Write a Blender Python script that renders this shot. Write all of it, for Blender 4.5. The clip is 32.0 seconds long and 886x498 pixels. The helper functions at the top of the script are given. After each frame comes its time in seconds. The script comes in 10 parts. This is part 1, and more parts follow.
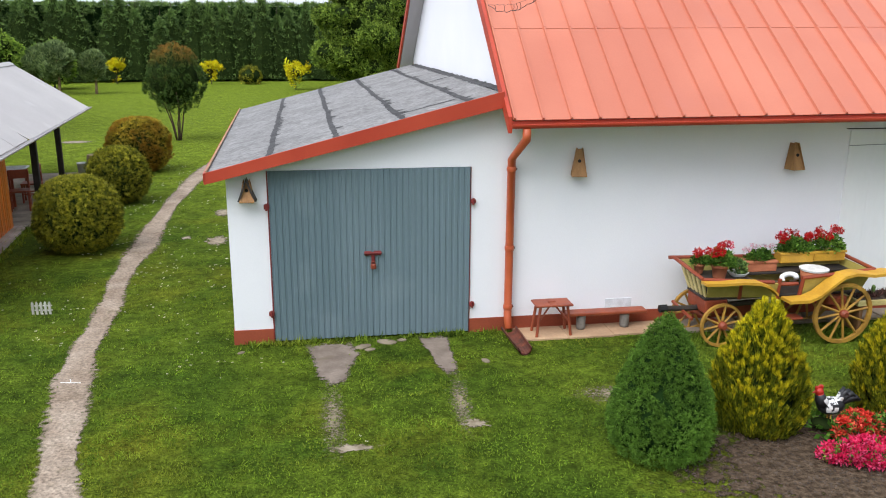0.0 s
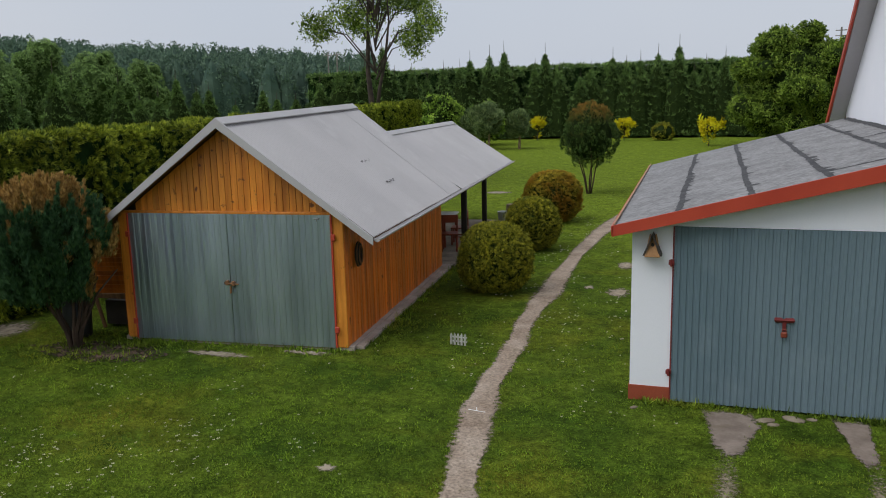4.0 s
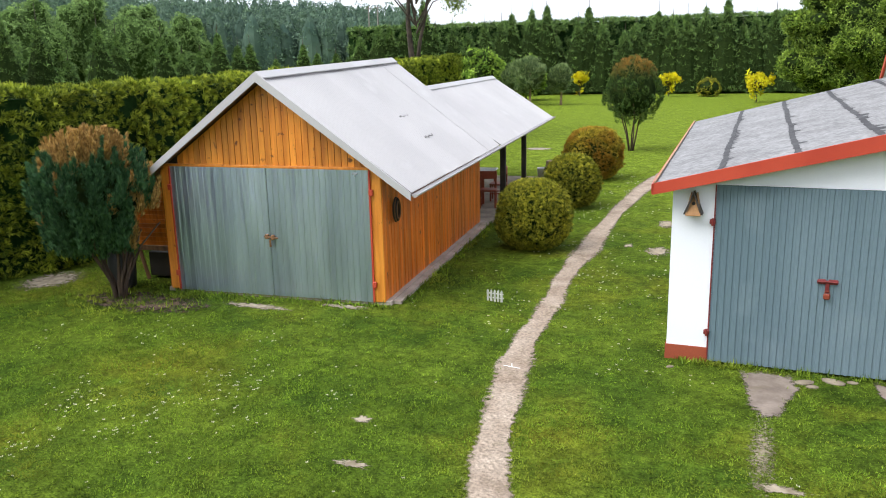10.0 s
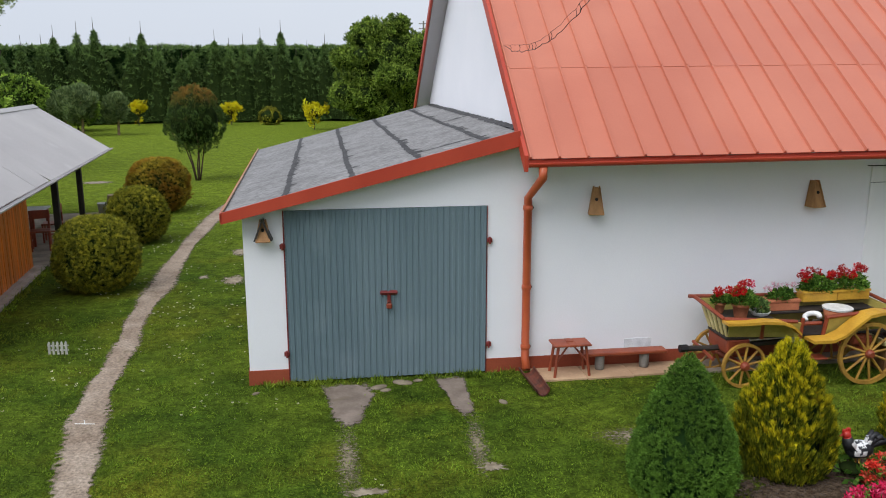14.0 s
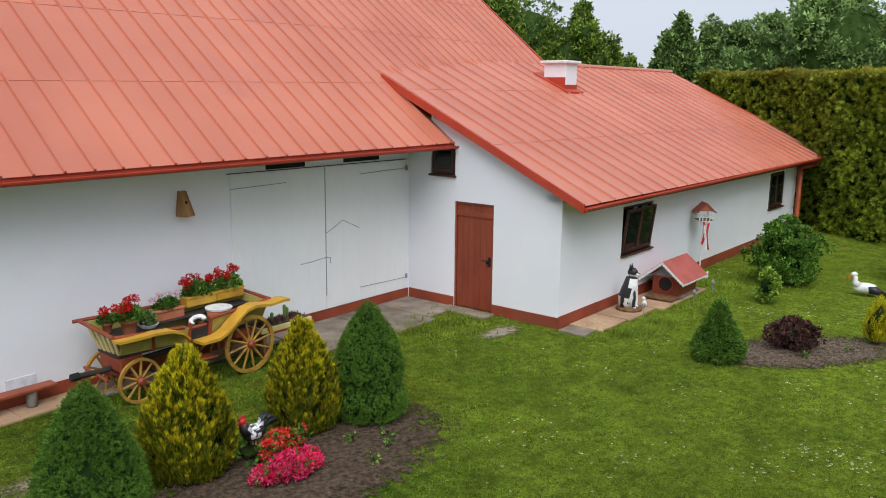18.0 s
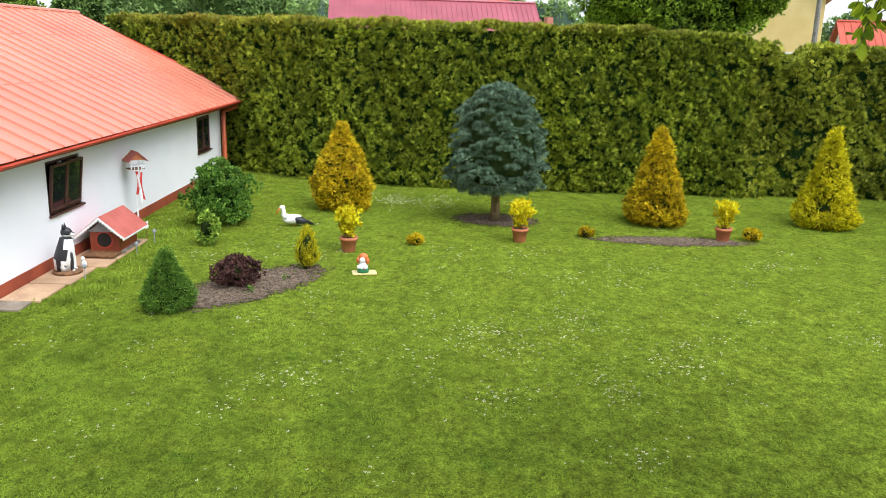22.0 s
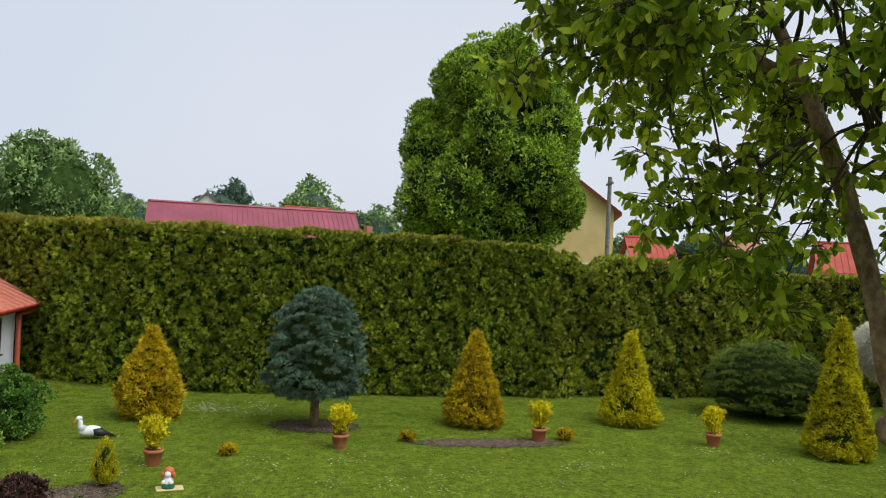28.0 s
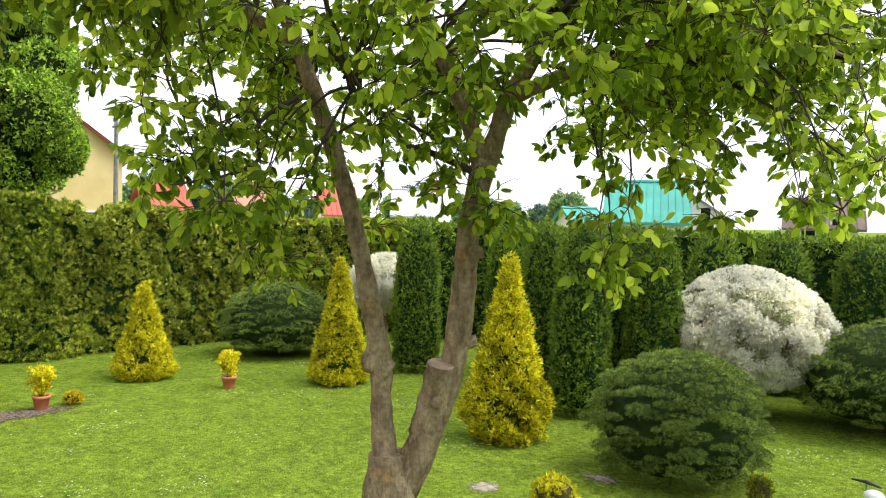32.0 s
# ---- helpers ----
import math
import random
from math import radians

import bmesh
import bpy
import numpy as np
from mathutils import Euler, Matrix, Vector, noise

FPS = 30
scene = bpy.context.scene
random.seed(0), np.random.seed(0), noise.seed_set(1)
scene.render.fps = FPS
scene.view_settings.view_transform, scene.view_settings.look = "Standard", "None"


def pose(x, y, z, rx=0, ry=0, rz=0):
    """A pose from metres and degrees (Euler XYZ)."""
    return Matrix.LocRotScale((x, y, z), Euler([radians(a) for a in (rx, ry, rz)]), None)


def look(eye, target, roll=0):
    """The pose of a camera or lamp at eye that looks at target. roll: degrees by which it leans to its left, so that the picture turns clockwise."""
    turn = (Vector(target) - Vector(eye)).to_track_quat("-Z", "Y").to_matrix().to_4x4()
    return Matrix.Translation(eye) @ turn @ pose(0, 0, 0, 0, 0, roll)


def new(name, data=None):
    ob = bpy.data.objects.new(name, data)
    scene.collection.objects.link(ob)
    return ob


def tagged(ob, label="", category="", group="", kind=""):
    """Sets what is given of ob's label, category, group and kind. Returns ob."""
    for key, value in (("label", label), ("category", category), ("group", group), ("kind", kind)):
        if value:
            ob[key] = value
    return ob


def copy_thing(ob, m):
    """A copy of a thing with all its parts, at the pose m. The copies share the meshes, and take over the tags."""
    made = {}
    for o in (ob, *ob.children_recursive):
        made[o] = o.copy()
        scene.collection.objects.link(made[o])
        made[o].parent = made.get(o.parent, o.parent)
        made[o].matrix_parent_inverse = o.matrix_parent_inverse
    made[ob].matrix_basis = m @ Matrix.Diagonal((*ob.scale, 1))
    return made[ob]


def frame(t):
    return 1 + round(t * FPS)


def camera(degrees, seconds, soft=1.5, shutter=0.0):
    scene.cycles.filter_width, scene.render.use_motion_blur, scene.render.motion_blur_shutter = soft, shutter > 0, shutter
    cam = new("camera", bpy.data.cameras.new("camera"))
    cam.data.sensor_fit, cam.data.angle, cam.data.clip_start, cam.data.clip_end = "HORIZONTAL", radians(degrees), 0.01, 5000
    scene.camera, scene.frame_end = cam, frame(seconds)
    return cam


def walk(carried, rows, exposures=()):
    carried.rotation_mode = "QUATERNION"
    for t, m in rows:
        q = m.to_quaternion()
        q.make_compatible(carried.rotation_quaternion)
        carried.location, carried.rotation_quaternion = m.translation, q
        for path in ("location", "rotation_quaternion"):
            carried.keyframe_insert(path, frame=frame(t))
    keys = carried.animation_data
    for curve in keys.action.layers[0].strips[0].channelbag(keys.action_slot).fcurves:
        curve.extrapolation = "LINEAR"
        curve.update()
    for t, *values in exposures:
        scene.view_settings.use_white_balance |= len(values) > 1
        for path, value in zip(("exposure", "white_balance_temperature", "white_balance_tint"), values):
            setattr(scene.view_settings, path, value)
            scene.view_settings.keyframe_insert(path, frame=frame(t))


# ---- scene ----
# ---------------------------------------------------------------- camera and its way
cam = camera(57.42, 32.0, 1.0)
PATH = [
    (0.0, pose(-0.000, -0.000, 4.000, 75.14, -0.33, 0.10)),
    (0.5, pose(-0.016, 0.024, 3.998, 75.84, -0.20, 3.58)),
    (1.0, pose(-0.043, -0.015, 3.999, 76.33, 0.15, 7.59)),
    (1.5, pose(-0.040, 0.029, 3.995, 76.80, 0.52, 12.49)),
    (2.0, pose(-0.027, 0.016, 3.990, 77.36, 0.97, 17.12)),
    (2.5, pose(-0.041, 0.009, 3.994, 77.99, 1.24, 21.12)),
    (3.0, pose(-0.046, 0.011, 3.987, 78.65, 1.36, 24.33)),
    (3.5, pose(-0.035, 0.011, 3.996, 79.09, 1.40, 26.64)),
    (4.0, pose(-0.046, -0.012, 3.986, 79.28, 1.35, 28.16)),
    (4.5, pose(-0.019, 0.001, 3.990, 79.12, 1.29, 29.35)),
    (6.5, pose(-0.027, -0.001, 3.987, 77.45, 0.85, 30.52)),
    (7.0, pose(-0.028, -0.004, 3.982, 76.78, 0.79, 30.71)),
    (7.5, pose(-0.034, -0.004, 3.980, 76.43, 0.74, 30.87)),
    (8.0, pose(-0.040, -0.009, 3.989, 76.28, 0.80, 31.06)),
    (8.5, pose(-0.039, -0.002, 3.987, 76.29, 0.92, 31.32)),
    (9.0, pose(-0.027, -0.000, 3.985, 76.30, 1.01, 31.54)),
    (9.5, pose(-0.030, 0.003, 3.985, 76.29, 1.16, 31.53)),
    (10.0, pose(-0.030, 0.008, 3.984, 76.24, 1.26, 31.00)),
    (10.5, pose(-0.033, 0.011, 3.981, 76.21, 1.21, 29.55)),
    (11.0, pose(-0.014, 0.018, 3.983, 76.23, 1.09, 27.15)),
    (11.5, pose(0.003, 0.050, 3.984, 76.44, 0.92, 23.70)),
    (12.0, pose(0.000, 0.062, 3.997, 76.94, 0.62, 19.31)),
    (12.5, pose(0.012, 0.076, 3.992, 77.43, 0.36, 14.82)),
    (13.0, pose(0.011, 0.069, 3.990, 77.72, 0.24, 10.25)),
    (13.5, pose(0.009, 0.092, 3.981, 77.85, 0.13, 5.77)),
    (14.0, pose(0.017, 0.072, 3.994, 77.85, 0.09, 1.28)),
    (14.5, pose(0.020, 0.070, 3.999, 77.97, -0.09, -3.56)),
    (16.5, pose(0.028, 0.014, 4.009, 79.23, -0.24, -23.36)),
    (17.0, pose(0.009, 0.054, 4.011, 79.17, -0.33, -29.05)),
    (17.5, pose(0.045, 0.070, 4.007, 79.08, -0.51, -35.13)),
    (18.0, pose(0.025, 0.049, 4.018, 79.00, -0.62, -41.34)),
    (18.5, pose(0.047, 0.050, 4.027, 78.93, -0.65, -47.54)),
    (19.0, pose(0.047, 0.040, 4.036, 78.82, -0.81, -53.99)),
    (19.5, pose(0.061, 0.027, 4.030, 78.59, -0.90, -59.98)),
    (20.0, pose(0.080, 0.024, 4.035, 78.14, -0.98, -65.50)),
    (20.5, pose(0.098, 0.037, 4.034, 77.64, -1.28, -71.39)),
    (21.0, pose(0.142, 0.093, 4.022, 76.98, -1.60, -76.38)),
    (21.5, pose(0.128, 0.124, 4.023, 76.34, -1.64, -79.22)),
    (22.0, pose(0.135, 0.114, 4.030, 75.94, -1.51, -80.20)),
    (22.5, pose(0.130, 0.091, 4.034, 75.71, -1.23, -80.23)),
    (23.0, pose(0.120, 0.085, 4.041, 75.57, -1.05, -80.13)),
    (23.5, pose(0.140, 0.111, 4.040, 75.67, -1.00, -80.17)),
    (24.0, pose(0.150, 0.125, 4.027, 76.43, -0.97, -80.52)),
    (24.5, pose(0.149, 0.139, 4.025, 78.15, -1.06, -80.94)),
    (25.0, pose(0.146, 0.126, 4.024, 80.66, -1.14, -81.17)),
    (25.5, pose(0.148, 0.140, 4.015, 83.23, -1.30, -81.73)),
    (27.5, pose(0.138, 0.131, 4.022, 89.74, -2.53, -89.28)),
    (28.0, pose(0.125, 0.077, 4.029, 90.74, -2.59, -92.67)),
    (28.5, pose(0.134, 0.036, 4.050, 91.42, -2.74, -96.51)),
    (29.0, pose(0.146, 0.043, 4.076, 91.69, -2.69, -100.89)),
    (29.5, pose(0.166, 0.019, 4.082, 91.68, -2.68, -105.02)),
    (30.0, pose(0.161, 0.014, 4.082, 91.61, -2.49, -108.56)),
    (30.5, pose(0.136, 0.018, 4.086, 91.28, -2.27, -112.09)),
    (31.0, pose(0.123, 0.011, 4.079, 90.55, -1.92, -116.24)),
    (31.5, pose(0.113, 0.001, 4.094, 89.34, -1.70, -120.90)),
    (32.0, pose(0.140, -0.028, 4.107, 87.98, -1.32, -125.98)),
]
EXPOSURES = [(0, 0.32), (1.5, 0.15), (3, -0.3), (4.5, -0.5), (6.5, -0.05), (7.2, 0.3), (8, 0.66), (10, 0.7), (12.5, 0.3), (14, -0.15), (18, -0.14), (20, 0.08), (20.6, 0.36), (22, 0.70), (24, 0.84), (25.5, 0.55), (27.5, -0.14), (29, -0.2), (30, 0.08), (31, 0.38), (32, 0.98)]
walk(cam, PATH, EXPOSURES)

# ---------------------------------------------------------------- world and sun
world = bpy.data.worlds.new("overcast_sky")
world.use_nodes = True
scene.world = world
wn, wl = world.node_tree.nodes, world.node_tree.links
wn.clear()
w_out, w_bg = wn.new("ShaderNodeOutputWorld"), wn.new("ShaderNodeBackground")
w_sky = wn.new("ShaderNodeTexSky")
w_sky.sky_type, w_sky.sun_disc = "NISHITA", False
w_sky.sun_elevation, w_sky.sun_rotation = radians(54), radians(219)
w_sky.dust_density, w_sky.air_density = 4.0, 1.0
w_scale = wn.new("ShaderNodeVectorMath")
w_scale.operation = "SCALE"
w_scale.inputs[3].default_value = 0.10
w_tc, w_noise, w_ramp = wn.new("ShaderNodeTexCoord"), wn.new("ShaderNodeTexNoise"), wn.new("ShaderNodeValToRGB")
w_noise.inputs["Scale"].default_value, w_noise.inputs["Detail"].default_value = 1.6, 3.0
w_ramp.color_ramp.elements[0].position, w_ramp.color_ramp.elements[1].position = 0.3, 0.75
w_ramp.color_ramp.elements[0].color = (0.80, 0.88, 1.02, 1)
w_ramp.color_ramp.elements[1].color = (0.92, 0.97, 1.07, 1)
w_mix = wn.new("ShaderNodeMix")
w_mix.data_type = "RGBA"
w_mix.inputs["Factor"].default_value = 0.85
wl.new(w_tc.outputs["Generated"], w_noise.inputs["Vector"])
wl.new(w_noise.outputs["Fac"], w_ramp.inputs["Fac"])
wl.new(w_sky.outputs["Color"], w_scale.inputs[0])
wl.new(w_scale.outputs["Vector"], w_mix.inputs["A"])
wl.new(w_ramp.outputs["Color"], w_mix.inputs["B"])
wl.new(w_mix.outputs["Result"], w_bg.inputs["Color"])
w_bg.inputs["Strength"].default_value = 1.0
wl.new(w_bg.outputs["Background"], w_out.inputs["Surface"])
sun = new("sun", bpy.data.lights.new("sun", "SUN"))
sun.data.energy, sun.data.angle, sun.data.color = 2.8, radians(50), (0.97, 0.985, 1.0)
sun.matrix_world = look((-4, -5, 9), (0, 0, 0))

# ---------------------------------------------------------------- materials


def nodes_of(name):
    m = bpy.data.materials.new(name)
    m.use_nodes = True
    n, l = m.node_tree.nodes, m.node_tree.links
    return m, n, l, n["Principled BSDF"]


def noise_fac(n, l, scale, detail=4.0, stretch=None, lo=0.35, hi=0.65):
    """A noise of world position, spread to 0..1."""
    g, t, r = n.new("ShaderNodeNewGeometry"), n.new("ShaderNodeTexNoise"), n.new("ShaderNodeMapRange")
    t.inputs["Scale"].default_value, t.inputs["Detail"].default_value = scale, detail
    src = g.outputs["Position"]
    if stretch:
        mp = n.new("ShaderNodeMapping")
        mp.inputs["Scale"].default_value = stretch
        l.new(src, mp.inputs["Vector"])
        src = mp.outputs["Vector"]
    l.new(src, t.inputs["Vector"])
    r.inputs["From Min"].default_value, r.inputs["From Max"].default_value = lo, hi
    l.new(t.outputs["Fac"], r.inputs["Value"])
    return r.outputs["Result"]


def mixed(n, l, fac, a, b, blend="MIX"):
    x = n.new("ShaderNodeMix")
    x.data_type, x.blend_type = "RGBA", blend
    for key, v in (("Factor", fac), ("A", a), ("B", b)):
        if hasattr(v, "is_output"):
            l.new(v, x.inputs[key])
        else:
            x.inputs[key].default_value = v if key == "Factor" else (*v, 1)
    return x.outputs["Result"]


def bumped(n, l, bsdf, height, strength, distance=0.01):
    b = n.new("ShaderNodeBump")
    b.inputs["Strength"].default_value, b.inputs["Distance"].default_value = strength, distance
    l.new(height, b.inputs["Height"])
    l.new(b.outputs["Normal"], bsdf.inputs["Normal"])


def ramped(n, l, value, lo, hi, top=1.0):
    r = n.new("ShaderNodeMapRange")
    r.inputs["From Min"].default_value, r.inputs["From Max"].default_value, r.inputs["To Max"].default_value = lo, hi, top
    l.new(value, r.inputs["Value"])
    return r.outputs["Result"]


def eastward(n, l):
    """0 on the lush lawn by the barn to 1 on the paler lawn in the east and beyond the shed, with an uneven edge."""
    g, x, a, k = n.new("ShaderNodeNewGeometry"), n.new("ShaderNodeSeparateXYZ"), n.new("ShaderNodeMath"), n.new("ShaderNodeMath")
    k.operation, k.inputs[1].default_value = "MULTIPLY", 4.0
    l.new(noise_fac(n, l, 0.28, 5, None, 0.3, 0.7), k.inputs[0])
    l.new(g.outputs["Position"], x.inputs[0])
    b, m = n.new("ShaderNodeMath"), n.new("ShaderNodeMath")
    m.operation = "MAXIMUM"
    for node, axis in ((a, "X"), (b, "Y")):
        l.new(x.outputs[axis], node.inputs[0])
        l.new(k.outputs["Value"], node.inputs[1])
    c = n.new("ShaderNodeMath")
    c.operation, c.inputs[1].default_value = "MULTIPLY_ADD", -0.5
    l.new(x.outputs["Y"], c.inputs[0])
    l.new(a.outputs["Value"], c.inputs[2])
    l.new(ramped(n, l, c.outputs["Value"], 1.5, 11.0, 0.9), m.inputs[0])
    l.new(ramped(n, l, b.outputs["Value"], 16.0, 30.0, 0.95), m.inputs[1])
    return m.outputs["Value"]


def mottled(n, l, c, scale, lo, hi):
    """Small darker and lighter spots over a colour."""
    v = n.new("ShaderNodeMapRange")
    v.inputs["To Min"].default_value, v.inputs["To Max"].default_value = lo, hi
    l.new(noise_fac(n, l, scale, 6, None, 0.33, 0.67), v.inputs["Value"])
    return mixed(n, l, 1.0, c, v.outputs["Result"], "MULTIPLY")


def surface(name, dark, light, scale=1.2, fine=45.0, rough=0.8, metal=0.0, bump=0.25, piece=0.0, mottle=0, stretch=None, stain=None, stain_scale=0.7, stain_at=(0.58, 0.75), distance=0.006, east=None, sheen=0.5, grain=(0.86, 1.1)):
    """A painted, wooden, metal, stone or earth surface: broad patches, fine grain, stains and relief."""
    m, n, l, p = nodes_of(name)
    c = mixed(n, l, noise_fac(n, l, scale, 5, stretch), dark, light)
    f = noise_fac(n, l, fine, 3, stretch, 0.2, 0.8)
    gr = n.new("ShaderNodeMapRange")
    gr.inputs["To Min"].default_value, gr.inputs["To Max"].default_value = grain
    l.new(f, gr.inputs["Value"])
    c = mixed(n, l, 1.0, c, gr.outputs["Result"], "MULTIPLY")
    if piece:
        oi, rr = n.new("ShaderNodeObjectInfo"), n.new("ShaderNodeMapRange")
        rr.inputs["To Min"].default_value, rr.inputs["To Max"].default_value = 1 - piece, 1 + piece * 0.7
        l.new(oi.outputs["Random"], rr.inputs["Value"])
        c = mixed(n, l, 1.0, c, rr.outputs["Result"], "MULTIPLY")
    if stain:
        c = mixed(n, l, noise_fac(n, l, stain_scale, 6, None, *stain_at), c, stain)
    if east:
        c = mixed(n, l, eastward(n, l), c, east)
    if mottle:
        c = mottled(n, l, c, mottle, 0.72, 1.2)
    l.new(c, p.inputs["Base Color"])
    p.inputs["Roughness"].default_value, p.inputs["Metallic"].default_value = rough, metal
    p.inputs["Specular IOR Level"].default_value = sheen
    if bump:
        bumped(n, l, p, f, bump, distance)
    return m


def foliage(name, dark, mid, light, patch=None, patch_scale=1.2, patch_at=(0.5, 0.62), top=None, top_at=(1.0, 2.0), through_light=0.25, rough=0.6, east=None, mottle=0):
    """Leaves: each clump its own shade; patches of another colour; a browned top where the plant has one."""
    dark, mid, light = [[min(0.85, q * c) for c in k] for q, k in ((1.2, dark), (1.75, mid), (2.35, light))]
    m, n, l, p = nodes_of(name)
    g = n.new("ShaderNodeNewGeometry")
    r = n.new("ShaderNodeValToRGB")
    r.color_ramp.elements[0].color, r.color_ramp.elements[1].color = (*dark, 1), (*light, 1)
    r.color_ramp.elements.new(0.5).color = (*mid, 1)
    l.new(g.outputs["Random Per Island"], r.inputs["Fac"])
    c = r.outputs["Color"]
    if patch:
        pn = n.new("ShaderNodeMath")
        pn.operation = "MULTIPLY"
        pn.inputs[1].default_value = 0.85
        l.new(noise_fac(n, l, patch_scale, 5, None, *patch_at), pn.inputs[0])
        c = mixed(n, l, pn.outputs["Value"], c, patch)
    if top:
        tc, sx, mr, ad = n.new("ShaderNodeTexCoord"), n.new("ShaderNodeSeparateXYZ"), n.new("ShaderNodeMapRange"), n.new("ShaderNodeMath")
        l.new(tc.outputs["Object"], sx.inputs[0])
        mr.inputs["From Min"].default_value, mr.inputs["From Max"].default_value = top_at
        l.new(sx.outputs["Z"], mr.inputs["Value"])
        ad.operation = "MULTIPLY"
        l.new(mr.outputs["Result"], ad.inputs[0])
        l.new(noise_fac(n, l, 3.5, 5, None, 0.3, 0.56), ad.inputs[1])
        c = mixed(n, l, ad.outputs["Value"], c, top)
    if east:
        c = mixed(n, l, eastward(n, l), c, east)
    if mottle:
        c = mottled(n, l, c, mottle, 0.6, 1.26)
    v = n.new("ShaderNodeMapRange")
    v.inputs["To Min"].default_value, v.inputs["To Max"].default_value = 0.78, 1.18
    l.new(noise_fac(n, l, 0.8, 4), v.inputs["Value"])
    c = mixed(n, l, 1.0, c, v.outputs["Result"], "MULTIPLY")
    l.new(c, p.inputs["Base Color"])
    p.inputs["Roughness"].default_value = rough
    p.inputs["Specular IOR Level"].default_value = 0.15
    t, x = n.new("ShaderNodeBsdfTranslucent"), n.new("ShaderNodeMixShader")
    l.new(c, t.inputs["Color"])
    x.inputs["Fac"].default_value = through_light
    l.new(p.outputs["BSDF"], x.inputs[1])
    l.new(t.outputs["BSDF"], x.inputs[2])
    l.new(x.outputs["Shader"], n["Material Output"].inputs["Surface"])
    return m


def ragged(m, scale=8.0, lo=0.8, hi=1.0, amount=0.6):
    """Lets a sheet of earth end in a broken edge: "rim" runs from 0 inside to 1 at its outline."""
    n, l = m.node_tree.nodes, m.node_tree.links
    out = n["Material Output"]
    src = out.inputs["Surface"].links[0].from_socket
    at, k, add = n.new("ShaderNodeAttribute"), n.new("ShaderNodeMath"), n.new("ShaderNodeMath")
    at.attribute_name = "rim"
    k.operation, k.inputs[1].default_value = "MULTIPLY_ADD", amount
    k.inputs[2].default_value = -amount / 2
    l.new(noise_fac(n, l, scale, 7, None, 0.28, 0.72), k.inputs[0])
    l.new(at.outputs["Fac"], add.inputs[0])
    l.new(k.outputs["Value"], add.inputs[1])
    clear, x = n.new("ShaderNodeBsdfTransparent"), n.new("ShaderNodeMixShader")
    l.new(ramped(n, l, add.outputs["Value"], lo, hi), x.inputs["Fac"])
    l.new(src, x.inputs[1])
    l.new(clear.outputs["BSDF"], x.inputs[2])
    l.new(x.outputs["Shader"], out.inputs["Surface"])
    return m


def plain(name, colour, rough=0.6, metal=0.0):
    return surface(name, [c * 0.85 for c in colour], [min(1, c * 1.08) for c in colour], 9, 90, rough, metal, 0.08)


def lawn_ground(name):
    """Moss, clover and thatch under the blades: broad yellowed patches, clumps, and fine dark spots for soil and
    painted shade between blades.
    """
    m, n, l, p = nodes_of(name)
    c = mixed(n, l, noise_fac(n, l, 0.6, 5), (0.045, 0.084, 0.008), (0.096, 0.138, 0.013))
    c = mixed(n, l, noise_fac(n, l, 0.5, 6, None, 0.5, 0.75), c, (0.155, 0.158, 0.014))
    c = mixed(n, l, eastward(n, l), c, (0.150, 0.205, 0.019))
    c = mixed(n, l, noise_fac(n, l, 1.7, 6, None, 0.62, 0.8), c, (0.056, 0.114, 0.009))
    c = mottled(n, l, c, 2.4, 0.76, 1.2)
    c = mottled(n, l, c, 9, 0.62, 1.38)
    c = mottled(n, l, c, 34, 0.55, 1.45)
    l.new(c, p.inputs["Base Color"])
    p.inputs["Roughness"].default_value, p.inputs["Specular IOR Level"].default_value = 0.95, 0.05
    bumped(n, l, p, noise_fac(n, l, 30, 5, None, 0.25, 0.75), 0.9, 0.04)
    return m


M_LAWN = lawn_ground("lawn_soil_and_grass")
M_RAMP = ragged(surface("worn_muddy_concrete", (0.165, 0.130, 0.106), (0.25, 0.203, 0.168), 4, 30, 0.95, 0, 0.4, stain=(0.15, 0.12, 0.085), stain_scale=3, stain_at=(0.56, 0.72), sheen=0.1), 15.0, 0.8, 1.0, 0.25)
M_TRACK = ragged(surface("thin_trodden_earth", (0.15, 0.125, 0.075), (0.25, 0.205, 0.135), 7, 25, 0.95, 0, 0.5, distance=0.01), 26.0, 0.0, 0.85, 1.2)
M_WORNWHITE = surface("worn_white_paint", (0.36, 0.35, 0.31), (0.52, 0.51, 0.46), 12, 60, 0.8)
M_TROUGH = surface("rusty_dark_red_sheet", (0.060, 0.020, 0.014), (0.150, 0.042, 0.024), 8, 40, 0.6, stain=(0.24, 0.07, 0.03), stain_scale=9)
M_FOOTING = surface("pale_footing_concrete", (0.30, 0.245, 0.205), (0.44, 0.37, 0.315), 3, 30, 0.9, 0, 0.4, stain=(0.2, 0.17, 0.12), stain_scale=2)
M_FLATSTONE = surface("pale_flat_stone", (0.15, 0.12, 0.085), (0.27, 0.225, 0.165), 6, 30, 0.95, 0, 0.5, sheen=0.1)
M_GRASS = foliage("grass_blades", (0.044, 0.084, 0.010), (0.090, 0.144, 0.013), (0.148, 0.206, 0.019), (0.31, 0.31, 0.036), 0.55, (0.5, 0.72), through_light=0.35, east=(0.262, 0.372, 0.040), mottle=2.6)
M_CLOVER = foliage("clover_flowers", (0.66, 0.64, 0.46), (0.48, 0.46, 0.35), (0.36, 0.345, 0.27))
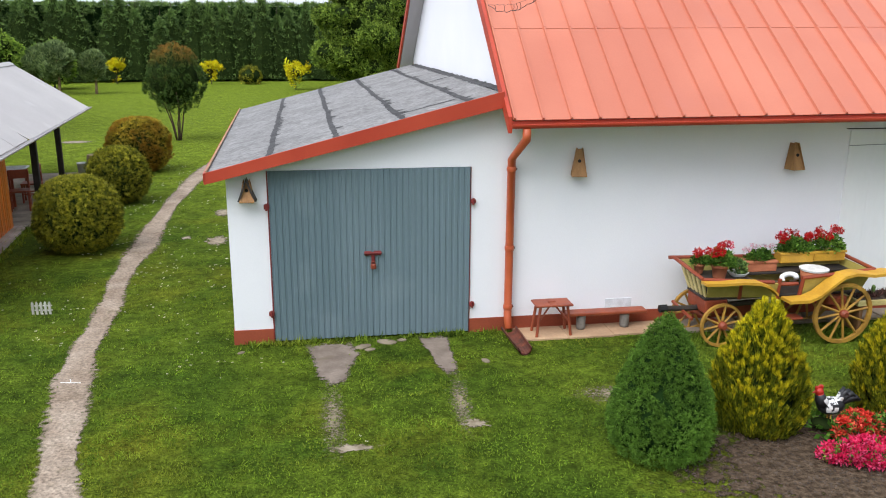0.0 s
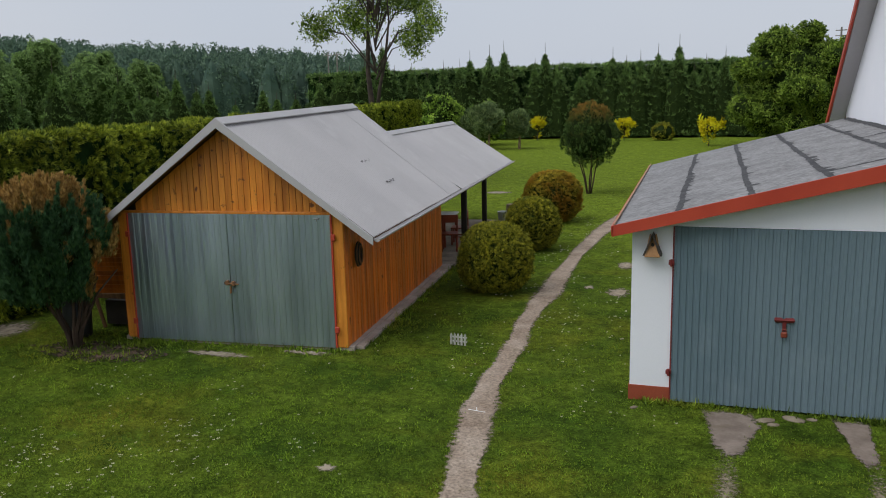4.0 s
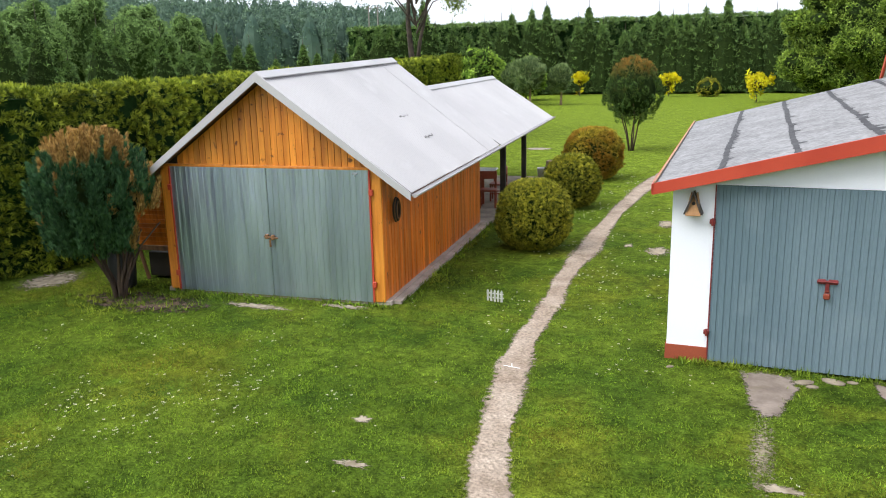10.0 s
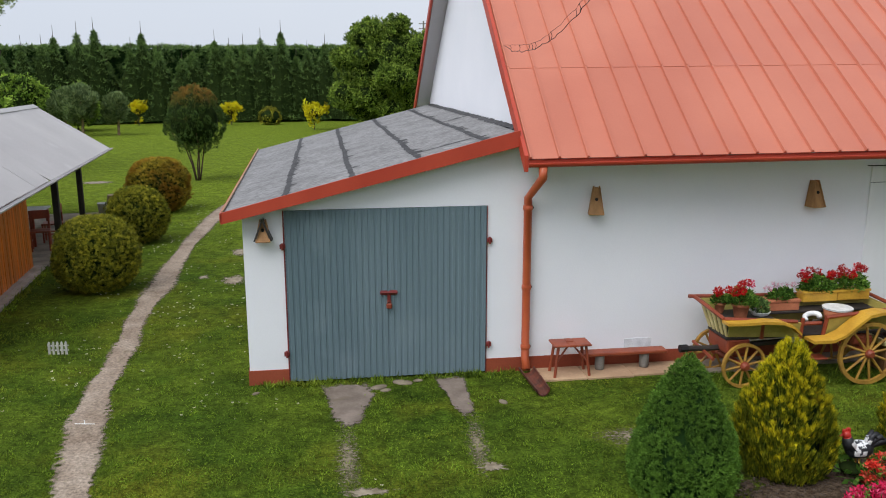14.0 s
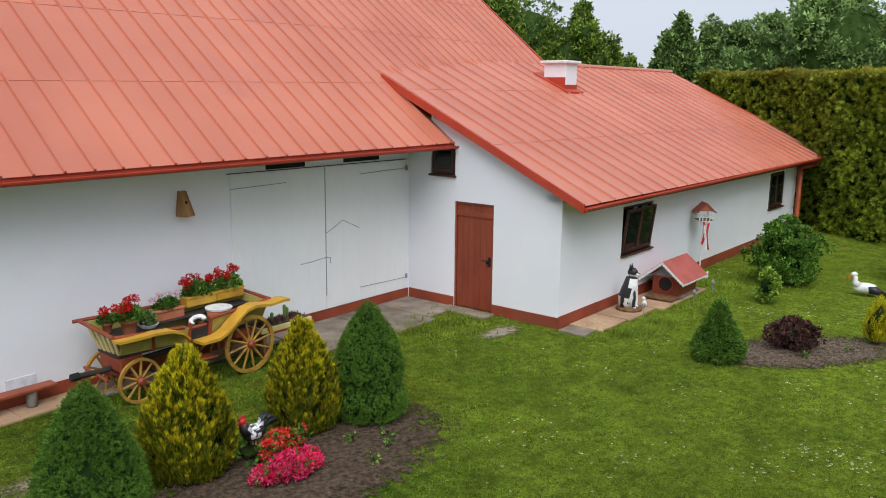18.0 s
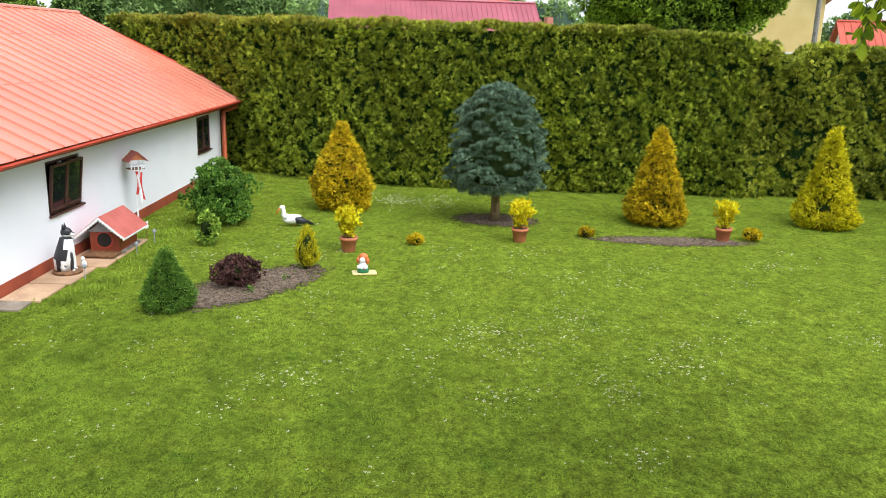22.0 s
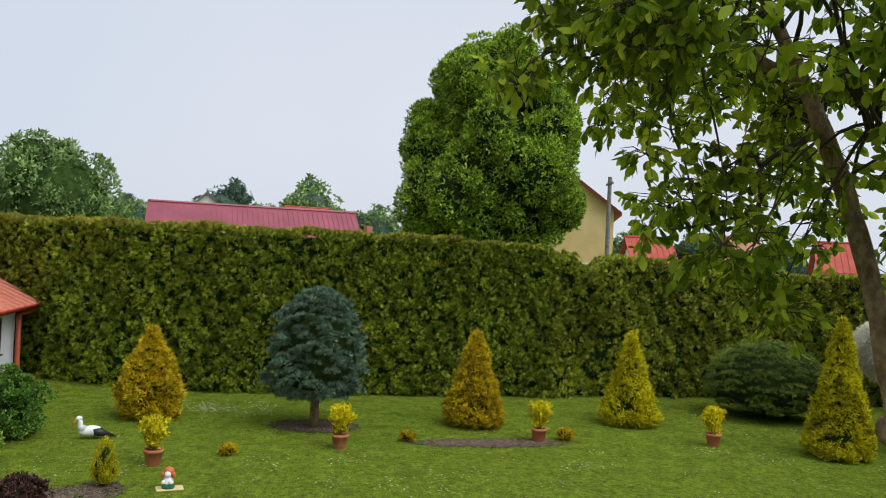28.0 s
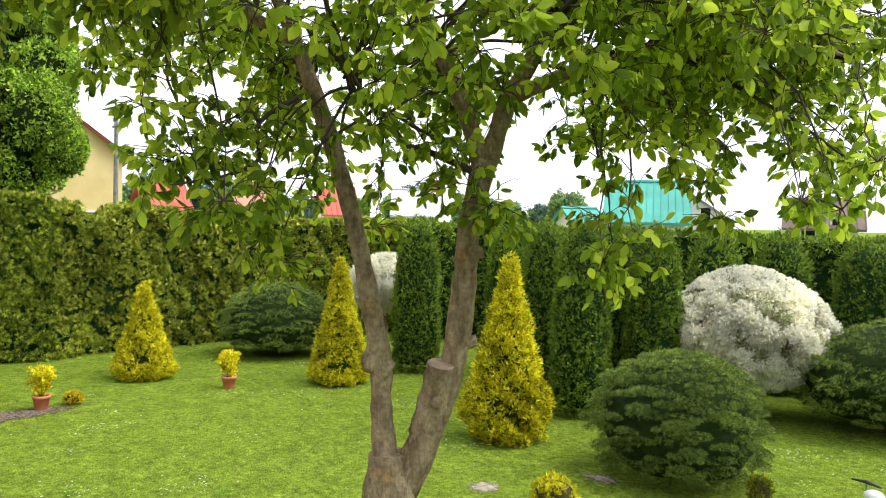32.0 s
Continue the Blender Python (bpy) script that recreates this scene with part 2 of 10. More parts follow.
M_SAND = ragged(surface("trodden_sand", (0.28, 0.212, 0.158), (0.42, 0.338, 0.265), 2.2, 26, 0.95, 0, 0.9, stain=(0.20, 0.16, 0.105), stain_scale=4.0, stain_at=(0.58, 0.8), distance=0.02, mottle=30, sheen=0.1, grain=(0.72, 1.12)), 15.0, 0.72, 1.02, 0.5)
# near-black core colour: paints in the shade between sprays
M_GREENCORE = surface("shade_toned_inner_green", (0.006, 0.018, 0.004), (0.014, 0.036, 0.008), 6, 30, 0.95, 0, 0.5, sheen=0.05)
M_PATCH = ragged(surface("bare_lawn_earth", (0.17, 0.135, 0.085), (0.33, 0.275, 0.20), 7, 25, 0.95, 0, 0.5, distance=0.01), 13.0, 0.5, 0.95, 0.7)
M_SOIL = ragged(surface("garden_soil", (0.105, 0.076, 0.052), (0.225, 0.170, 0.122), 16, 30, 0.95, 0, 1.0, distance=0.03, mottle=34, sheen=0.05), 8.0)
M_REDSOIL = ragged(surface("dry_reddish_soil", (0.10, 0.066, 0.045), (0.24, 0.165, 0.118), 7, 22, 0.95, 0, 1.0, distance=0.03, stain=(0.06, 0.09, 0.015), stain_scale=4, stain_at=(0.5, 0.62), sheen=0.05, mottle=24), 6.0, 0.55, 0.9, 0.9)
M_DARKSOIL = ragged(surface("moist_dark_soil", (0.058, 0.039, 0.025), (0.135, 0.096, 0.066), 16, 30, 0.95, 0, 1.0, distance=0.03, mottle=34, sheen=0.05), 7.0)
M_POTSOIL = surface("dark_potting_soil", (0.05, 0.038, 0.03), (0.13, 0.10, 0.08), 16, 30, 0.95, 0, 1.0, sheen=0.05)
M_CONCRETE = surface("old_concrete", (0.18, 0.145, 0.112), (0.31, 0.255, 0.20), 2.5, 30, 0.9, 0, 0.4, piece=0.15, stain=(0.13, 0.11, 0.075), stain_scale=2.2, stain_at=(0.55, 0.75), sheen=0.2)
M_TERRACE = surface("sand_coloured_slab", (0.36, 0.22, 0.13), (0.50, 0.33, 0.20), 2, 30, 0.9, 0, 0.3, piece=0.1, stain=(0.22, 0.17, 0.12))
M_WHITE = surface("white_limewashed_wall", (0.83, 0.8323, 0.878), (0.87, 0.8668, 0.9084), 0.7, 60, 0.9, 0, 0.12, stain=(0.78, 0.788, 0.8374), stain_scale=0.4, stain_at=(0.6, 0.9), grain=(0.98, 1.015))
M_WHITEWOOD = surface("white_painted_boards", (0.82, 0.835, 0.85), (0.86, 0.87, 0.88), 0.8, 14, 0.8, 0, 0.05, stretch=(1, 1, 0.3), grain=(0.98, 1.015))
M_PLINTH = surface("red_brown_plinth_paint", (0.25, 0.045, 0.018), (0.33, 0.066, 0.027), 2, 40, 0.75, 0, 0.2, stain=(0.19, 0.05, 0.028))
M_REDTRIM = surface("brick_red_painted_metal", (0.42, 0.044, 0.020), (0.49, 0.060, 0.027), 1.5, 60, 0.5, 0, 0.08, grain=(0.95, 1.03))
M_ROOF = surface("coral_red_sheet_roof", (0.50, 0.151, 0.092), (0.565, 0.188, 0.116), 0.5, 50, 0.36, 0, 0.04, piece=0.05, stain=(0.48, 0.155, 0.105), stain_scale=0.9, grain=(0.96, 1.03))
M_PIPE = surface("red_oxide_downpipe", (0.43, 0.082, 0.030), (0.52, 0.110, 0.040), 3, 50, 0.4, 0, 0.08, grain=(0.95, 1.03))
M_FELT = surface("grey_roofing_felt", (0.185, 0.18, 0.18), (0.245, 0.24, 0.24), 1.6, 60, 0.95, 0, 0.4, stain=(0.285, 0.28, 0.275), stain_scale=3.0, stain_at=(0.6, 0.85), grain=(0.88, 1.08), mottle=12)
M_TAR = surface("black_bitumen", (0.025, 0.024, 0.026), (0.06, 0.058, 0.06), 4, 40, 0.8, 0, 0.5)
M_GREYDOOR = surface("blue_grey_painted_sheet", (0.120, 0.176, 0.205), (0.160, 0.220, 0.252), 0.9, 60, 0.5, 0, 0.1, stretch=(1, 1, 0.2), stain=(0.185, 0.245, 0.275), stain_scale=1.0, grain=(0.95, 1.04))
M_CRIMSON = surface("dark_crimson_paint", (0.155, 0.018, 0.018), (0.21, 0.028, 0.026), 4, 60, 0.5, 0, 0.1)
# blue tint in the base colour stands in for reflected sky
M_GALV = surface("galvanised_sheet", (0.42, 0.495, 0.64), (0.68, 0.77, 0.95), 2.0, 7, 0.31, 0.88, 0.9, piece=0.06, stretch=(1, 1, 0.10), distance=0.03)
M_CORRUGATED = surface("grey_corrugated_sheet", (0.43, 0.408, 0.405), (0.485, 0.462, 0.455), 0.5, 30, 0.6, 0, 0.08, piece=0.03, stain=(0.51, 0.492, 0.485), stain_scale=1.2, grain=(0.96, 1.02))
M_PINE = surface("varnished_pine_plank", (0.57, 0.176, 0.018), (0.80, 0.300, 0.038), 1.8, 26, 0.42, 0, 0.25, piece=0.3, stretch=(7, 7, 0.5), stain=(0.15, 0.040, 0.010), stain_scale=7, stain_at=(0.64, 0.71))
M_PINESIDE = surface("red_varnished_pine_plank", (0.504, 0.115, 0.009), (0.756, 0.2, 0.017), 1.8, 26, 0.42, 0, 0.25, piece=0.3, stretch=(7.35, 7, 0.5), stain=(0.1785, 0.042, 0.01), stain_scale=7, stain_at=(0.66, 0.73))
M_OLDWOOD = surface("weathered_brown_wood", (0.10, 0.045, 0.018), (0.24, 0.115, 0.045), 3, 30, 0.7, 0, 0.4, piece=0.2, stretch=(4, 4, 1))
M_DARKWOOD = surface("dark_stained_post", (0.018, 0.014, 0.012), (0.045, 0.034, 0.028), 3, 30, 0.7, 0, 0.3)
M_REDWOOD = surface("red_brown_painted_wood", (0.22, 0.040, 0.017), (0.31, 0.062, 0.025), 2.5, 35, 0.5, 0, 0.15, stretch=(1, 1, 0.3), stain=(0.16, 0.038, 0.02))
M_STOOL = surface("red_varnished_wood", (0.22, 0.042, 0.017), (0.33, 0.072, 0.028), 4, 40, 0.5, 0, 0.2)
M_YELLOWPAINT = surface("ochre_yellow_painted_wood", (0.50, 0.26, 0.025), (0.66, 0.37, 0.04), 3, 40, 0.5, 0, 0.2, stain=(0.35, 0.17, 0.03))
M_WHEEL = surface("worn_ochre_wheel_paint", (0.27, 0.135, 0.022), (0.47, 0.26, 0.04), 5, 40, 0.6, 0, 0.3, stain=(0.13, 0.06, 0.02), stain_scale=6)
M_OLIVEPANEL = surface("dull_yellow_panel", (0.32, 0.26, 0.06), (0.46, 0.38, 0.10), 3, 40, 0.6, 0, 0.2)
M_CREAMSLAT = surface("cream_yellow_slat", (0.62, 0.50, 0.20), (0.74, 0.62, 0.28), 3, 40, 0.6, 0, 0.2)
M_BLACKIRON = plain("black_iron", (0.02, 0.02, 0.022), 0.5, 0.5)
M_BROWNFRAME = surface("dark_brown_window_frame", (0.055, 0.022, 0.016), (0.09, 0.036, 0.026), 3, 50, 0.45, 0, 0.1)
M_TERRACOTTA = surface("terracotta", (0.42, 0.13, 0.06), (0.55, 0.19, 0.09), 5, 60, 0.8, 0, 0.2)
M_PALEBOARD = plain("pale_grey_board", (0.70, 0.73, 0.77), 0.6)
M_WHITEPAINT = plain("white_paint", (0.80, 0.80, 0.78), 0.5)
M_BLACKPAINT = plain("black_paint", (0.02, 0.02, 0.024), 0.5)
M_GREYPAINT = plain("grey_paint", (0.30, 0.32, 0.34), 0.5)
M_REDPAINT = plain("red_paint", (0.50, 0.03, 0.02), 0.4)
M_ORANGEPAINT = plain("orange_paint", (0.60, 0.15, 0.03), 0.4)
M_GREENPAINT = plain("green_paint", (0.03, 0.20, 0.10), 0.4)
M_STONE = surface("grey_field_stone", (0.15, 0.14, 0.125), (0.27, 0.25, 0.225), 6, 40, 0.9, 0, 0.5)
M_BARK = surface("grey_brown_bark", (0.165, 0.118, 0.062), (0.345, 0.262, 0.150), 9, 30, 0.95, 0, 0.8, stretch=(1, 1, 0.45), stain=(0.36, 0.22, 0.06), stain_scale=2.5, stain_at=(0.62, 0.76), distance=0.03, mottle=26, sheen=0.1)
M_REDBARK = surface("reddish_brown_bark", (0.045, 0.028, 0.020), (0.115, 0.072, 0.050), 6, 30, 0.95, 0, 0.8, stretch=(1, 1, 0.4))
M_DARKBARK = surface("dark_bark", (0.035, 0.026, 0.02), (0.085, 0.062, 0.046), 4, 24, 0.95, 0, 0.8)
M_CUT = surface("sawn_branch_end", (0.30, 0.20, 0.12), (0.42, 0.30, 0.20), 12, 60, 0.9)
# twig colour darkened nearly to black, so shade inside crowns is painted
M_TWIGS = surface("shade_toned_inner_twigs", (0.009, 0.017, 0.004), (0.022, 0.036, 0.008), 6, 30, 0.95, 0, 0.5, sheen=0.05)
M_PALETWIGS = surface("pale_green_inner_shoots", (0.26, 0.26, 0.14), (0.46, 0.44, 0.27), 8, 30, 0.95, 0, 0.5, sheen=0.05)
M_TWIGSBROWN = surface("brown_inner_twigs", (0.03, 0.026, 0.008), (0.06, 0.05, 0.016), 6, 30, 0.95, 0, 0.5, sheen=0.05)
M_SCREENWHITE = plain("white_plaster_far", (0.75, 0.74, 0.70), 0.9)

F_THUJA = foliage("thuja_hedge_leaves", (0.030, 0.056, 0.005), (0.112, 0.150, 0.012), (0.235, 0.262, 0.024), (0.21, 0.165, 0.03), 1.6, (0.7, 0.92), (0.34, 0.27, 0.05), (4.45, 4.95), through_light=0.08)
F_LOOSE = foliage("olive_thuja_hedge_leaves", (0.046, 0.070, 0.007), (0.140, 0.170, 0.016), (0.26, 0.265, 0.030), (0.22, 0.16, 0.04), 1.6, (0.62, 0.87), through_light=0.1)
# darker copy of the hedge leaves: the west face's shade is in the colour
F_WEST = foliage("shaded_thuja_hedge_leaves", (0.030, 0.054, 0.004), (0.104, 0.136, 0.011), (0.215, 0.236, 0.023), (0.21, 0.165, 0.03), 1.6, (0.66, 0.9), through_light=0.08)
F_COLUMN = foliage("dark_thuja_leaves", (0.044, 0.080, 0.007), (0.094, 0.142, 0.012), (0.132, 0.182, 0.016), through_light=0.08)
F_GOLD = foliage("golden_thuja_leaves", (0.10, 0.085, 0.005), (0.33, 0.235, 0.006), (0.36, 0.285, 0.010), (0.36, 0.15, 0.012), 3.0, (0.6, 0.8))
F_GOLDBRIGHT = foliage("bright_golden_thuja_leaves", (0.12, 0.125, 0.006), (0.36, 0.320, 0.008), (0.36, 0.335, 0.012), (0.10, 0.14, 0.008), 3.4, (0.62, 0.84))
F_GOLDGREEN = foliage("green_gold_thuja_leaves", (0.024, 0.043, 0.004), (0.082, 0.098, 0.006), (0.175, 0.168, 0.008), (0.28, 0.11, 0.012), 4.0, (0.64, 0.8), through_light=0.1)
F_GOLDTIPS = foliage("golden_thuja_tips", (0.14, 0.145, 0.006), (0.31, 0.26, 0.007), (0.36, 0.31, 0.010), (0.36, 0.16, 0.014), 4.0, (0.62, 0.8), through_light=0.12)
F_DWARF = foliage("dwarf_spruce_needles", (0.026, 0.064, 0.008), (0.060, 0.124, 0.014), (0.088, 0.160, 0.021), through_light=0.08)
F_BLUE = foliage("blue_spruce_needles", (0.016, 0.033, 0.021), (0.054, 0.092, 0.057), (0.122, 0.178, 0.113), through_light=0.05)
F_MUGO = foliage("mountain_pine_needles", (0.016, 0.032, 0.006), (0.062, 0.094, 0.014), (0.145, 0.178, 0.028), through_light=0.06)
F_BALL = foliage("clipped_thuja_ball_leaves", (0.034, 0.047, 0.005), (0.110, 0.116, 0.010), (0.245, 0.220, 0.020), through_light=0.08)
F_BALLORANGE = foliage("bronzed_thuja_ball_leaves", (0.075, 0.075, 0.008), (0.19, 0.155, 0.014), (0.33, 0.24, 0.025), (0.34, 0.16, 0.015), 1.4, (0.42, 0.6), through_light=0.08)
F_JUNIPER = foliage("juniper_leaves", (0.013, 0.038, 0.015), (0.030, 0.072, 0.030), (0.050, 0.102, 0.040), through_light=0.05)
F_JUNIPERBROWN = foliage("browned_juniper_tips", (0.16, 0.096, 0.030), (0.25, 0.150, 0.046), (0.28, 0.185, 0.060), (0.08, 0.09, 0.03), 5.0, (0.62, 0.8), through_light=0.08)
F_JUNIPERFAR = foliage("browned_juniper_leaves", (0.014, 0.034, 0.011), (0.040, 0.074, 0.018), (0.072, 0.108, 0.026), (0.26, 0.15, 0.03), 1.5, (0.64, 0.8), (0.40, 0.21, 0.045), (2.75, 3.5), through_light=0.06)
F_ROSE = foliage("shrub_leaves", (0.020, 0.062, 0.008), (0.055, 0.122, 0.016), (0.115, 0.195, 0.030))
F_LIGHTSHRUB = foliage("light_green_shrub_leaves", (0.05, 0.10, 0.014), (0.11, 0.18, 0.025), (0.2, 0.27, 0.04))
F_YELLOW = foliage("yellow_shrub_leaves", (0.36, 0.29, 0.006), (0.447, 0.375, 0.008), (0.447, 0.405, 0.014))
F_PURPLE = foliage("purple_barberry_leaves", (0.026, 0.014, 0.012), (0.062, 0.028, 0.025), (0.105, 0.052, 0.040))
F_WILLOW = foliage("white_pink_willow_leaves", (0.66, 0.63, 0.46), (0.485, 0.470, 0.38), (0.362, 0.352, 0.295), through_light=0.45)
F_WILLOWGREEN = foliage("greenish_willow_leaves", (0.10, 0.11, 0.035), (0.17, 0.18, 0.07), (0.24, 0.24, 0.12))
F_PINE = foliage("grey_green_pine_needles", (0.028, 0.052, 0.020), (0.076, 0.112, 0.042), (0.150, 0.185, 0.075))
F_SPRUCE = foliage("spruce_needles", (0.026, 0.056, 0.017), (0.074, 0.124, 0.034), (0.116, 0.172, 0.046), (0.16, 0.12, 0.05), 0.5, (0.66, 0.9), through_light=0.08)
F_BROAD = foliage("broad_leaves", (0.028, 0.058, 0.008), (0.084, 0.130, 0.018), (0.160, 0.212, 0.034))
F_CHESTNUT = foliage("chestnut_leaves", (0.046, 0.092, 0.009), (0.132, 0.208, 0.020), (0.235, 0.315, 0.034))
# pale bluish greens: distance haze is put into these two colours
F_FOREST = foliage("hazed_forest_leaves", (0.056, 0.096, 0.068), (0.070, 0.110, 0.074), (0.072, 0.108, 0.068))
M_FORESTMASS = surface("hazed_forest_foliage", (0.046, 0.080, 0.060), (0.088, 0.132, 0.094), 0.25, 1.2, 0.95, 0, 0.6, sheen=0.05)
# leaf green darkened for the crown's inner shade, held in the colour
M_LEAFMASS = surface("shade_toned_leaf_mass", (0.022, 0.044, 0.010), (0.050, 0.086, 0.020), 3, 14, 0.95, 0, 0.6, sheen=0.05)
F_FARTREE = foliage("far_tree_leaves", (0.036, 0.074, 0.016), (0.080, 0.132, 0.028), (0.145, 0.205, 0.048))
# light leaf green, greyed with some distance haze in the colour
F_LIGHTTREE = foliage("light_far_tree_leaves", (0.075, 0.125, 0.042), (0.125, 0.19, 0.062), (0.165, 0.235, 0.078))
F_WALNUT = foliage("walnut_leaves", (0.072, 0.120, 0.008), (0.162, 0.228, 0.015), (0.30, 0.345, 0.028), (0.42, 0.39, 0.044), 2.0, (0.66, 0.83), through_light=0.56, rough=0.45)
F_RED = foliage("red_geranium_petals", (0.24, 0.003, 0.005), (0.37, 0.007, 0.008), (0.43, 0.018, 0.016))
F_PINK = foliage("pink_petals", (0.65, 0.25, 0.32), (0.78, 0.42, 0.48), (0.82, 0.6, 0.62))
F_MAGENTA = foliage("magenta_azalea_petals", (0.396, 0.006, 0.042), (0.484, 0.016, 0.07), (0.495, 0.05, 0.112))
F_SCARLET = foliage("scarlet_azalea_petals", (0.34, 0.012, 0.010), (0.44, 0.035, 0.022), (0.45, 0.09, 0.055))

m, n, l, p = nodes_of("window_glass")
p.inputs["Base Color"].default_value, p.inputs["Roughness"].default_value = (0.012, 0.015, 0.016, 1), 0.04
p.inputs["Specular IOR Level"].default_value = 0.6
M_GLASS = m
# near-black colour standing in for unlit insides behind panes, holes and slots
m, n, l, p = nodes_of("unlit_inside")
p.inputs["Base Color"].default_value, p.inputs["Roughness"].default_value = (0.015, 0.012, 0.01, 1), 0.9
M_DARK = m

# ---------------------------------------------------------------- mesh tools


class Geo:
    """Vertices and faces of one mesh."""

    def __init__(self):
        self.v, self.f = [], []

    def add(self, verts, faces, m=None):
        k = len(self.v)
        self.v += [tuple(m @ Vector(v)) if m else tuple(v) for v in verts]
        self.f += [tuple(i + k for i in f) for f in faces]
        return self

    def box(self, x0, x1, y0, y1, z0, z1, m=None):
        v = [(x, y, z) for z in (z0, z1) for x, y in ((x0, y0), (x1, y0), (x1, y1), (x0, y1))]
        return self.add(v, [(3, 2, 1, 0), (4, 5, 6, 7), (0, 1, 5, 4), (1, 2, 6, 5), (2, 3, 7, 6), (3, 0, 4, 7)], m)

    def cbox(self, x0, x1, y0, y1, z0, z1, b=0.01, m=None):
        """A box with chamfered edges."""
        c = ((x0 + x1) / 2, (y0 + y1) / 2, (z0 + z1) / 2)
        h = ((x1 - x0) / 2, (y1 - y0) / 2, (z1 - z0) / 2)
        b = min(b, 0.45 * min(h) * 2)
        v, idx = [], {}
        for sx in (-1, 1):
            for sy in (-1, 1):
                for sz in (-1, 1):
                    s = (sx, sy, sz)
                    for a in range(3):
                        idx[s, a] = len(v)
                        v.append(tuple(c[i] + s[i] * (h[i] - (0 if i == a else b)) for i in range(3)))
        f = []
        for a in range(3):
            o = [i for i in range(3) if i != a]
            for sg in (-1, 1):
                q = []
                for p0, p1 in ((-1, -1), (1, -1), (1, 1), (-1, 1)):
                    s = [0, 0, 0]
                    s[a], s[o[0]], s[o[1]] = sg, p0, p1
                    q.append(idx[tuple(s), a])
                f.append(tuple(q))
            for p0 in (-1, 1):
                for p1 in (-1, 1):
                    s0, s1 = [0, 0, 0], [0, 0, 0]
                    s0[a], s1[a] = -1, 1
                    s0[o[0]] = s1[o[0]] = p0
                    s0[o[1]] = s1[o[1]] = p1
                    f.append((idx[tuple(s0), o[0]], idx[tuple(s1), o[0]], idx[tuple(s1), o[1]], idx[tuple(s0), o[1]]))
        for s in {k[0] for k in idx}:
            f.append((idx[s, 0], idx[s, 1], idx[s, 2]))
        return self.add(v, f, m)

    def prism(self, poly, a0, a1, axis="y", m=None):
        """A polygon of two coordinates, drawn out along the third axis."""
        def at(p, a):
            return {"x": (a, p[0], p[1]), "y": (p[0], a, p[1]), "z": (p[0], p[1], a)}[axis]
        k = len(poly)
        v = [at(p, a0) for p in poly] + [at(p, a1) for p in poly]
        f = [tuple(range(k)), tuple(range(2 * k - 1, k - 1, -1))]
        f += [(i, (i + 1) % k, k + (i + 1) % k, k + i) for i in range(k)]
        return self.add(v, f, m)

    def tube(self, pts, radii, seg=8, caps=True):
        """A round limb along points."""
        pts = [Vector(p) for p in pts]
        radii = radii if hasattr(radii, "__len__") else [radii] * len(pts)
        v, f, side = [], [], None
        for i, p in enumerate(pts):
            d = (pts[min(i + 1, len(pts) - 1)] - pts[max(i - 1, 0)]).normalized()
            if side is None:
                side = d.cross(Vector((0, 0, 1)) if abs(d.z) < 0.9 else Vector((1, 0, 0))).normalized()
            side = (side - d * side.dot(d)).normalized()
            up = d.cross(side)
            v += [p + (side * math.cos(2 * math.pi * k / seg) + up * math.sin(2 * math.pi * k / seg)) * radii[i] for k in range(seg)]
        for i in range(len(pts) - 1):
            for k in range(seg):
                k2 = (k + 1) % seg
                f.append((i * seg + k, i * seg + k2, (i + 1) * seg + k2, (i + 1) * seg + k))
        if caps:
            f += [tuple(range(seg - 1, -1, -1)), tuple((len(pts) - 1) * seg + k for k in range(seg))]
        return self.add(v, f)

    def lathe(self, prof, c=(0, 0, 0), seg=16, m=None):
        """A profile of (radius, height) turned about the upright axis."""
        v, f = [], []
        for r, z in prof:
            v += [(c[0] + r * math.cos(2 * math.pi * k / seg), c[1] + r * math.sin(2 * math.pi * k / seg), c[2] + z) for k in range(seg)]
        for i in range(len(prof) - 1):
            for k in range(seg):
                k2 = (k + 1) % seg
                f.append((i * seg + k, i * seg + k2, (i + 1) * seg + k2, (i + 1) * seg + k))
        f += [tuple(range(seg - 1, -1, -1)), tuple((len(prof) - 1) * seg + k for k in range(seg))]
        return self.add(v, f, m)

    def ball(self, c, r, seg=12, rings=8, m=None):
        r = r if hasattr(r, "__len__") else (r, r, r)
        v, f = [], []
        for i in range(rings + 1):
            a = math.pi * i / rings
            v += [(c[0] + r[0] * math.sin(a) * math.cos(2 * math.pi * k / seg), c[1] + r[1] * math.sin(a) * math.sin(2 * math.pi * k / seg), c[2] - r[2] * math.cos(a)) for k in range(seg)]
        for i in range(rings):
            for k in range(seg):
                k2 = (k + 1) % seg
                f.append((i * seg + k, i * seg + k2, (i + 1) * seg + k2, (i + 1) * seg + k))
        return self.add(v, f, m)

    def mesh(self, name, material, smooth=False):
        me = bpy.data.meshes.new(name)
        me.from_pydata(self.v, [], self.f)
        me.materials.append(material)
        if smooth:
            me.polygons.foreach_set("use_smooth", [True] * len(me.polygons))
        bm = bmesh.new()
        bm.from_mesh(me)
        bmesh.ops.remove_doubles(bm, verts=bm.verts, dist=1e-5)
        bmesh.ops.recalc_face_normals(bm, faces=bm.faces)
        bm.to_mesh(me)
        bm.free()
        return me


def part(name, geo, material, parent, label="", smooth=False):
    """One mesh object under a thing or a part."""
    me = geo.mesh(name, material, smooth) if isinstance(geo, Geo) else geo
    ob = new(name, me)
    ob.parent = parent
    if label:
        tagged(ob, label)
    return ob


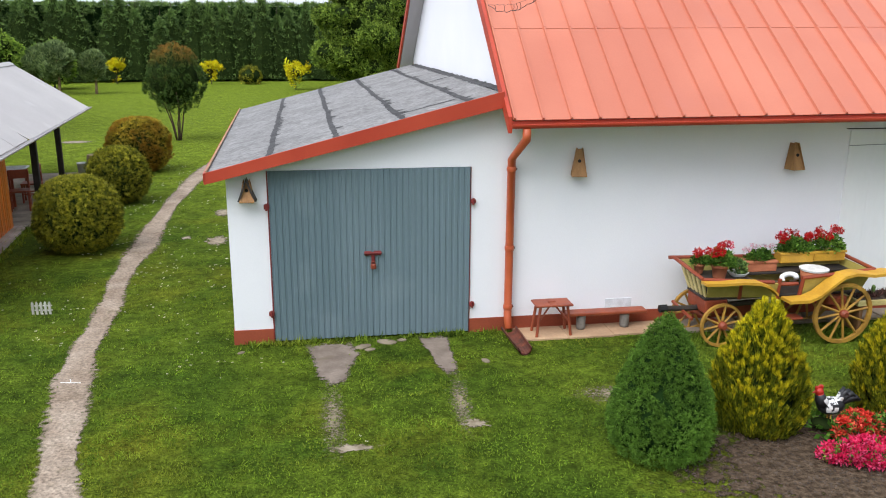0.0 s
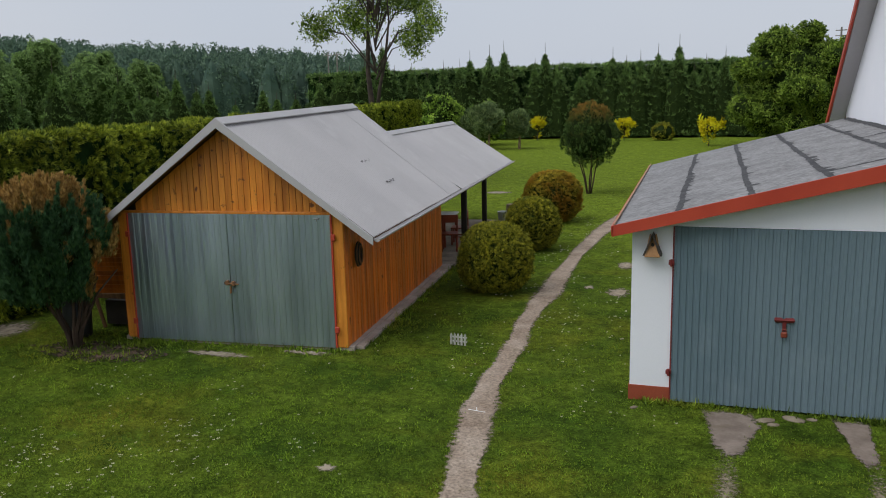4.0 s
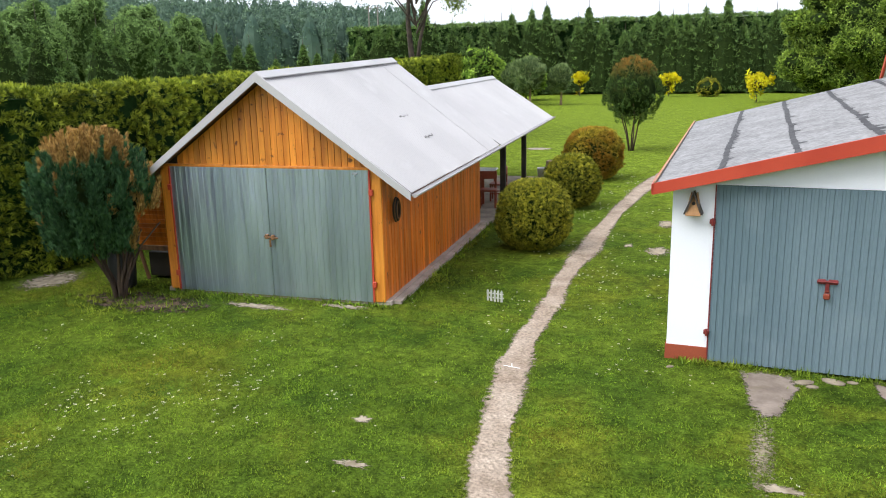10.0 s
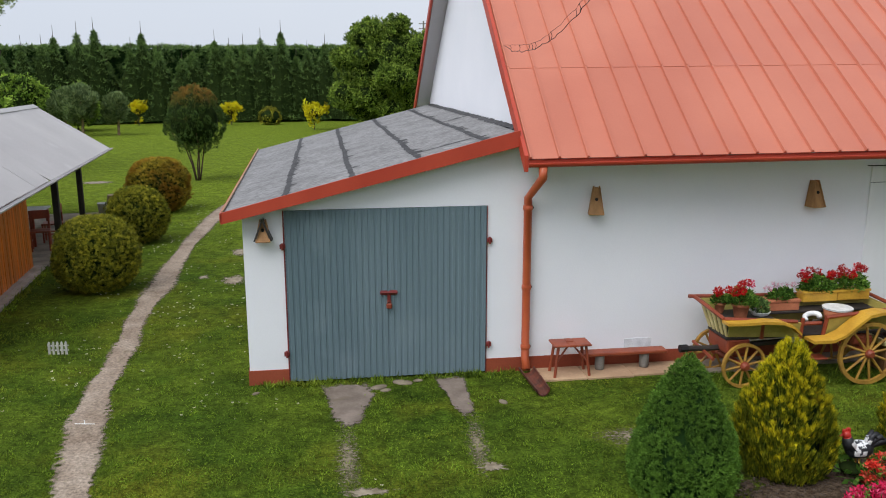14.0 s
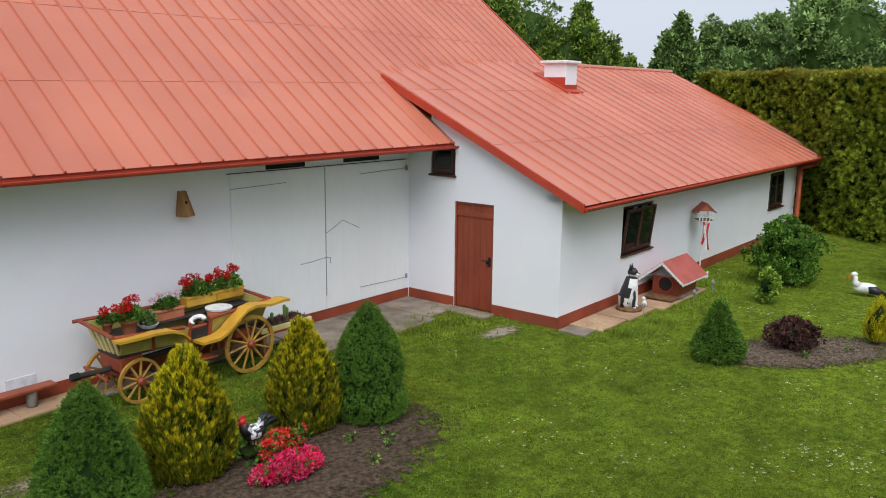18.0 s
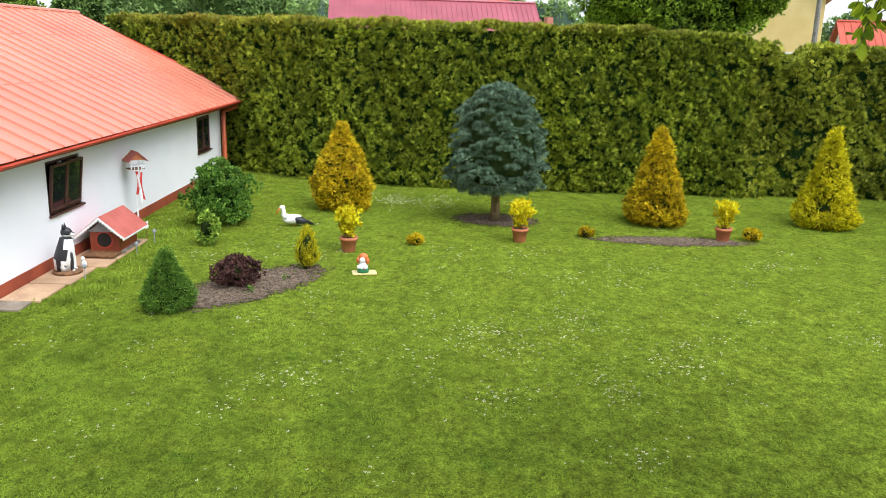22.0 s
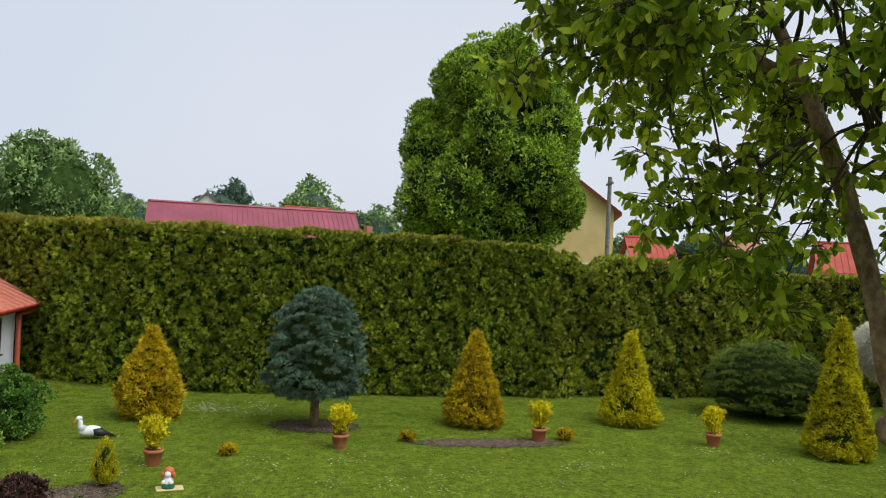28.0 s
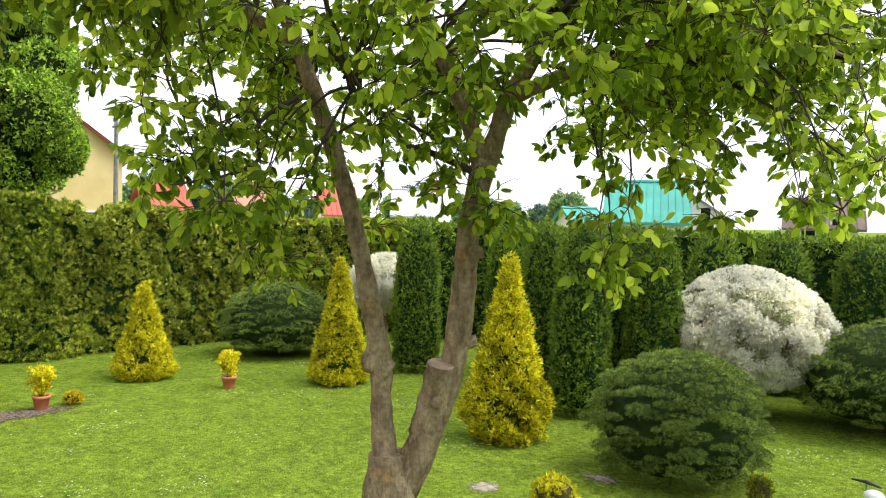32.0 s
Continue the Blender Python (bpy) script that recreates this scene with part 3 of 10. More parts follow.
def thing(name, at, label, category, group="", kind=""):
    """An Empty at the base of a thing. at: a matrix or a place."""
    ob = new(name)
    ob.empty_display_size = 0.1
    ob.matrix_basis = at if isinstance(at, Matrix) else Matrix.Translation(at)
    return tagged(ob, label, category, group, kind)


def solid(name, geo, material, at, label, category, kind="", group="", smooth=False):
    """A thing that is one mesh."""
    ob = new(name, geo.mesh(name, material, smooth) if isinstance(geo, Geo) else geo)
    ob.matrix_basis = at if isinstance(at, Matrix) else Matrix.Translation(at)
    return tagged(ob, label, category, group, kind)


def array_mesh(name, verts, faces, material):
    """A mesh from arrays in which all faces have as many corners."""
    me = bpy.data.meshes.new(name)
    nv, (nf, k) = len(verts), faces.shape
    me.vertices.add(nv)
    me.vertices.foreach_set("co", verts.astype(np.float32).ravel())
    me.loops.add(nf * k)
    me.loops.foreach_set("vertex_index", faces.astype(np.int32).ravel())
    me.polygons.add(nf)
    me.polygons.foreach_set("loop_start", np.arange(0, nf * k, k, dtype=np.int32))
    me.polygons.foreach_set("loop_total", np.full(nf, k, dtype=np.int32))
    me.materials.append(material)
    me.update(calc_edges=True)
    me.validate()
    return me


# Leaf shapes, a unit long along z. Corners and quads.
def fan(angles, width, length=1.0, bend=0.15, twist=0.0):
    v, f = [(0, 0, 0)], []
    for i, a in enumerate(angles):
        s, c = math.sin(radians(a)), math.cos(radians(a))
        ln = length * (1 - 0.25 * abs(a) / 60)
        y = bend * (i % 2) - bend / 2
        w = width * (1.7 if i % 2 else -1.7)
        k = len(v)
        v += [(s * ln * 0.5 - c * w, y, c * ln * 0.5 + s * w), (s * ln, y * 1.6, c * ln)]
        f.append((0, k, k + 1))
    return np.array(v, float), np.array(f)


def brush(count, width, spread):
    v, f = [(0, 0, 0)], []
    for i in range(count):
        a = 2 * math.pi * i / count
        d = Vector((math.cos(a) * spread, math.sin(a) * spread, 1)).normalized()
        s = d.cross(Vector((math.cos(a + 1), math.sin(a + 1), 0.3))).normalized() * width * 1.8
        k = len(v)
        v += [tuple(d * 0.45 - s), tuple(d)]
        f.append((0, k, k + 1))
    return np.array(v, float), np.array(f)


SPRAY = fan((-52, -18, 16, 50), 0.13, bend=0.25)
BRUSH = brush(5, 0.085, 0.8)
TUFT = brush(4, 0.075, 0.55)
LEAF = (np.array([(0, 0, 0), (-0.28, 0.06, 0.45), (0, 0, 1.0), (0.28, 0.06, 0.45)], float), np.array([(0, 1, 2, 3)]))
LEAVES = fan((-60, 0, 58), 0.24, bend=0.4)
PLUME = fan((-24, 0, 22), 0.10, bend=0.2)
FEATHER = fan((-17, -5, 6, 16), 0.055, bend=0.12)
FINESPRAY = fan((-58, -34, -11, 12, 35, 60), 0.07, bend=0.3)


def strand(joints, width, side):
    """A chain of small scales with side scales at each joint, all one piece."""
    v, f = [(0, 0, 0)], []
    foot = 0
    for i in range(joints):
        z0, z1 = i / joints, (i + 1) / joints
        w = width * (1 - 0.5 * i / joints) * (-1) ** i
        k = len(v)
        v += [(w * 1.6, 0.03, (z0 + z1) / 2), (0.05 * math.sin(2.1 * (i + 1)), 0, z1)]
        f.append((foot, k, k + 1))
        for sg in (-1, 1):
            q = len(v)
            s = side * (1 - 0.6 * i / joints)
            v += [(sg * s * 0.4, 0.06 * sg, z0 + 0.13), (sg * s, 0.10 * sg * (-1) ** i, z0 + 0.22)]
            f.append((foot, q, q + 1))
        foot = k + 1
    return np.array(v, float), np.array(f)


STRAND = strand(4, 0.05, 0.17)
THREAD = fan((-12, -4, 4, 12), 0.038, bend=0.1)
BLOOM = strand(4, 0.10, 0.27)
NEEDLES = brush(6, 0.05, 0.95)
SCALES = fan((-27, -9, 8, 26), 0.085, bend=0.2)


def scattered(name, shape, pos, way, size, material, seed=0, jitter=0.5):
    """Many leaf shapes in one mesh, each with its foot at pos, pointing along way."""
    rng = np.random.default_rng(seed)
    tv, tf = shape
    k = len(pos)
    z = way + rng.normal(0, jitter, (k, 3))
    z /= np.linalg.norm(z, axis=1, keepdims=True) + 1e-9
    x = np.cross(z, rng.normal(0, 1, (k, 3)))
    x /= np.linalg.norm(x, axis=1, keepdims=True) + 1e-9
    y = np.cross(z, x)
    s = size * rng.uniform(0.65, 1.3, k)
    v = (x[:, None] * tv[None, :, 0:1] + y[:, None] * tv[None, :, 1:2] + z[:, None] * tv[None, :, 2:3]) * s[:, None, None] + pos[:, None]
    f = tf[None] + (np.arange(k) * len(tv))[:, None, None]
    return array_mesh(name, v.reshape(-1, 3), f.reshape(-1, tf.shape[1]), material)


def lumps(a, z, seed, amount, fine=1.0):
    """An uneven outline: a smooth field over angle and height."""
    r = np.random.default_rng(seed)
    out = np.zeros_like(a)
    for i in range(7):
        ka, kz, ph = r.integers(1, 6 + int(4 * fine)), r.uniform(1, 6) * fine, r.uniform(0, 6.28)
        out += np.sin(ka * a + kz * z + ph) / (1 + 0.5 * i)
    return 1 + amount * out / 2.2


def turned(prof, count, seed, lump=0.06, lift=0.5, depth=0.12, fine=1.0, clump=12, wide=0):
    """Places and directions on a body of revolution given by (height, radius) rows."""
    r = np.random.default_rng(seed)
    zs, rs = np.array([p[0] for p in prof], float), np.array([p[1] for p in prof], float)
    zz = np.linspace(zs[0], zs[-1], 400)
    rr = np.interp(zz, zs, rs)
    ds = np.hypot(np.gradient(zz), np.gradient(rr))
    w = np.cumsum((rr + 0.02) * ds)
    groups = max(8, count // clump)
    z = np.interp(r.uniform(0, w[-1], groups), w, zz)
    rad = np.interp(z, zs, rs)
    slope = np.interp(z, zz, np.gradient(rr) / np.gradient(zz))
    a = r.uniform(0, 2 * np.pi, groups)
    k = lumps(a, z * 2, seed, lump, fine) * (1 - depth * r.uniform(0, 1, groups) ** 1.3)
    pos = np.stack([rad * k * np.cos(a), rad * k * np.sin(a), z], 1)
    nz = np.clip(-slope, -3, 3) / np.sqrt(1 + slope ** 2)
    nr = 1 / np.sqrt(1 + slope ** 2)
    nrm = np.stack([nr * np.cos(a), nr * np.sin(a), nz], 1)
    return bunched(pos, nrm, count, wide or 1.1 * math.sqrt(2 * np.pi * (rr * ds).sum() / groups) / 2, lift, r)


def bunched(centre, nrm, count, wide, lift, r):
    """Clumps of sprays: places round each centre, pointing outwards from a point a little behind it."""
    i = r.integers(0, len(centre), count)
    o = r.normal(0, 0.5, (count, 3)) * wide
    n = nrm[i]
    out = (o * n).sum(1, keepdims=True)
    o = o - n * out + n * (0.25 * np.abs(out) - 0.45 * (np.linalg.norm(o, axis=1, keepdims=True) ** 2) / max(wide, 1e-6))
    pos = centre[i] + o
    way = n * wide * 0.9 + o
    way = way / (np.linalg.norm(way, axis=1, keepdims=True) + 1e-9) + np.array([0, 0, lift])
    return pos, way / (np.linalg.norm(way, axis=1, keepdims=True) + 1e-9)


def spread(prof, count, seed, lump, depth):
    """Evenly spread places on a body of revolution, and the way out from it."""
    r = np.random.default_rng(seed)
    zs, rs = np.array([p[0] for p in prof], float), np.array([p[1] for p in prof], float)
    zz = np.linspace(zs[0], zs[-1], 400)
    rr = np.interp(zz, zs, rs)
    w = np.cumsum((rr + 0.01) * np.hypot(np.gradient(zz), np.gradient(rr)))
    k = np.arange(count)
    z = np.interp((k + 0.5 + r.uniform(-0.4, 0.4, count)) / count * w[-1], w, zz)
    a = k * 2.39996 + r.normal(0, 0.12, count)
    slope = np.interp(z, zz, np.gradient(rr) / np.gradient(zz))
    rad = np.interp(z, zs, rs) * lumps(a, z * 2, seed, lump) * (1 - depth * r.uniform(0, 1, count) ** 1.3)
    nr = 1 / np.sqrt(1 + slope ** 2)
    return np.stack([rad * np.cos(a), rad * np.sin(a), z], 1), np.stack([nr * np.cos(a), nr * np.sin(a), -slope * nr], 1)


def cushioned(prof, cushions, radius, each, seed, flat=0.7, lift=0.35, lump=0.05, depth=0.14):
    """Places and directions on many small overlapping cushions over a body of revolution."""
    r = np.random.default_rng(seed)
    c, n = spread(prof, cushions, seed, lump, depth)
    i = np.repeat(np.arange(cushions), each)
    d = r.normal(0, 1, (len(i), 3))
    d /= np.linalg.norm(d, axis=1, keepdims=True) + 1e-9
    back = (d * n[i]).sum(1)
    d = d - n[i] * np.minimum(0, back + 0.15)[:, None] * 1.6
    d /= np.linalg.norm(d, axis=1, keepdims=True) + 1e-9
    if flat < 0.4:
        d[:, 2] = np.abs(d[:, 2])
    rad = radius * r.uniform(0.65, 1.3, cushions)[i]
    pos = c[i] - n[i] * (0.55 * rad)[:, None] + d * rad[:, None] * np.array([1, 1, flat]) * r.uniform(0.8, 1.02, len(i))[:, None]
    pos[:, 2] = np.maximum(pos[:, 2], 0.01)
    way = d + 0.5 * n[i] + np.array([0, 0, lift])
    return pos, way / (np.linalg.norm(way, axis=1, keepdims=True) + 1e-9)


def turned_core(prof, seed, lump, shrink, seg=20):
    zs, rs = np.array([p[0] for p in prof], float), np.array([p[1] for p in prof], float)
    g = Geo()
    zz = np.linspace(zs[0], zs[-1], 14)
    v, f = [], []
    mid = (zs[0] + zs[-1]) / 2
    for z in zz:
        a = np.arange(seg) * 2 * np.pi / seg
        rad = np.interp(z, zs, rs) * shrink * lumps(a, np.full(seg, z * 2), seed, lump)
        v += [(rad[k] * math.cos(a[k]), rad[k] * math.sin(a[k]), mid + (z - mid) * shrink) for k in range(seg)]
    for i in range(len(zz) - 1):
        for k in range(seg):
            f.append((i * seg + k, i * seg + (k + 1) % seg, (i + 1) * seg + (k + 1) % seg, (i + 1) * seg + k))
    f += [tuple(range(seg)), tuple((len(zz) - 1) * seg + k for k in range(seg))]
    return g.add(v, f)


def shrub(name, at, label, category, prof, count, size, leaf, material, seed, lump=0.06, lift=0.5, core=M_TWIGS, jitter=0.45, trunk=None, group="", depth=0.12, shrink=0.86, bark=M_DARKBARK, pads=None):
    """A clipped or grown bush: stem, an inner core darkened to look shaded, foliage."""
    ob = thing(name, (at[0], at[1], at[2] if len(at) > 2 else 0.0), label, category, group)
    part("stem", Geo().tube([(0, 0, -0.05), (0.01, 0, prof[0][0] + 0.25 * (prof[-1][0] - prof[0][0]))], [trunk or 0.04, (trunk or 0.04) * 0.7], 8), bark, ob)
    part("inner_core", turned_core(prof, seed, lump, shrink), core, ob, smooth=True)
    pos, way = cushioned(prof, pads[0], pads[1], count // pads[0], seed, pads[2], lift, lump, depth) if pads else turned(prof, count, seed, lump, lift, depth)
    part("foliage", scattered("foliage", leaf, pos, way, size, material, seed + 1, jitter), None, ob)
    return ob

# ---------------------------------------------------------------- the barn's frame: s along the front, n away from the yard
BARN = Matrix.Translation((0.36, 10.58, 0)) @ Matrix.Rotation(radians(9.75), 4, "Z")
SHED = Matrix.Translation((-7.34, 10.22, 0)) @ Matrix.Rotation(radians(14.7), 4, "Z")


def barn(s, n, z=0.0):
    return BARN @ Vector((s, n, z))


def shed(s, n, z=0.0):
    return SHED @ Vector((s, n, z))


# ---------------------------------------------------------------- ground
g = Geo()
xs = [-1500, -400, -120, -60] + list(range(-40, 41, 4)) + [60, 120, 400, 1500]
k = len(xs)
g.add([(x, y, 0) for y in xs for x in xs], [(j * k + i, j * k + i + 1, (j + 1) * k + i + 1, (j + 1) * k + i) for j in range(k - 1) for i in range(k - 1)])
solid("ground", g, M_LAWN, (0, 0, 0), "mown green lawn with worn and yellowed patches", "lawn", "structure")


def flat_patch(outline, height, rough_edge, seed, steps=6):
    """A thin sheet of earth with an uneven outline: corners, faces and rim values."""
    r = random.Random(seed)
    k = len(outline)
    c = Vector((sum(p[0] for p in outline) / k, sum(p[1] for p in outline) / k))
    pts = []
    for i in range(k):
        a, b = Vector(outline[i]), Vector(outline[(i + 1) % k])
        for j in range(steps):
            d = a.lerp(b, j / steps) - c
            pts.append(c + d * (1 + min(0.3, rough_edge / max(d.length, 0.05)) * r.uniform(-1, 1)))
    rings = (0.5, 0.95, 1.4)
    v = [(*c, height)] + [(*(c + (p - c) * q), height) for q in rings for p in pts]
    k = len(pts)
    f = [(0, 1 + i, 1 + (i + 1) % k) for i in range(k)]
    f += [(1 + j * k + i, 1 + j * k + k + i, 1 + j * k + k + (i + 1) % k, 1 + j * k + (i + 1) % k) for j in range(2) for i in range(k)]
    return v, f, [0.0] + [q for q in rings for p in pts]


def rimmed(name, v, f, rim, material):
    """A mesh that knows how near its outline each corner lies."""
    me = bpy.data.meshes.new(name)
    me.from_pydata([tuple(p) for p in v], [], f)
    me.materials.append(material)
    me.attributes.new("rim", "FLOAT", "POINT").data.foreach_set("value", rim)
    return me


def oval(cx, cy, rx, ry, turn=0, k=10):
    t = radians(turn)
    return [(cx + rx * math.cos(a) * math.cos(t) - ry * math.sin(a) * math.sin(t), cy + rx * math.cos(a) * math.sin(t) + ry * math.sin(a) * math.cos(t)) for a in (2 * math.pi * i / k for i in range(k))]


# the trodden path: centre line and half width
TRAIL = [(-2.6, 4.6, .15), (-2.95, 5.3, .16), (-3.19, 5.9, .17), (-3.55, 6.6, .17), (-3.84, 7.4, .16), (-4.25, 8.5, .17), (-4.45, 9.05, .18), (-4.7, 10.0, .15), (-4.87, 10.95, .13), (-5.12, 11.9, .13), (-5.4, 12.9, .15), (-5.6, 14.0, .17), (-5.84, 15.4, .2), (-6.2, 17.0, .17), (-6.6, 19.4, .17), (-6.9, 21.6, .18), (-7.2, 24.5, .22), (-7.4, 26.2, .12)]


def trail_gap(x, y):
    """How far a place lies outside the path's edge, in metres."""
    best = 9.0
    for (x0, y0, w0), (x1, y1, w1) in zip(TRAIL, TRAIL[1:]):
        dx, dy = x1 - x0, y1 - y0
        q = np.clip(((x - x0) * dx + (y - y0) * dy) / (dx * dx + dy * dy), 0, 1)
        best = np.minimum(best, np.hypot(x - x0 - q * dx, y - y0 - q * dy) - 1.2 * (w0 + q * (w1 - w0)))
    return best


v, f, rim = [], [], []
fine = []
for (x0, y0, w0), (x1, y1, w1) in zip(TRAIL, TRAIL[1:]):
    for j in range(8):
        q = j / 8
        fine.append((x0 + q * (x1 - x0), y0 + q * (y1 - y0), w0 + q * (w1 - w0)))
for i, (x, y, w) in enumerate(fine):
    a, b = fine[max(i - 1, 0)], fine[min(i + 1, len(fine) - 1)]
    d = Vector((b[0] - a[0], b[1] - a[1])).normalized()
    nrm = Vector((-d.y, d.x))
    for q in (-1.7, -1.1, -0.6, 0, 0.6, 1.1, 1.7):
        e = 1.2 * w * q + (0.022 * math.sin(0.55 * i + 2 * q) + 0.03 * math.sin(0.23 * i - q) if abs(q) > 1 else 0)
        v.append((x + nrm.x * e, y + nrm.y * e, 0.012))
        rim.append(abs(q) * 0.92)
for i in range(len(fine) - 1):
    for j in range(6):
        f.append((i * 7 + j, i * 7 + j + 1, (i + 1) * 7 + j + 1, (i + 1) * 7 + j))
solid("footpath", rimmed("footpath", v, f, rim, M_SAND), None, (0, 0, 0), "narrow trodden path of pale sand through the grass", "path", "structure")

BEDS = []  # outlines that the grass keeps clear of: centre, radii


def earth(name, cx, cy, rx, ry, turn, material, label, seed, height=0.012, uneven=0.06):
    BEDS.append((cx, cy, rx, ry, radians(turn)))
    solid(name, rimmed(name, *flat_patch(oval(cx, cy, rx, ry, turn), height, uneven, seed), material), None, (0, 0, 0), label, "soil", "structure")


earth("flower_bed", 4.35, 7.15, 2.15, 1.05, 12, M_DARKSOIL, "dark bare soil bed round the conifers by the barn", 1, 0.014)
earth("flower_bed", 12.55, 5.5, 1.75, 0.75, -27, M_SOIL, "bare soil bed round the small bushes", 2, 0.014)
earth("flower_bed", 18.05, -2.0, 0.45, 1.9, 9, M_SOIL, "thin oval strip of bare soil in the lawn", 3, 0.013)
earth("flower_bed", 19.2, 2.0, 0.75, 1.1, 0, M_SOIL, "bare earth ring round the blue spruce", 4, 0.013)
earth("flower_bed", -11.05, 8.5, 1.25, 0.5, 10, M_REDSOIL, "bare brown earth under the juniper", 5, 0.013)
for i, (x, y, rx, ry) in enumerate([(-4.67, 5.77, .2, .08), (-5.17, 6.64, .13, .09), (-4.5, 15.6, .26, .45), (-5.05, 18.2, .24, .5), (.35, 7.84, .16, .12), (-.9, 7.28, .3, .09), (-5.17, 15.8, .12, .16), (13.4, -14.0, .5, .4), (9.05, -9.75, .42, .2), (9.72, -7.9, .26, .3), (9.55, 9.35, .55, .25), (-9.2, 9.2, .7, .14), (-7.9, 9.85, .5, .12), (-13.8, 8.6, .55, .7), (-13.86, 30.4, .7, .5)]):
    earth("bare_patch", x, y, rx, ry, 10, M_PATCH, "small worn patch of bare sandy earth in the lawn", 20 + i, 0.008, 0.05)
for i, (x, y, rx, ry, turn) in enumerate([(-1.17, 7.95, .15, .95, 10), (0.21, 8.35, .13, .8, 4), (2.0, 8.6, .5, .3, 10)]):
    earth("bare_patch", x, y, rx, ry, turn, M_TRACK, "thinly grassed wheel track before the garage door", 50 + i, 0.007, 0.04)
    BEDS.pop()  # grass still grows on the tracks

# ---------------------------------------------------------------- barn walls
EAVE = [(0.42, -0.52, 2.97), (9.72, -1.13, 3.10), (17.1, -0.55, 3.0)]
RIDGE_N, RIDGE_Z = 4.72, 7.25


def lerp3(rows, s):
    for a, b in zip(rows, rows[1:]):
        if s <= b[0] or b is rows[-1]:
            q = (s - a[0]) / (b[0] - a[0])
            return tuple(x + q * (y - x) for x, y in zip(a, b))


def main_roof(s, q):
    """A point of the barn's yard-side roof: q runs from the eave (0) to the ridge (1)."""
    _, n0, z0 = lerp3(EAVE, s)
    return Vector((s, n0 + q * (RIDGE_N - n0), z0 + q * (RIDGE_Z - z0)))


barn_house = thing("barn", BARN, "long white-limewashed barn with a coral-red sheet-metal roof", "barn")
w = Geo()
w.box(0.55, 17, 0.0, 0.3, 0.0, 3.12)
w.box(0.55, 17, 9.8, 10.1, 0.0, 3.2)
gable = [(0.3, 0), (9.8, 0), (9.8, 3.45), (RIDGE_N, 7.0), (0.3, 3.45)]
w.prism(gable, 0.55, 0.8, "x").prism(gable, 16.75, 17, "x")
part("wall", w, M_WHITE, barn_house, "white limewashed plaster")
part("plinth", Geo().box(0.5, 9.62, -0.012, 0.0, 0, 0.2), M_PLINTH, barn_house, "red-brown painted plinth")
# far slope and soffit boards
g = Geo()
for s0, s1 in ((0.25, 17.15),):
    a, b = (RIDGE_N, RIDGE_Z), (10.5, 3.05)
    g.prism([a, b, (b[0], b[1] - 0.06), (a[0], a[1] - 0.08)], s0, s1, "x")
part("far_roof_slope", g, M_ROOF, barn_house)
g = Geo()
for i in range(46):
    s0, s1 = 0.42 + (17.1 - 0.42) * i / 46, 0.42 + (17.1 - 0.42) * (i + 1) / 46
    a, b, c, d = main_roof(s0, 0.012), main_roof(s1, 0.012), main_roof(s1, 1), main_roof(s0, 1)
    v = [p + Vector((0, 0, dz)) for dz in (-0.05, -0.12) for p in (a, b, c, d)]
    g.add(v, [(0, 1, 2, 3), (7, 6, 5, 4), (0, 4, 5, 1), (2, 6, 7, 3)])
part("roof_boarding", g, M_WHITEWOOD, barn_house, "white-painted boards under the roof")
# rakes of the west gable: red edge boards and the grey underside on the far side
g = Geo()
for s in (0.36, 17.12):
    a, b = main_roof(max(s, 0.42), 0), main_roof(max(s, 0.42), 1)
    g = Geo().add([(s, a.y, a.z - 0.16), (s, b.y, b.z - 0.16), (s, b.y, b.z + 0.045), (s, a.y, a.z + 0.045), (s + 0.05, a.y, a.z - 0.16), (s + 0.05, b.y, b.z - 0.16), (s + 0.05, b.y, b.z + 0.045), (s + 0.05, a.y, a.z + 0.045)], [(0, 1, 2, 3), (7, 6, 5, 4), (0, 4, 5, 1), (1, 5, 6, 2), (2, 6, 7, 3), (3, 7, 4, 0)])
    part("rake_board", g, M_REDTRIM, barn_house, "brick-red edge board")
g = Geo().prism([(RIDGE_N, RIDGE_Z + 0.04), (10.5, 3.09), (10.5, 2.9), (RIDGE_N, RIDGE_Z - 0.14)], 0.2, 0.24, "x")
part("rake_board", g, M_REDTRIM, barn_house, "brick-red edge board")
g = Geo().prism([(RIDGE_N, RIDGE_Z - 0.09), (10.45, 3.0), (10.45, 2.94), (RIDGE_N, RIDGE_Z - 0.15)], 0.25, 0.56, "x")
part("soffit", g, M_CORRUGATED, barn_house, "grey underside of the overhang")
g = Geo().tube([main_roof(0.36, 1) + Vector((0, 0, 0.03)), main_roof(17.1, 1) + Vector((0, 0, 0.03))], 0.08, 8)
part("ridge_cap", g, M_ROOF, barn_house)


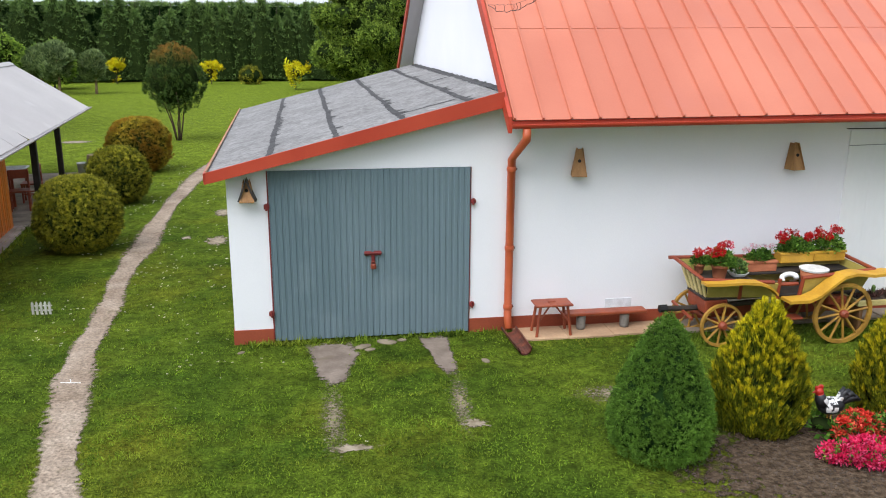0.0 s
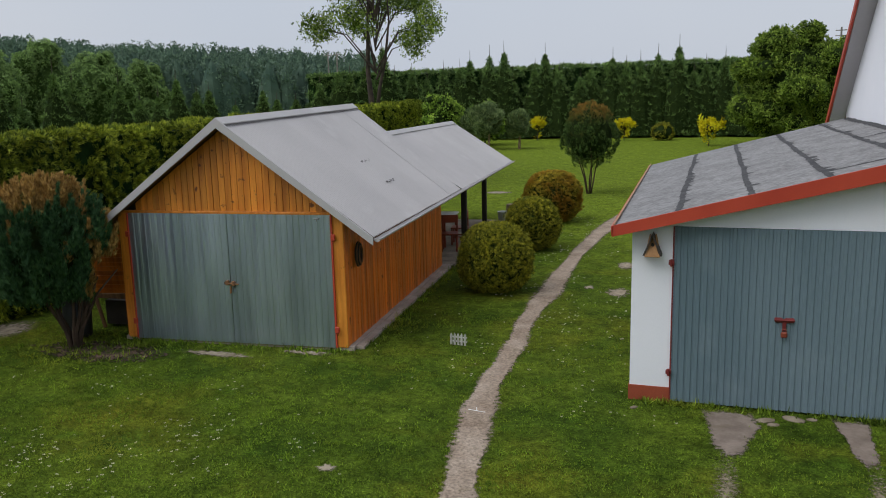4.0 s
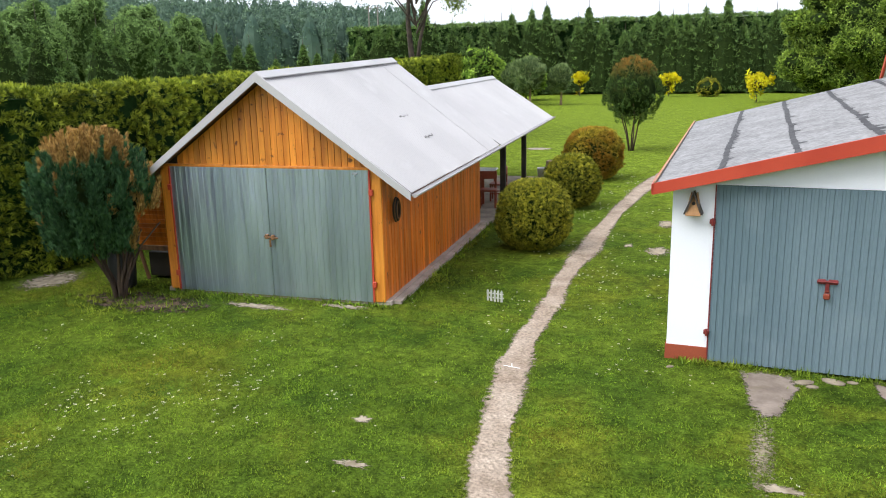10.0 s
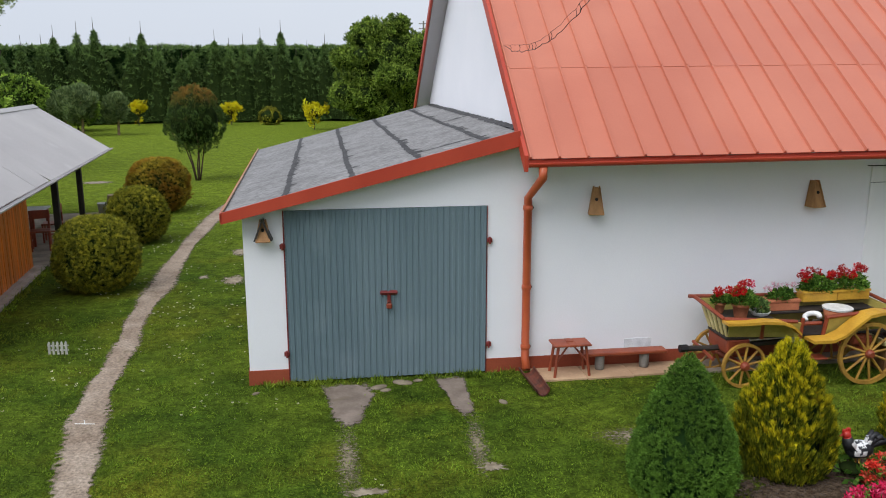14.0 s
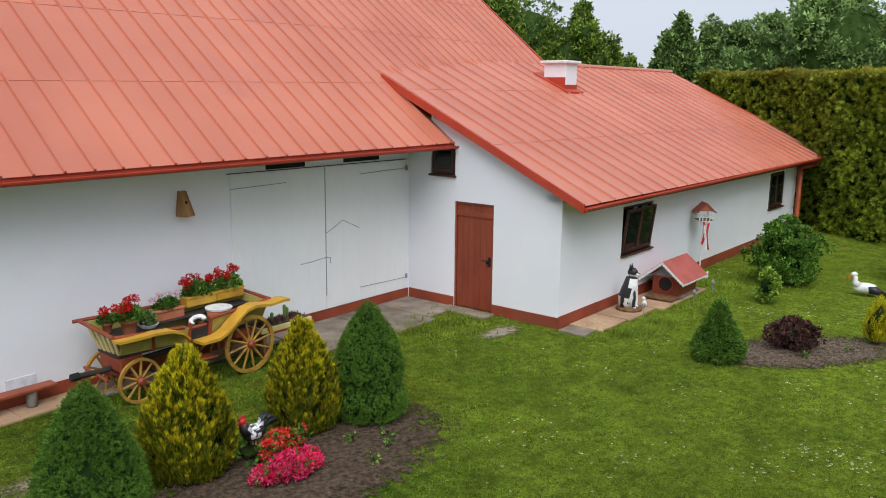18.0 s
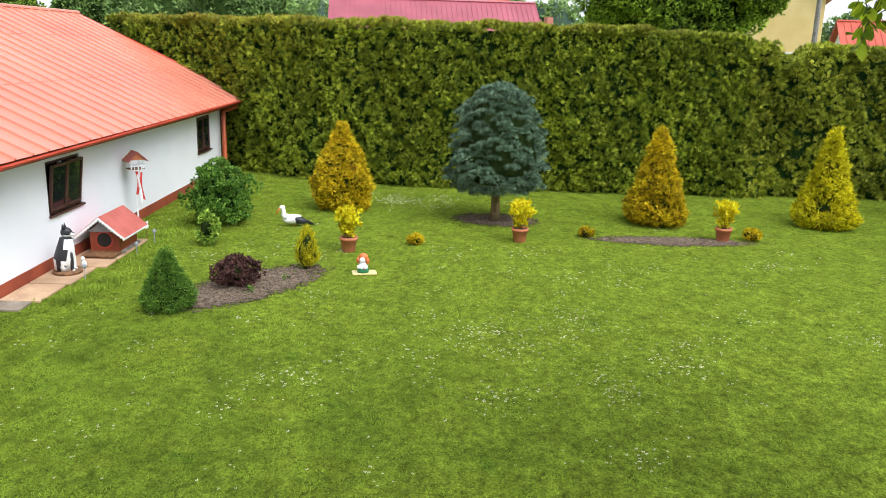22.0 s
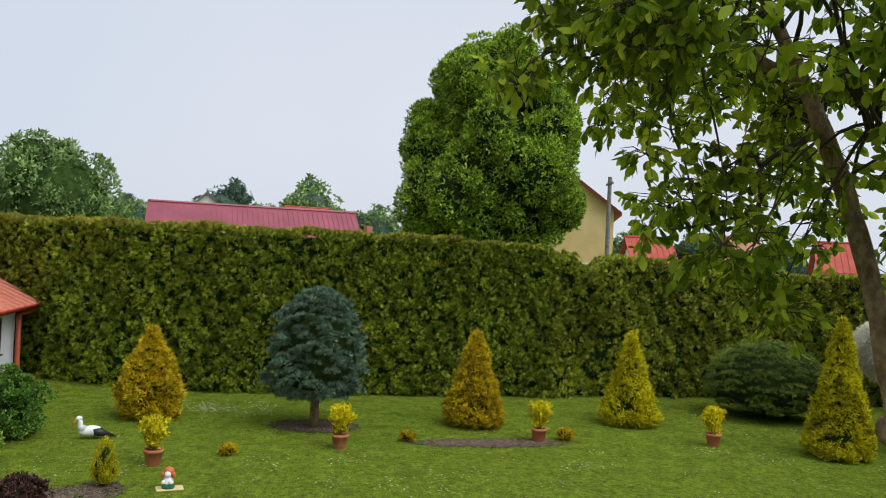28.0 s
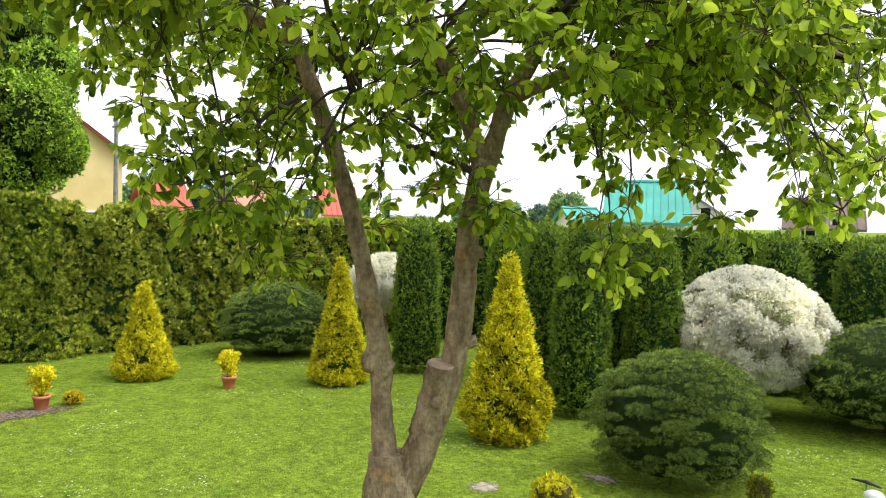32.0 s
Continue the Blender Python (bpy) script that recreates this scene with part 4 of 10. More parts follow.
def gutter(a, b, radius=0.052):
    """A half-round gutter between two points, with its hanging rim."""
    a, b = Vector(a), Vector(b)
    d = (b - a).normalized()
    side = d.cross(Vector((0, 0, 1))).normalized()
    v, f, k = [], [], 9
    for p in (a, b):
        for rr in (radius, radius * 0.86):
            for i in range(k):
                t = math.pi * i / (k - 1)
                v.append(p + side * math.cos(t) * rr - Vector((0, 0, 1)) * math.sin(t) * rr)
    for i in range(k - 1):
        f.append((i, i + 1, 2 * k + i + 1, 2 * k + i))
        f.append((k + i, 3 * k + i, 3 * k + i + 1, k + i + 1))
    f += [(0, 2 * k, 3 * k, k), (k - 1, 2 * k - 1, 4 * k - 1, 3 * k - 1)]
    f += [tuple(range(k)), tuple(range(3 * k - 1, 2 * k - 1, -1))]
    return Geo().add(v, f)


e0, e1 = main_roof(0.40, 0), main_roof(9.70, 0)
part("gutter", gutter(e0 + Vector((0, -0.04, -0.05)), e1 + Vector((0, -0.04, -0.05))), M_REDTRIM, barn_house, "brick-red gutter")
part("fascia_board", Geo().add([e0 + Vector((0, 0.03, -0.10)), e1 + Vector((0, 0.03, -0.10)), e1 + Vector((0, 0.03, -0.01)), e0 + Vector((0, 0.03, -0.01)), e0 + Vector((0, 0.06, -0.10)), e1 + Vector((0, 0.06, -0.10)), e1 + Vector((0, 0.06, -0.01)), e0 + Vector((0, 0.06, -0.01))], [(0, 1, 2, 3), (7, 6, 5, 4), (0, 4, 5, 1), (1, 5, 6, 2), (2, 6, 7, 3), (3, 7, 4, 0)]), M_REDTRIM, barn_house)

# old painted-over barn door in the front wall
old_door = thing("barn_door", BARN, "old wide barn door painted over white, closed", "door")
for s0, s1 in ((5.47, 7.43), (7.445, 9.5)):
    leaf = part("door_leaf", Geo().cbox(s0, s1, -0.025, 0.0, 0.21, 2.74, 0.008), M_WHITEWOOD, old_door, "white-painted boarded leaf")
    k = 5
    for i in range(1, k):
        x = s0 + (s1 - s0) * i / k
        part("board_joint", Geo().box(x - 0.004, x + 0.004, -0.0275, -0.024, 0.25, 2.7), M_WHITEWOOD, leaf)
part("door_rail", Geo().box(5.4, 9.56, -0.04, -0.02, 2.742, 2.754), M_BLACKIRON, old_door, "dark iron sliding rail")
part("centre_gap", Geo().box(7.434, 7.441, -0.026, -0.012, 0.45, 2.72), M_GREYPAINT, old_door)
for q in ([(7.43, 1.57), (7.84, 1.76), (8.24, 1.58)], [(6.84, 1.11), (7.1, 1.12), (7.43, 1.15), (7.53, 1.13), (7.53, 1.03)], [(8.26, 0.46), (9.53, 0.43)], [(8.28, 2.55), (9.53, 2.58)], [(5.47, 2.51), (6.57, 2.53)]):
    part("iron_strap", Geo().tube([(s, -0.032, z) for s, z in q], 0.006, 6), M_GREYPAINT, old_door, "thin iron fitting")
for s, z in ((9.53, 2.58), (9.53, 0.46)):
    part("hinge_pin", Geo().lathe([(0.012, -0.05), (0.024, -0.03), (0.024, 0.03), (0.012, 0.05)], (s, -0.045, z), 8), M_GREYPAINT, old_door)
for s0, s1, z in ((6.18, 7.0, 2.785), (7.9, 8.8, 2.80)):
    solid("wall_vent", Geo().box(s0, s1, -0.012, 0.01, z - 0.02, z + 0.09), M_DARK, BARN, "dark ventilation slot under the eave", "vent", "structure")

# ---------------------------------------------------------------- lean-to garage on the barn's end
SLOPE = 0.2535


def lean_roof(s, n, up=0.0):
    return (s, n, 2.33 + SLOPE * (s + 3.35) + up)


garage = thing("garage", BARN, "white lean-to garage with a grey felt roof and red edge boards", "garage")
w = Geo()


def top(s):
    return 2.33 + SLOPE * (s + 3.35) - 0.1


w.prism([(-3.15, 0), (-2.64, 0), (-2.64, top(-2.64)), (-3.15, top(-3.15))], 0.0, 0.25, "y")
w.prism([(-2.64, 2.32), (0.0, 2.32), (0.0, top(0)), (-2.64, top(-2.64))], 0.0, 0.25, "y")
w.prism([(0.0, 0), (0.55, 0), (0.55, top(0.5)), (0.0, top(0))], 0.0, 0.25, "y")
w.box(-3.15, -2.9, 0.25, 9.1, 0, 2.28)
w.prism([(-3.15, 0), (0.55, 0), (0.55, 3.15), (-3.15, 2.28)], 9.1, 9.35, "y")
part("wall", w, M_WHITE, garage, "white limewashed plaster")
part("plinth", Geo().box(-3.165, -2.64, -0.012, 0.0, 0, 0.2).box(0.0, 0.5, -0.012, 0.0, 0, 0.2).box(-3.165, -3.15, 0, 9.3, 0, 0.2), M_PLINTH, garage, "red-brown painted plinth")
a, b, c, d = (lean_roof(-3.36, -0.22), lean_roof(0.38, -0.22), lean_roof(0.54, 9.4), lean_roof(-3.62, 9.4))
v = [Vector(p) + Vector((0, 0, dz)) for dz in (0, -0.1) for p in (a, b, c, d)]
box6 = [(0, 1, 2, 3), (7, 6, 5, 4), (0, 4, 5, 1), (1, 5, 6, 2), (2, 6, 7, 3), (3, 7, 4, 0)]
part("roof", Geo().add(v, box6), M_FELT, garage, "weathered grey roofing felt")
v = [Vector(lean_roof(s, n)) + Vector((0, 0, dz)) for n in (-0.25, -0.222) for s, dz in ((-3.38, -0.12), (0.37, -0.17), (0.37, 0.035), (-3.38, 0.02))]
part("fascia_board", Geo().add(v, box6), M_REDTRIM, garage, "wide brick-red edge board")
v = [Vector(lean_roof(s - 0.027 * n, n)) + Vector((0, 0, dz)) for s in (-3.396, -3.37) for n, dz in ((-0.25, -0.1), (9.42, -0.1), (9.42, 0.02), (-0.25, 0.02))]
part("fascia_board", Geo().add(v, box6), M_REDTRIM, garage, "brick-red edge board")
part("edge_strip", Geo().tube([lean_roof(-3.36, -0.2, 0.025), lean_roof(-3.62, 9.4, 0.025)], 0.013, 6), M_TERRACE, garage)


def tar_seam(s, n0, n1, seed, width=0.042, along="n"):
    """A smeared bitumen joint with a ragged edge."""
    r = random.Random(seed)
    v, f = [], []
    k = int(abs(n1 - n0) / 0.09)
    for i in range(k + 1):
        n = n0 + (n1 - n0) * i / k
        x = s + 0.008 * math.sin(n * 2.1 + seed)
        lo, hi = -width * r.uniform(0.6, 1.2), width * r.uniform(0.6, 1.2) + (0.12 * r.random() if r.random() < 0.2 else 0)
        if along == "n":
            v += [lean_roof(x + lo, n, 0.005), lean_roof(x + hi, n, 0.005)]
        else:
            v += [lean_roof(n, x + lo, 0.005), lean_roof(n, x + hi, 0.005)]
    f = [(2 * i, 2 * i + 1, 2 * i + 3, 2 * i + 2) for i in range(k)]
    return Geo().add(v, f)


for i, s in enumerate((-2.6, -1.76, -0.9, -0.03)):
    part("tar_seam", tar_seam(s, -0.2, 9.3, i), M_TAR, garage, "ragged black bitumen joint")
part("tar_seam", tar_seam(0.55, -0.84, -0.1, 9, 0.025, "s"), M_TAR, garage)
part("tar_seam", tar_seam(3.9, -0.05, 0.48, 8, 0.04, "s"), M_TAR, garage)
part("tar_seam", tar_seam(0.47, 0.1, 9.3, 7, 0.07), M_TAR, garage, "black bitumen flashing at the wall")

gate = thing("garage_door", BARN, "blue-grey ribbed metal double garage door, closed", "door")


def ribbed(x0, x1, z0, z1, pitch, depth, y, flat=0.62):
    """Trapezoid-ribbed sheet, ribs upright."""
    k = max(1, round((x1 - x0) / pitch))
    p = (x1 - x0) / k
    prof = []
    for i in range(k):
        a = x0 + i * p
        prof += [(a, y), (a + p * flat * 0.5, y), (a + p * (flat * 0.5 + 0.1), y - depth), (a + p * 0.9, y - depth)]
    prof.append((x1, y))
    v = [(x, yy, z) for z in (z0, z1) for x, yy in prof] + [(x, y + 0.03, z) for z in (z0, z1) for x, yy in prof]
    m = len(prof)
    f = [(i, i + 1, m + i + 1, m + i) for i in range(m - 1)] + [(2 * m + i, 3 * m + i, 3 * m + i + 1, 2 * m + i + 1) for i in range(m - 1)]
    f += [(m + i, m + i + 1, 3 * m + i + 1, 3 * m + i) for i in range(m - 1)] + [(0, m, 3 * m, 2 * m), (m - 1, 3 * m - 1, 4 * m - 1, 2 * m - 1)]
    return Geo().add(v, f)


for x0, x1 in ((-2.63, -1.321), (-1.319, -0.005)):
    part("door_leaf", ribbed(x0, x1, 0.03, 2.315, 0.0815, 0.011, -0.012), M_GREYDOOR, gate)
part("door_frame", Geo().box(-2.648, -2.632, -0.02, 0, 0.0, 2.32).box(-0.004, 0.004, -0.02, 0, 0.0, 2.32), M_CRIMSON, gate, "red-painted edge")
for s, z in ((-2.66, 1.86), (-2.66, 0.42), (0.03, 1.86), (0.03, 0.42)):
    part("hinge", Geo().cbox(s - 0.035, s + 0.035, -0.05, -0.005, z - 0.03, z + 0.03, 0.008).lathe([(0.014, -0.045), (0.014, 0.045)], (s, -0.05, z), 8), M_CRIMSON, gate, "red hinge")
lock = part("latch", Geo().cbox(-1.425, -1.335, -0.05, -0.028, 1.17, 1.23, 0.006).cbox(-1.305, -1.205, -0.05, -0.028, 1.17, 1.23, 0.006).tube([(-1.43, -0.056, 1.205), (-1.2, -0.056, 1.205)], 0.016, 8).cbox(-1.335, -1.29, -0.052, -0.03, 1.06, 1.2, 0.006), M_CRIMSON, gate, "dark red-painted hasp and bolt")
part("padlock", Geo().cbox(-1.35, -1.275, -0.085, -0.045, 0.985, 1.06, 0.014).tube([(-1.335, -0.065, 1.05), (-1.335, -0.065, 1.09), (-1.29, -0.065, 1.09), (-1.29, -0.065, 1.05)], 0.007, 6), M_REDWOOD, lock, "red-brown padlock")

# ---------------------------------------------------------------- annex
annex = thing("annex", BARN, "white annex of the barn with a low coral-red roof", "barn")
w = Geo()
A0, A1, AN = 9.66, 23.2, -3.43
EZ = 2.22


def annex_z(n):
    return EZ + 0.472 * (n + 3.9)


def wall_with_holes(u0, u1, holes, place, zt):
    """Boxes round rectangular holes (u0, u1, z0, z1), sorted along u. place(u0, u1, z0, z1) adds a box."""
    u = u0
    for a, b, c, d in holes:
        place(u, a, 0, zt)
        if c > 0:
            place(a, b, 0, c)
        place(a, b, d, zt)
        u = b
    place(u, u1, 0, zt)


wall_with_holes(A0, A1, [(11.93, 13.27, 0.95, 1.9), (20.75, 22.05, 0.92, 1.92)], lambda a, b, c, d: w.box(a, b, AN, AN + 0.3, c, d), 2.32)
# the front with the brown door: pieces under the sloping roof
for n0, n1, z0, z1 in ((-3.13, -2.02, 0, None), (-2.02, -1.13, 2.03, None), (-1.13, 0.0, 0, 2.5), (-1.13, -0.55, 3.05, None), (-0.55, 0.0, 2.5, 3.3)):
    za, zb = (z1, z1) if z1 else (annex_z(n0) - 0.1, min(3.6, annex_z(n1) - 0.1))
    w.prism([(n0, z0), (n1, z0), (n1, zb), (n0, za)], A0, A0 + 0.3, "x")
w.prism([(-3.43, 2.2), (-3.13, 2.2), (-3.13, annex_z(-3.13) - 0.1), (-3.43, annex_z(-3.43) - 0.1)], A0, A0 + 0.3, "x")
w.prism([(-3.43, 0), (1.4, 0), (6.0, 0), (6.0, 2.2), (1.4, 4.55), (-3.13, 2.4), (-3.43, 2.3)], A1 - 0.3, A1, "x")
part("wall", w, M_WHITE, annex, "white limewashed plaster")
part("plinth", Geo().box(A0 - 0.012, A0, -3.44, -2.02, 0, 0.2).box(A0 - 0.012, A0, -1.13, -0.013, 0, 0.2).box(A0 - 0.012, A1, AN - 0.012, AN, -0.1, 0.22), M_PLINTH, annex, "red-brown painted plinth")
g = Geo()
ns, nr, nf = -3.92, 1.45, 6.4
g.prism([(ns, EZ - 0.06), (nr, annex_z(nr) - 0.06), (nr, annex_z(nr) - 0.14), (ns, EZ - 0.12)], 9.5, 24.9, "x")
g.prism([(nr, annex_z(nr) - 0.04), (nf, 2.3), (nf, 2.22), (nr, annex_z(nr) - 0.14)], 17.3, 24.9, "x")
part("roof_boarding", g, M_REDWOOD, annex)
g = Geo()
for s in (9.46, 24.9):
    n_top = 0.55 if s < 10 else nr
    g = Geo().prism([(ns - 0.02, EZ + 0.03), (n_top, annex_z(n_top) + 0.03), (n_top, annex_z(n_top) - 0.13), (ns - 0.02, EZ - 0.12)], s, s + 0.04, "x")
    part("rake_board", g, M_REDTRIM, annex, "brick-red edge board")
part("gutter", gutter((9.5, -3.97, EZ - 0.04), (24.95, -3.97, EZ - 0.0)), M_REDTRIM, annex, "brick-red gutter")
part("ridge_cap", Geo().tube([(17.2, nr, annex_z(nr) + 0.02), (24.95, nr, annex_z(nr) + 0.02)], 0.07, 8), M_ROOF, annex)


def pipe(name, pts, radius, at, label):
    """A downpipe with collars and a bent foot."""
    ob = thing(name, at, label, "downpipe")
    part("pipe", Geo().tube(pts, radius, 12), M_PIPE, ob, smooth=True)
    for i, q in ((2, 0.06), (2, 0.55), (2, 0.93)):
        p = Vector(pts[i]).lerp(Vector(pts[i + 1]), q)
        part("collar", Geo().lathe([(radius + 0.008, -0.03), (radius + 0.012, 0), (radius + 0.008, 0.03)], p, 12), M_PIPE, ob)
        part("bracket", Geo().box(p.x + 0.04, p.x + 0.075, p.y - 0.01, p.y + 0.1, p.z - 0.012, p.z + 0.012), M_BLACKIRON, ob)
    return ob


pipe("downpipe", [(0.59, -0.56, 2.87), (0.59, -0.56, 2.74), (0.53, -0.08, 2.42), (0.53, -0.08, 0.22), (0.53, -0.17, 0.08)], 0.055, BARN, "red downpipe on the barn's front corner")
pipe("downpipe", [(24.2, -3.97, 2.15), (24.1, -3.9, 2.06), (23.26, -3.52, 1.9), (23.26, -3.52, 0.2), (23.26, -3.6, 0.1)], 0.075, BARN, "red downpipe at the annex's far corner")

# annex door and windows
d = thing("door_1", BARN, "red-brown painted wooden door, closed", "door", kind="structure")
part("door_frame", Geo().box(A0 + 0.02, A0 + 0.1, -2.02, -1.985, 0, 2.03).box(A0 + 0.02, A0 + 0.1, -1.165, -1.13, 0, 2.03).box(A0 + 0.02, A0 + 0.1, -1.985, -1.165, 1.99, 2.03), M_REDWOOD, d)
for i in range(6):
    n0 = -1.98 + i * 0.135
    part("door_board", Geo().cbox(A0 + 0.04, A0 + 0.075, n0, n0 + 0.132, 0.03, 1.985, 0.004), M_REDWOOD, d)
part("door_brace", Geo().cbox(A0 + 0.025, A0 + 0.045, -1.98, -1.17, 1.76, 1.86, 0.006), M_REDWOOD, d)
part("door_handle", Geo().cbox(A0 + 0.025, A0 + 0.04, -1.95, -1.9, 0.88, 1.06, 0.006).tube([(A0 + 0.03, -1.925, 1.0), (A0 - 0.03, -1.925, 1.0), (A0 - 0.03, -1.80, 0.99)], 0.011, 8).cbox(A0 + 0.01, A0 + 0.035, -1.95, -1.86, 0.93, 0.97, 0.006), M_BLACKIRON, d, "black iron handle and lock")


def window(name, holes, axis, at, depth, label, tilt=0.0, panes=2):
    """A brown-framed casement window: frame, sashes, panes, and a near-black panel for the unlit room behind."""
    a, b, c, d = holes
    ob = thing(name, at, label, "window", kind="structure")

    def put(u0, u1, w0, w1, z0, z1, m=None):
        return Geo().cbox(u0, u1, depth + w0, depth + w1, z0, z1, 0.005, m) if axis == "x" else Geo().cbox(depth + w0, depth + w1, u0, u1, z0, z1, 0.005, m)
    t = 0.055
    part("unlit_room_panel", put(a, b, 0.24, 0.29, c, d), M_DARK, ob)
    for q in ((a, a + t, c, d), (b - t, b, c, d), (a + t, b - t, c, c + t), (a + t, b - t, d - t, d)):
        part("window_frame", put(q[0], q[1], 0.03, 0.1, q[2], q[3]), M_BROWNFRAME, ob)
    part("window_sill", put(a - 0.03, b + 0.03, -0.05, 0.06, c - 0.035, c), M_BROWNFRAME, ob)
    if tilt:
        hinge = Vector((0, depth + 0.03, c + t))
        m = Matrix.Translation(hinge) @ Matrix.Rotation(radians(tilt), 4, "X") @ Matrix.Translation(-hinge)
    else:
        m = None
    k = (b - a - 2 * t) / panes
    for i in range(panes):
        u0, u1 = a + t + i * k, a + t + (i + 1) * k
        sash = part("sash", put(u0, u0 + 0.045, -0.005, 0.05, c + t, d - t, m), M_BROWNFRAME, ob)
        part("sash_rail", put(u1 - 0.045, u1, -0.005, 0.05, c + t, d - t, m), M_BROWNFRAME, sash)
        part("sash_rail", put(u0 + 0.045, u1 - 0.045, -0.005, 0.05, c + t, c + t + 0.045, m), M_BROWNFRAME, sash)
        part("sash_rail", put(u0 + 0.045, u1 - 0.045, -0.005, 0.05, d - t - 0.045, d - t, m), M_BROWNFRAME, sash)
        part("pane", put(u0 + 0.045, u1 - 0.045, 0.018, 0.026, c + t + 0.045, d - t - 0.045, m), M_GLASS, sash)
        if panes == 2:
            part("curtain", put(u0 + 0.06, u0 + 0.2, 0.12, 0.14, c + t, d - t), M_SCREENWHITE, ob, "pale net curtain")
    return ob


window("window_1", (11.93, 13.27, 0.95, 1.9), "x", BARN, AN, "brown-framed two-part window, tilted open at the top", 7)
window("window_2", (20.75, 22.05, 0.92, 1.92), "x", BARN, AN, "brown-framed two-part window, closed", 0)
window("window_3", (-1.13, -0.55, 2.5, 3.05), "y", BARN, A0, "small brown-framed attic window under the eave", 0, 1)

chimney = thing("chimney", BARN, "short white chimney with a flat cap on the annex roof", "chimney")
part("shaft", Geo().cbox(15.42, 15.96, 0.0, 0.62, 3.9, 4.75, 0.01), M_WHITE, chimney)
part("cap", Geo().cbox(15.34, 16.04, -0.08, 0.70, 4.73, 4.8, 0.015), M_WHITEPAINT, chimney)
part("flashing", Geo().prism([(-0.14, annex_z(-0.14) + 0.06), (0.85, annex_z(0.85) + 0.06), (0.85, annex_z(0.85) + 0.02), (-0.14, annex_z(-0.14) + 0.02)], 15.3, 16.08, "x").box(15.41, 15.416, 0, 0.62, 4.0, 4.4).box(15.41, 15.97, -0.01, -0.004, 4.0, 4.22), M_REDTRIM, chimney, "red metal flashing")

# ---------------------------------------------------------------- timber shed and its open porch
shed_house = thing("shed", SHED, "varnished pine plank garage with a grey corrugated roof", "shed")
SX, SZ = -1.93, 3.70
E_R, E_L = (0.56, 1.9), (-4.42, 1.9)
w = Geo()
w.box(-0.06, -0.02, 0.05, 6.42, 0.05, 2.1).box(-3.98, -3.94, 0.05, 6.42, 0.05, 2.1)
w.prism([(-3.94, 0.05), (-0.06, 0.05), (-0.06, 2.1), (SX, 3.5), (-3.94, 2.1)], 6.36, 6.4, "y")
w.prism([(-3.94, 2.2), (-0.06, 2.2), (SX, 3.55)], 0.05, 0.09, "y")
part("frame_wall", w, M_DARKWOOD, shed_house)
part("foundation", Geo().box(-4.05, 0.09, 0.0, 6.5, 0, 0.07).box(0.09, 0.22, 0.1, 6.6, 0, 0.05), M_FOOTING, shed_house, "low concrete footing")


def corrugated(e0, e1, ridge, n0, n1, pitch=0.076, amp=0.014, rise=0.0):
    """One corrugated roof sheet from the eave (s, z) to the ridge (s, z), waves running down the slope."""
    k = int((n1 - n0) / pitch * 6)
    v, f = [], []
    for i in range(k + 1):
        n = n0 + (n1 - n0) * i / k
        h = amp * math.sin(2 * math.pi * n / pitch)
        v += [(e0, n, e1 + h), (ridge[0], n, ridge[1] + h + rise * (n + 0.22))]
    f = [(2 * i, 2 * i + 1, 2 * i + 3, 2 * i + 2) for i in range(k)]
    return Geo().add(v, f)


def sheets(house, eave, ridge, n0, n1, width, rows, rise=0.0):
    k = round((n1 - n0) / width)
    for i in range(k):
        a, b = n0 + (n1 - n0) * i / k, n0 + (n1 - n0) * (i + 1) / k
        for j in range(rows):
            p = [eave[c] + (ridge[c] - eave[c]) * j / rows for c in (0, 1)]
            q = [eave[c] + (ridge[c] - eave[c]) * min(1, (j + 1) / rows + 0.02) for c in (0, 1)]
            lift = 0.004 * (i % 2) + 0.006 * j
            part("roof_sheet", corrugated(p[0], p[1] + lift, (q[0], q[1] + lift), a, b + 0.04, rise=rise), M_CORRUGATED, house, smooth=True)


RISE = 0.02
sheets(shed_house, E_R, (SX, SZ), -0.22, 6.0, 1.05, 1, RISE)
sheets(shed_house, E_L, (SX, SZ), -0.22, 6.0, 1.05, 1, RISE)


def on_slope(eave, ridge, q, n, up):
    """A place on a roof slope: q from the eave (0) to the ridge (1)."""
    return Vector((eave[0] + q * (ridge[0] - eave[0]), n, eave[1] + q * (ridge[1] - eave[1]) + up))


# small dark quads laid on the sheet as shadows under the ridge cap
g = Geo()
for i in range(82):
    n = -0.17 + 0.076 * i
    a, b = (on_slope(E_R, (SX, SZ), q, n, 0.014 + RISE * q * (n + 0.22)) for q in (0.935, 0.952))
    g.add([a, a + Vector((0, 0.024, 0)), b + Vector((0, 0.024, 0)), b], [(0, 1, 2, 3)])
part("ridge_gap_shade", g, M_DARKWOOD, shed_house, "dark quads painting the shade in the wave gaps under the ridge cap")["kind"] = "stuff"
g = Geo()
for q, n0 in ((0.47, 2.75), (0.27, 2.7)):
    for i in range(7):
        p = on_slope(E_R, (SX, SZ), q + 0.006 * math.sin(i * 2.3), n0 + 0.076 * i, 0.014 + RISE * q * 3.0)
        g.add([p, p + Vector((0, 0.045, 0.002)), p + Vector((-0.03, 0.05, 0.024)), p + Vector((-0.03, 0.0, 0.022))], [(0, 1, 2, 3)])
part("scuff_marks", g, M_DARKWOOD, shed_house, "short dark scuffs across the waves")["kind"] = "stuff"
g = Geo()
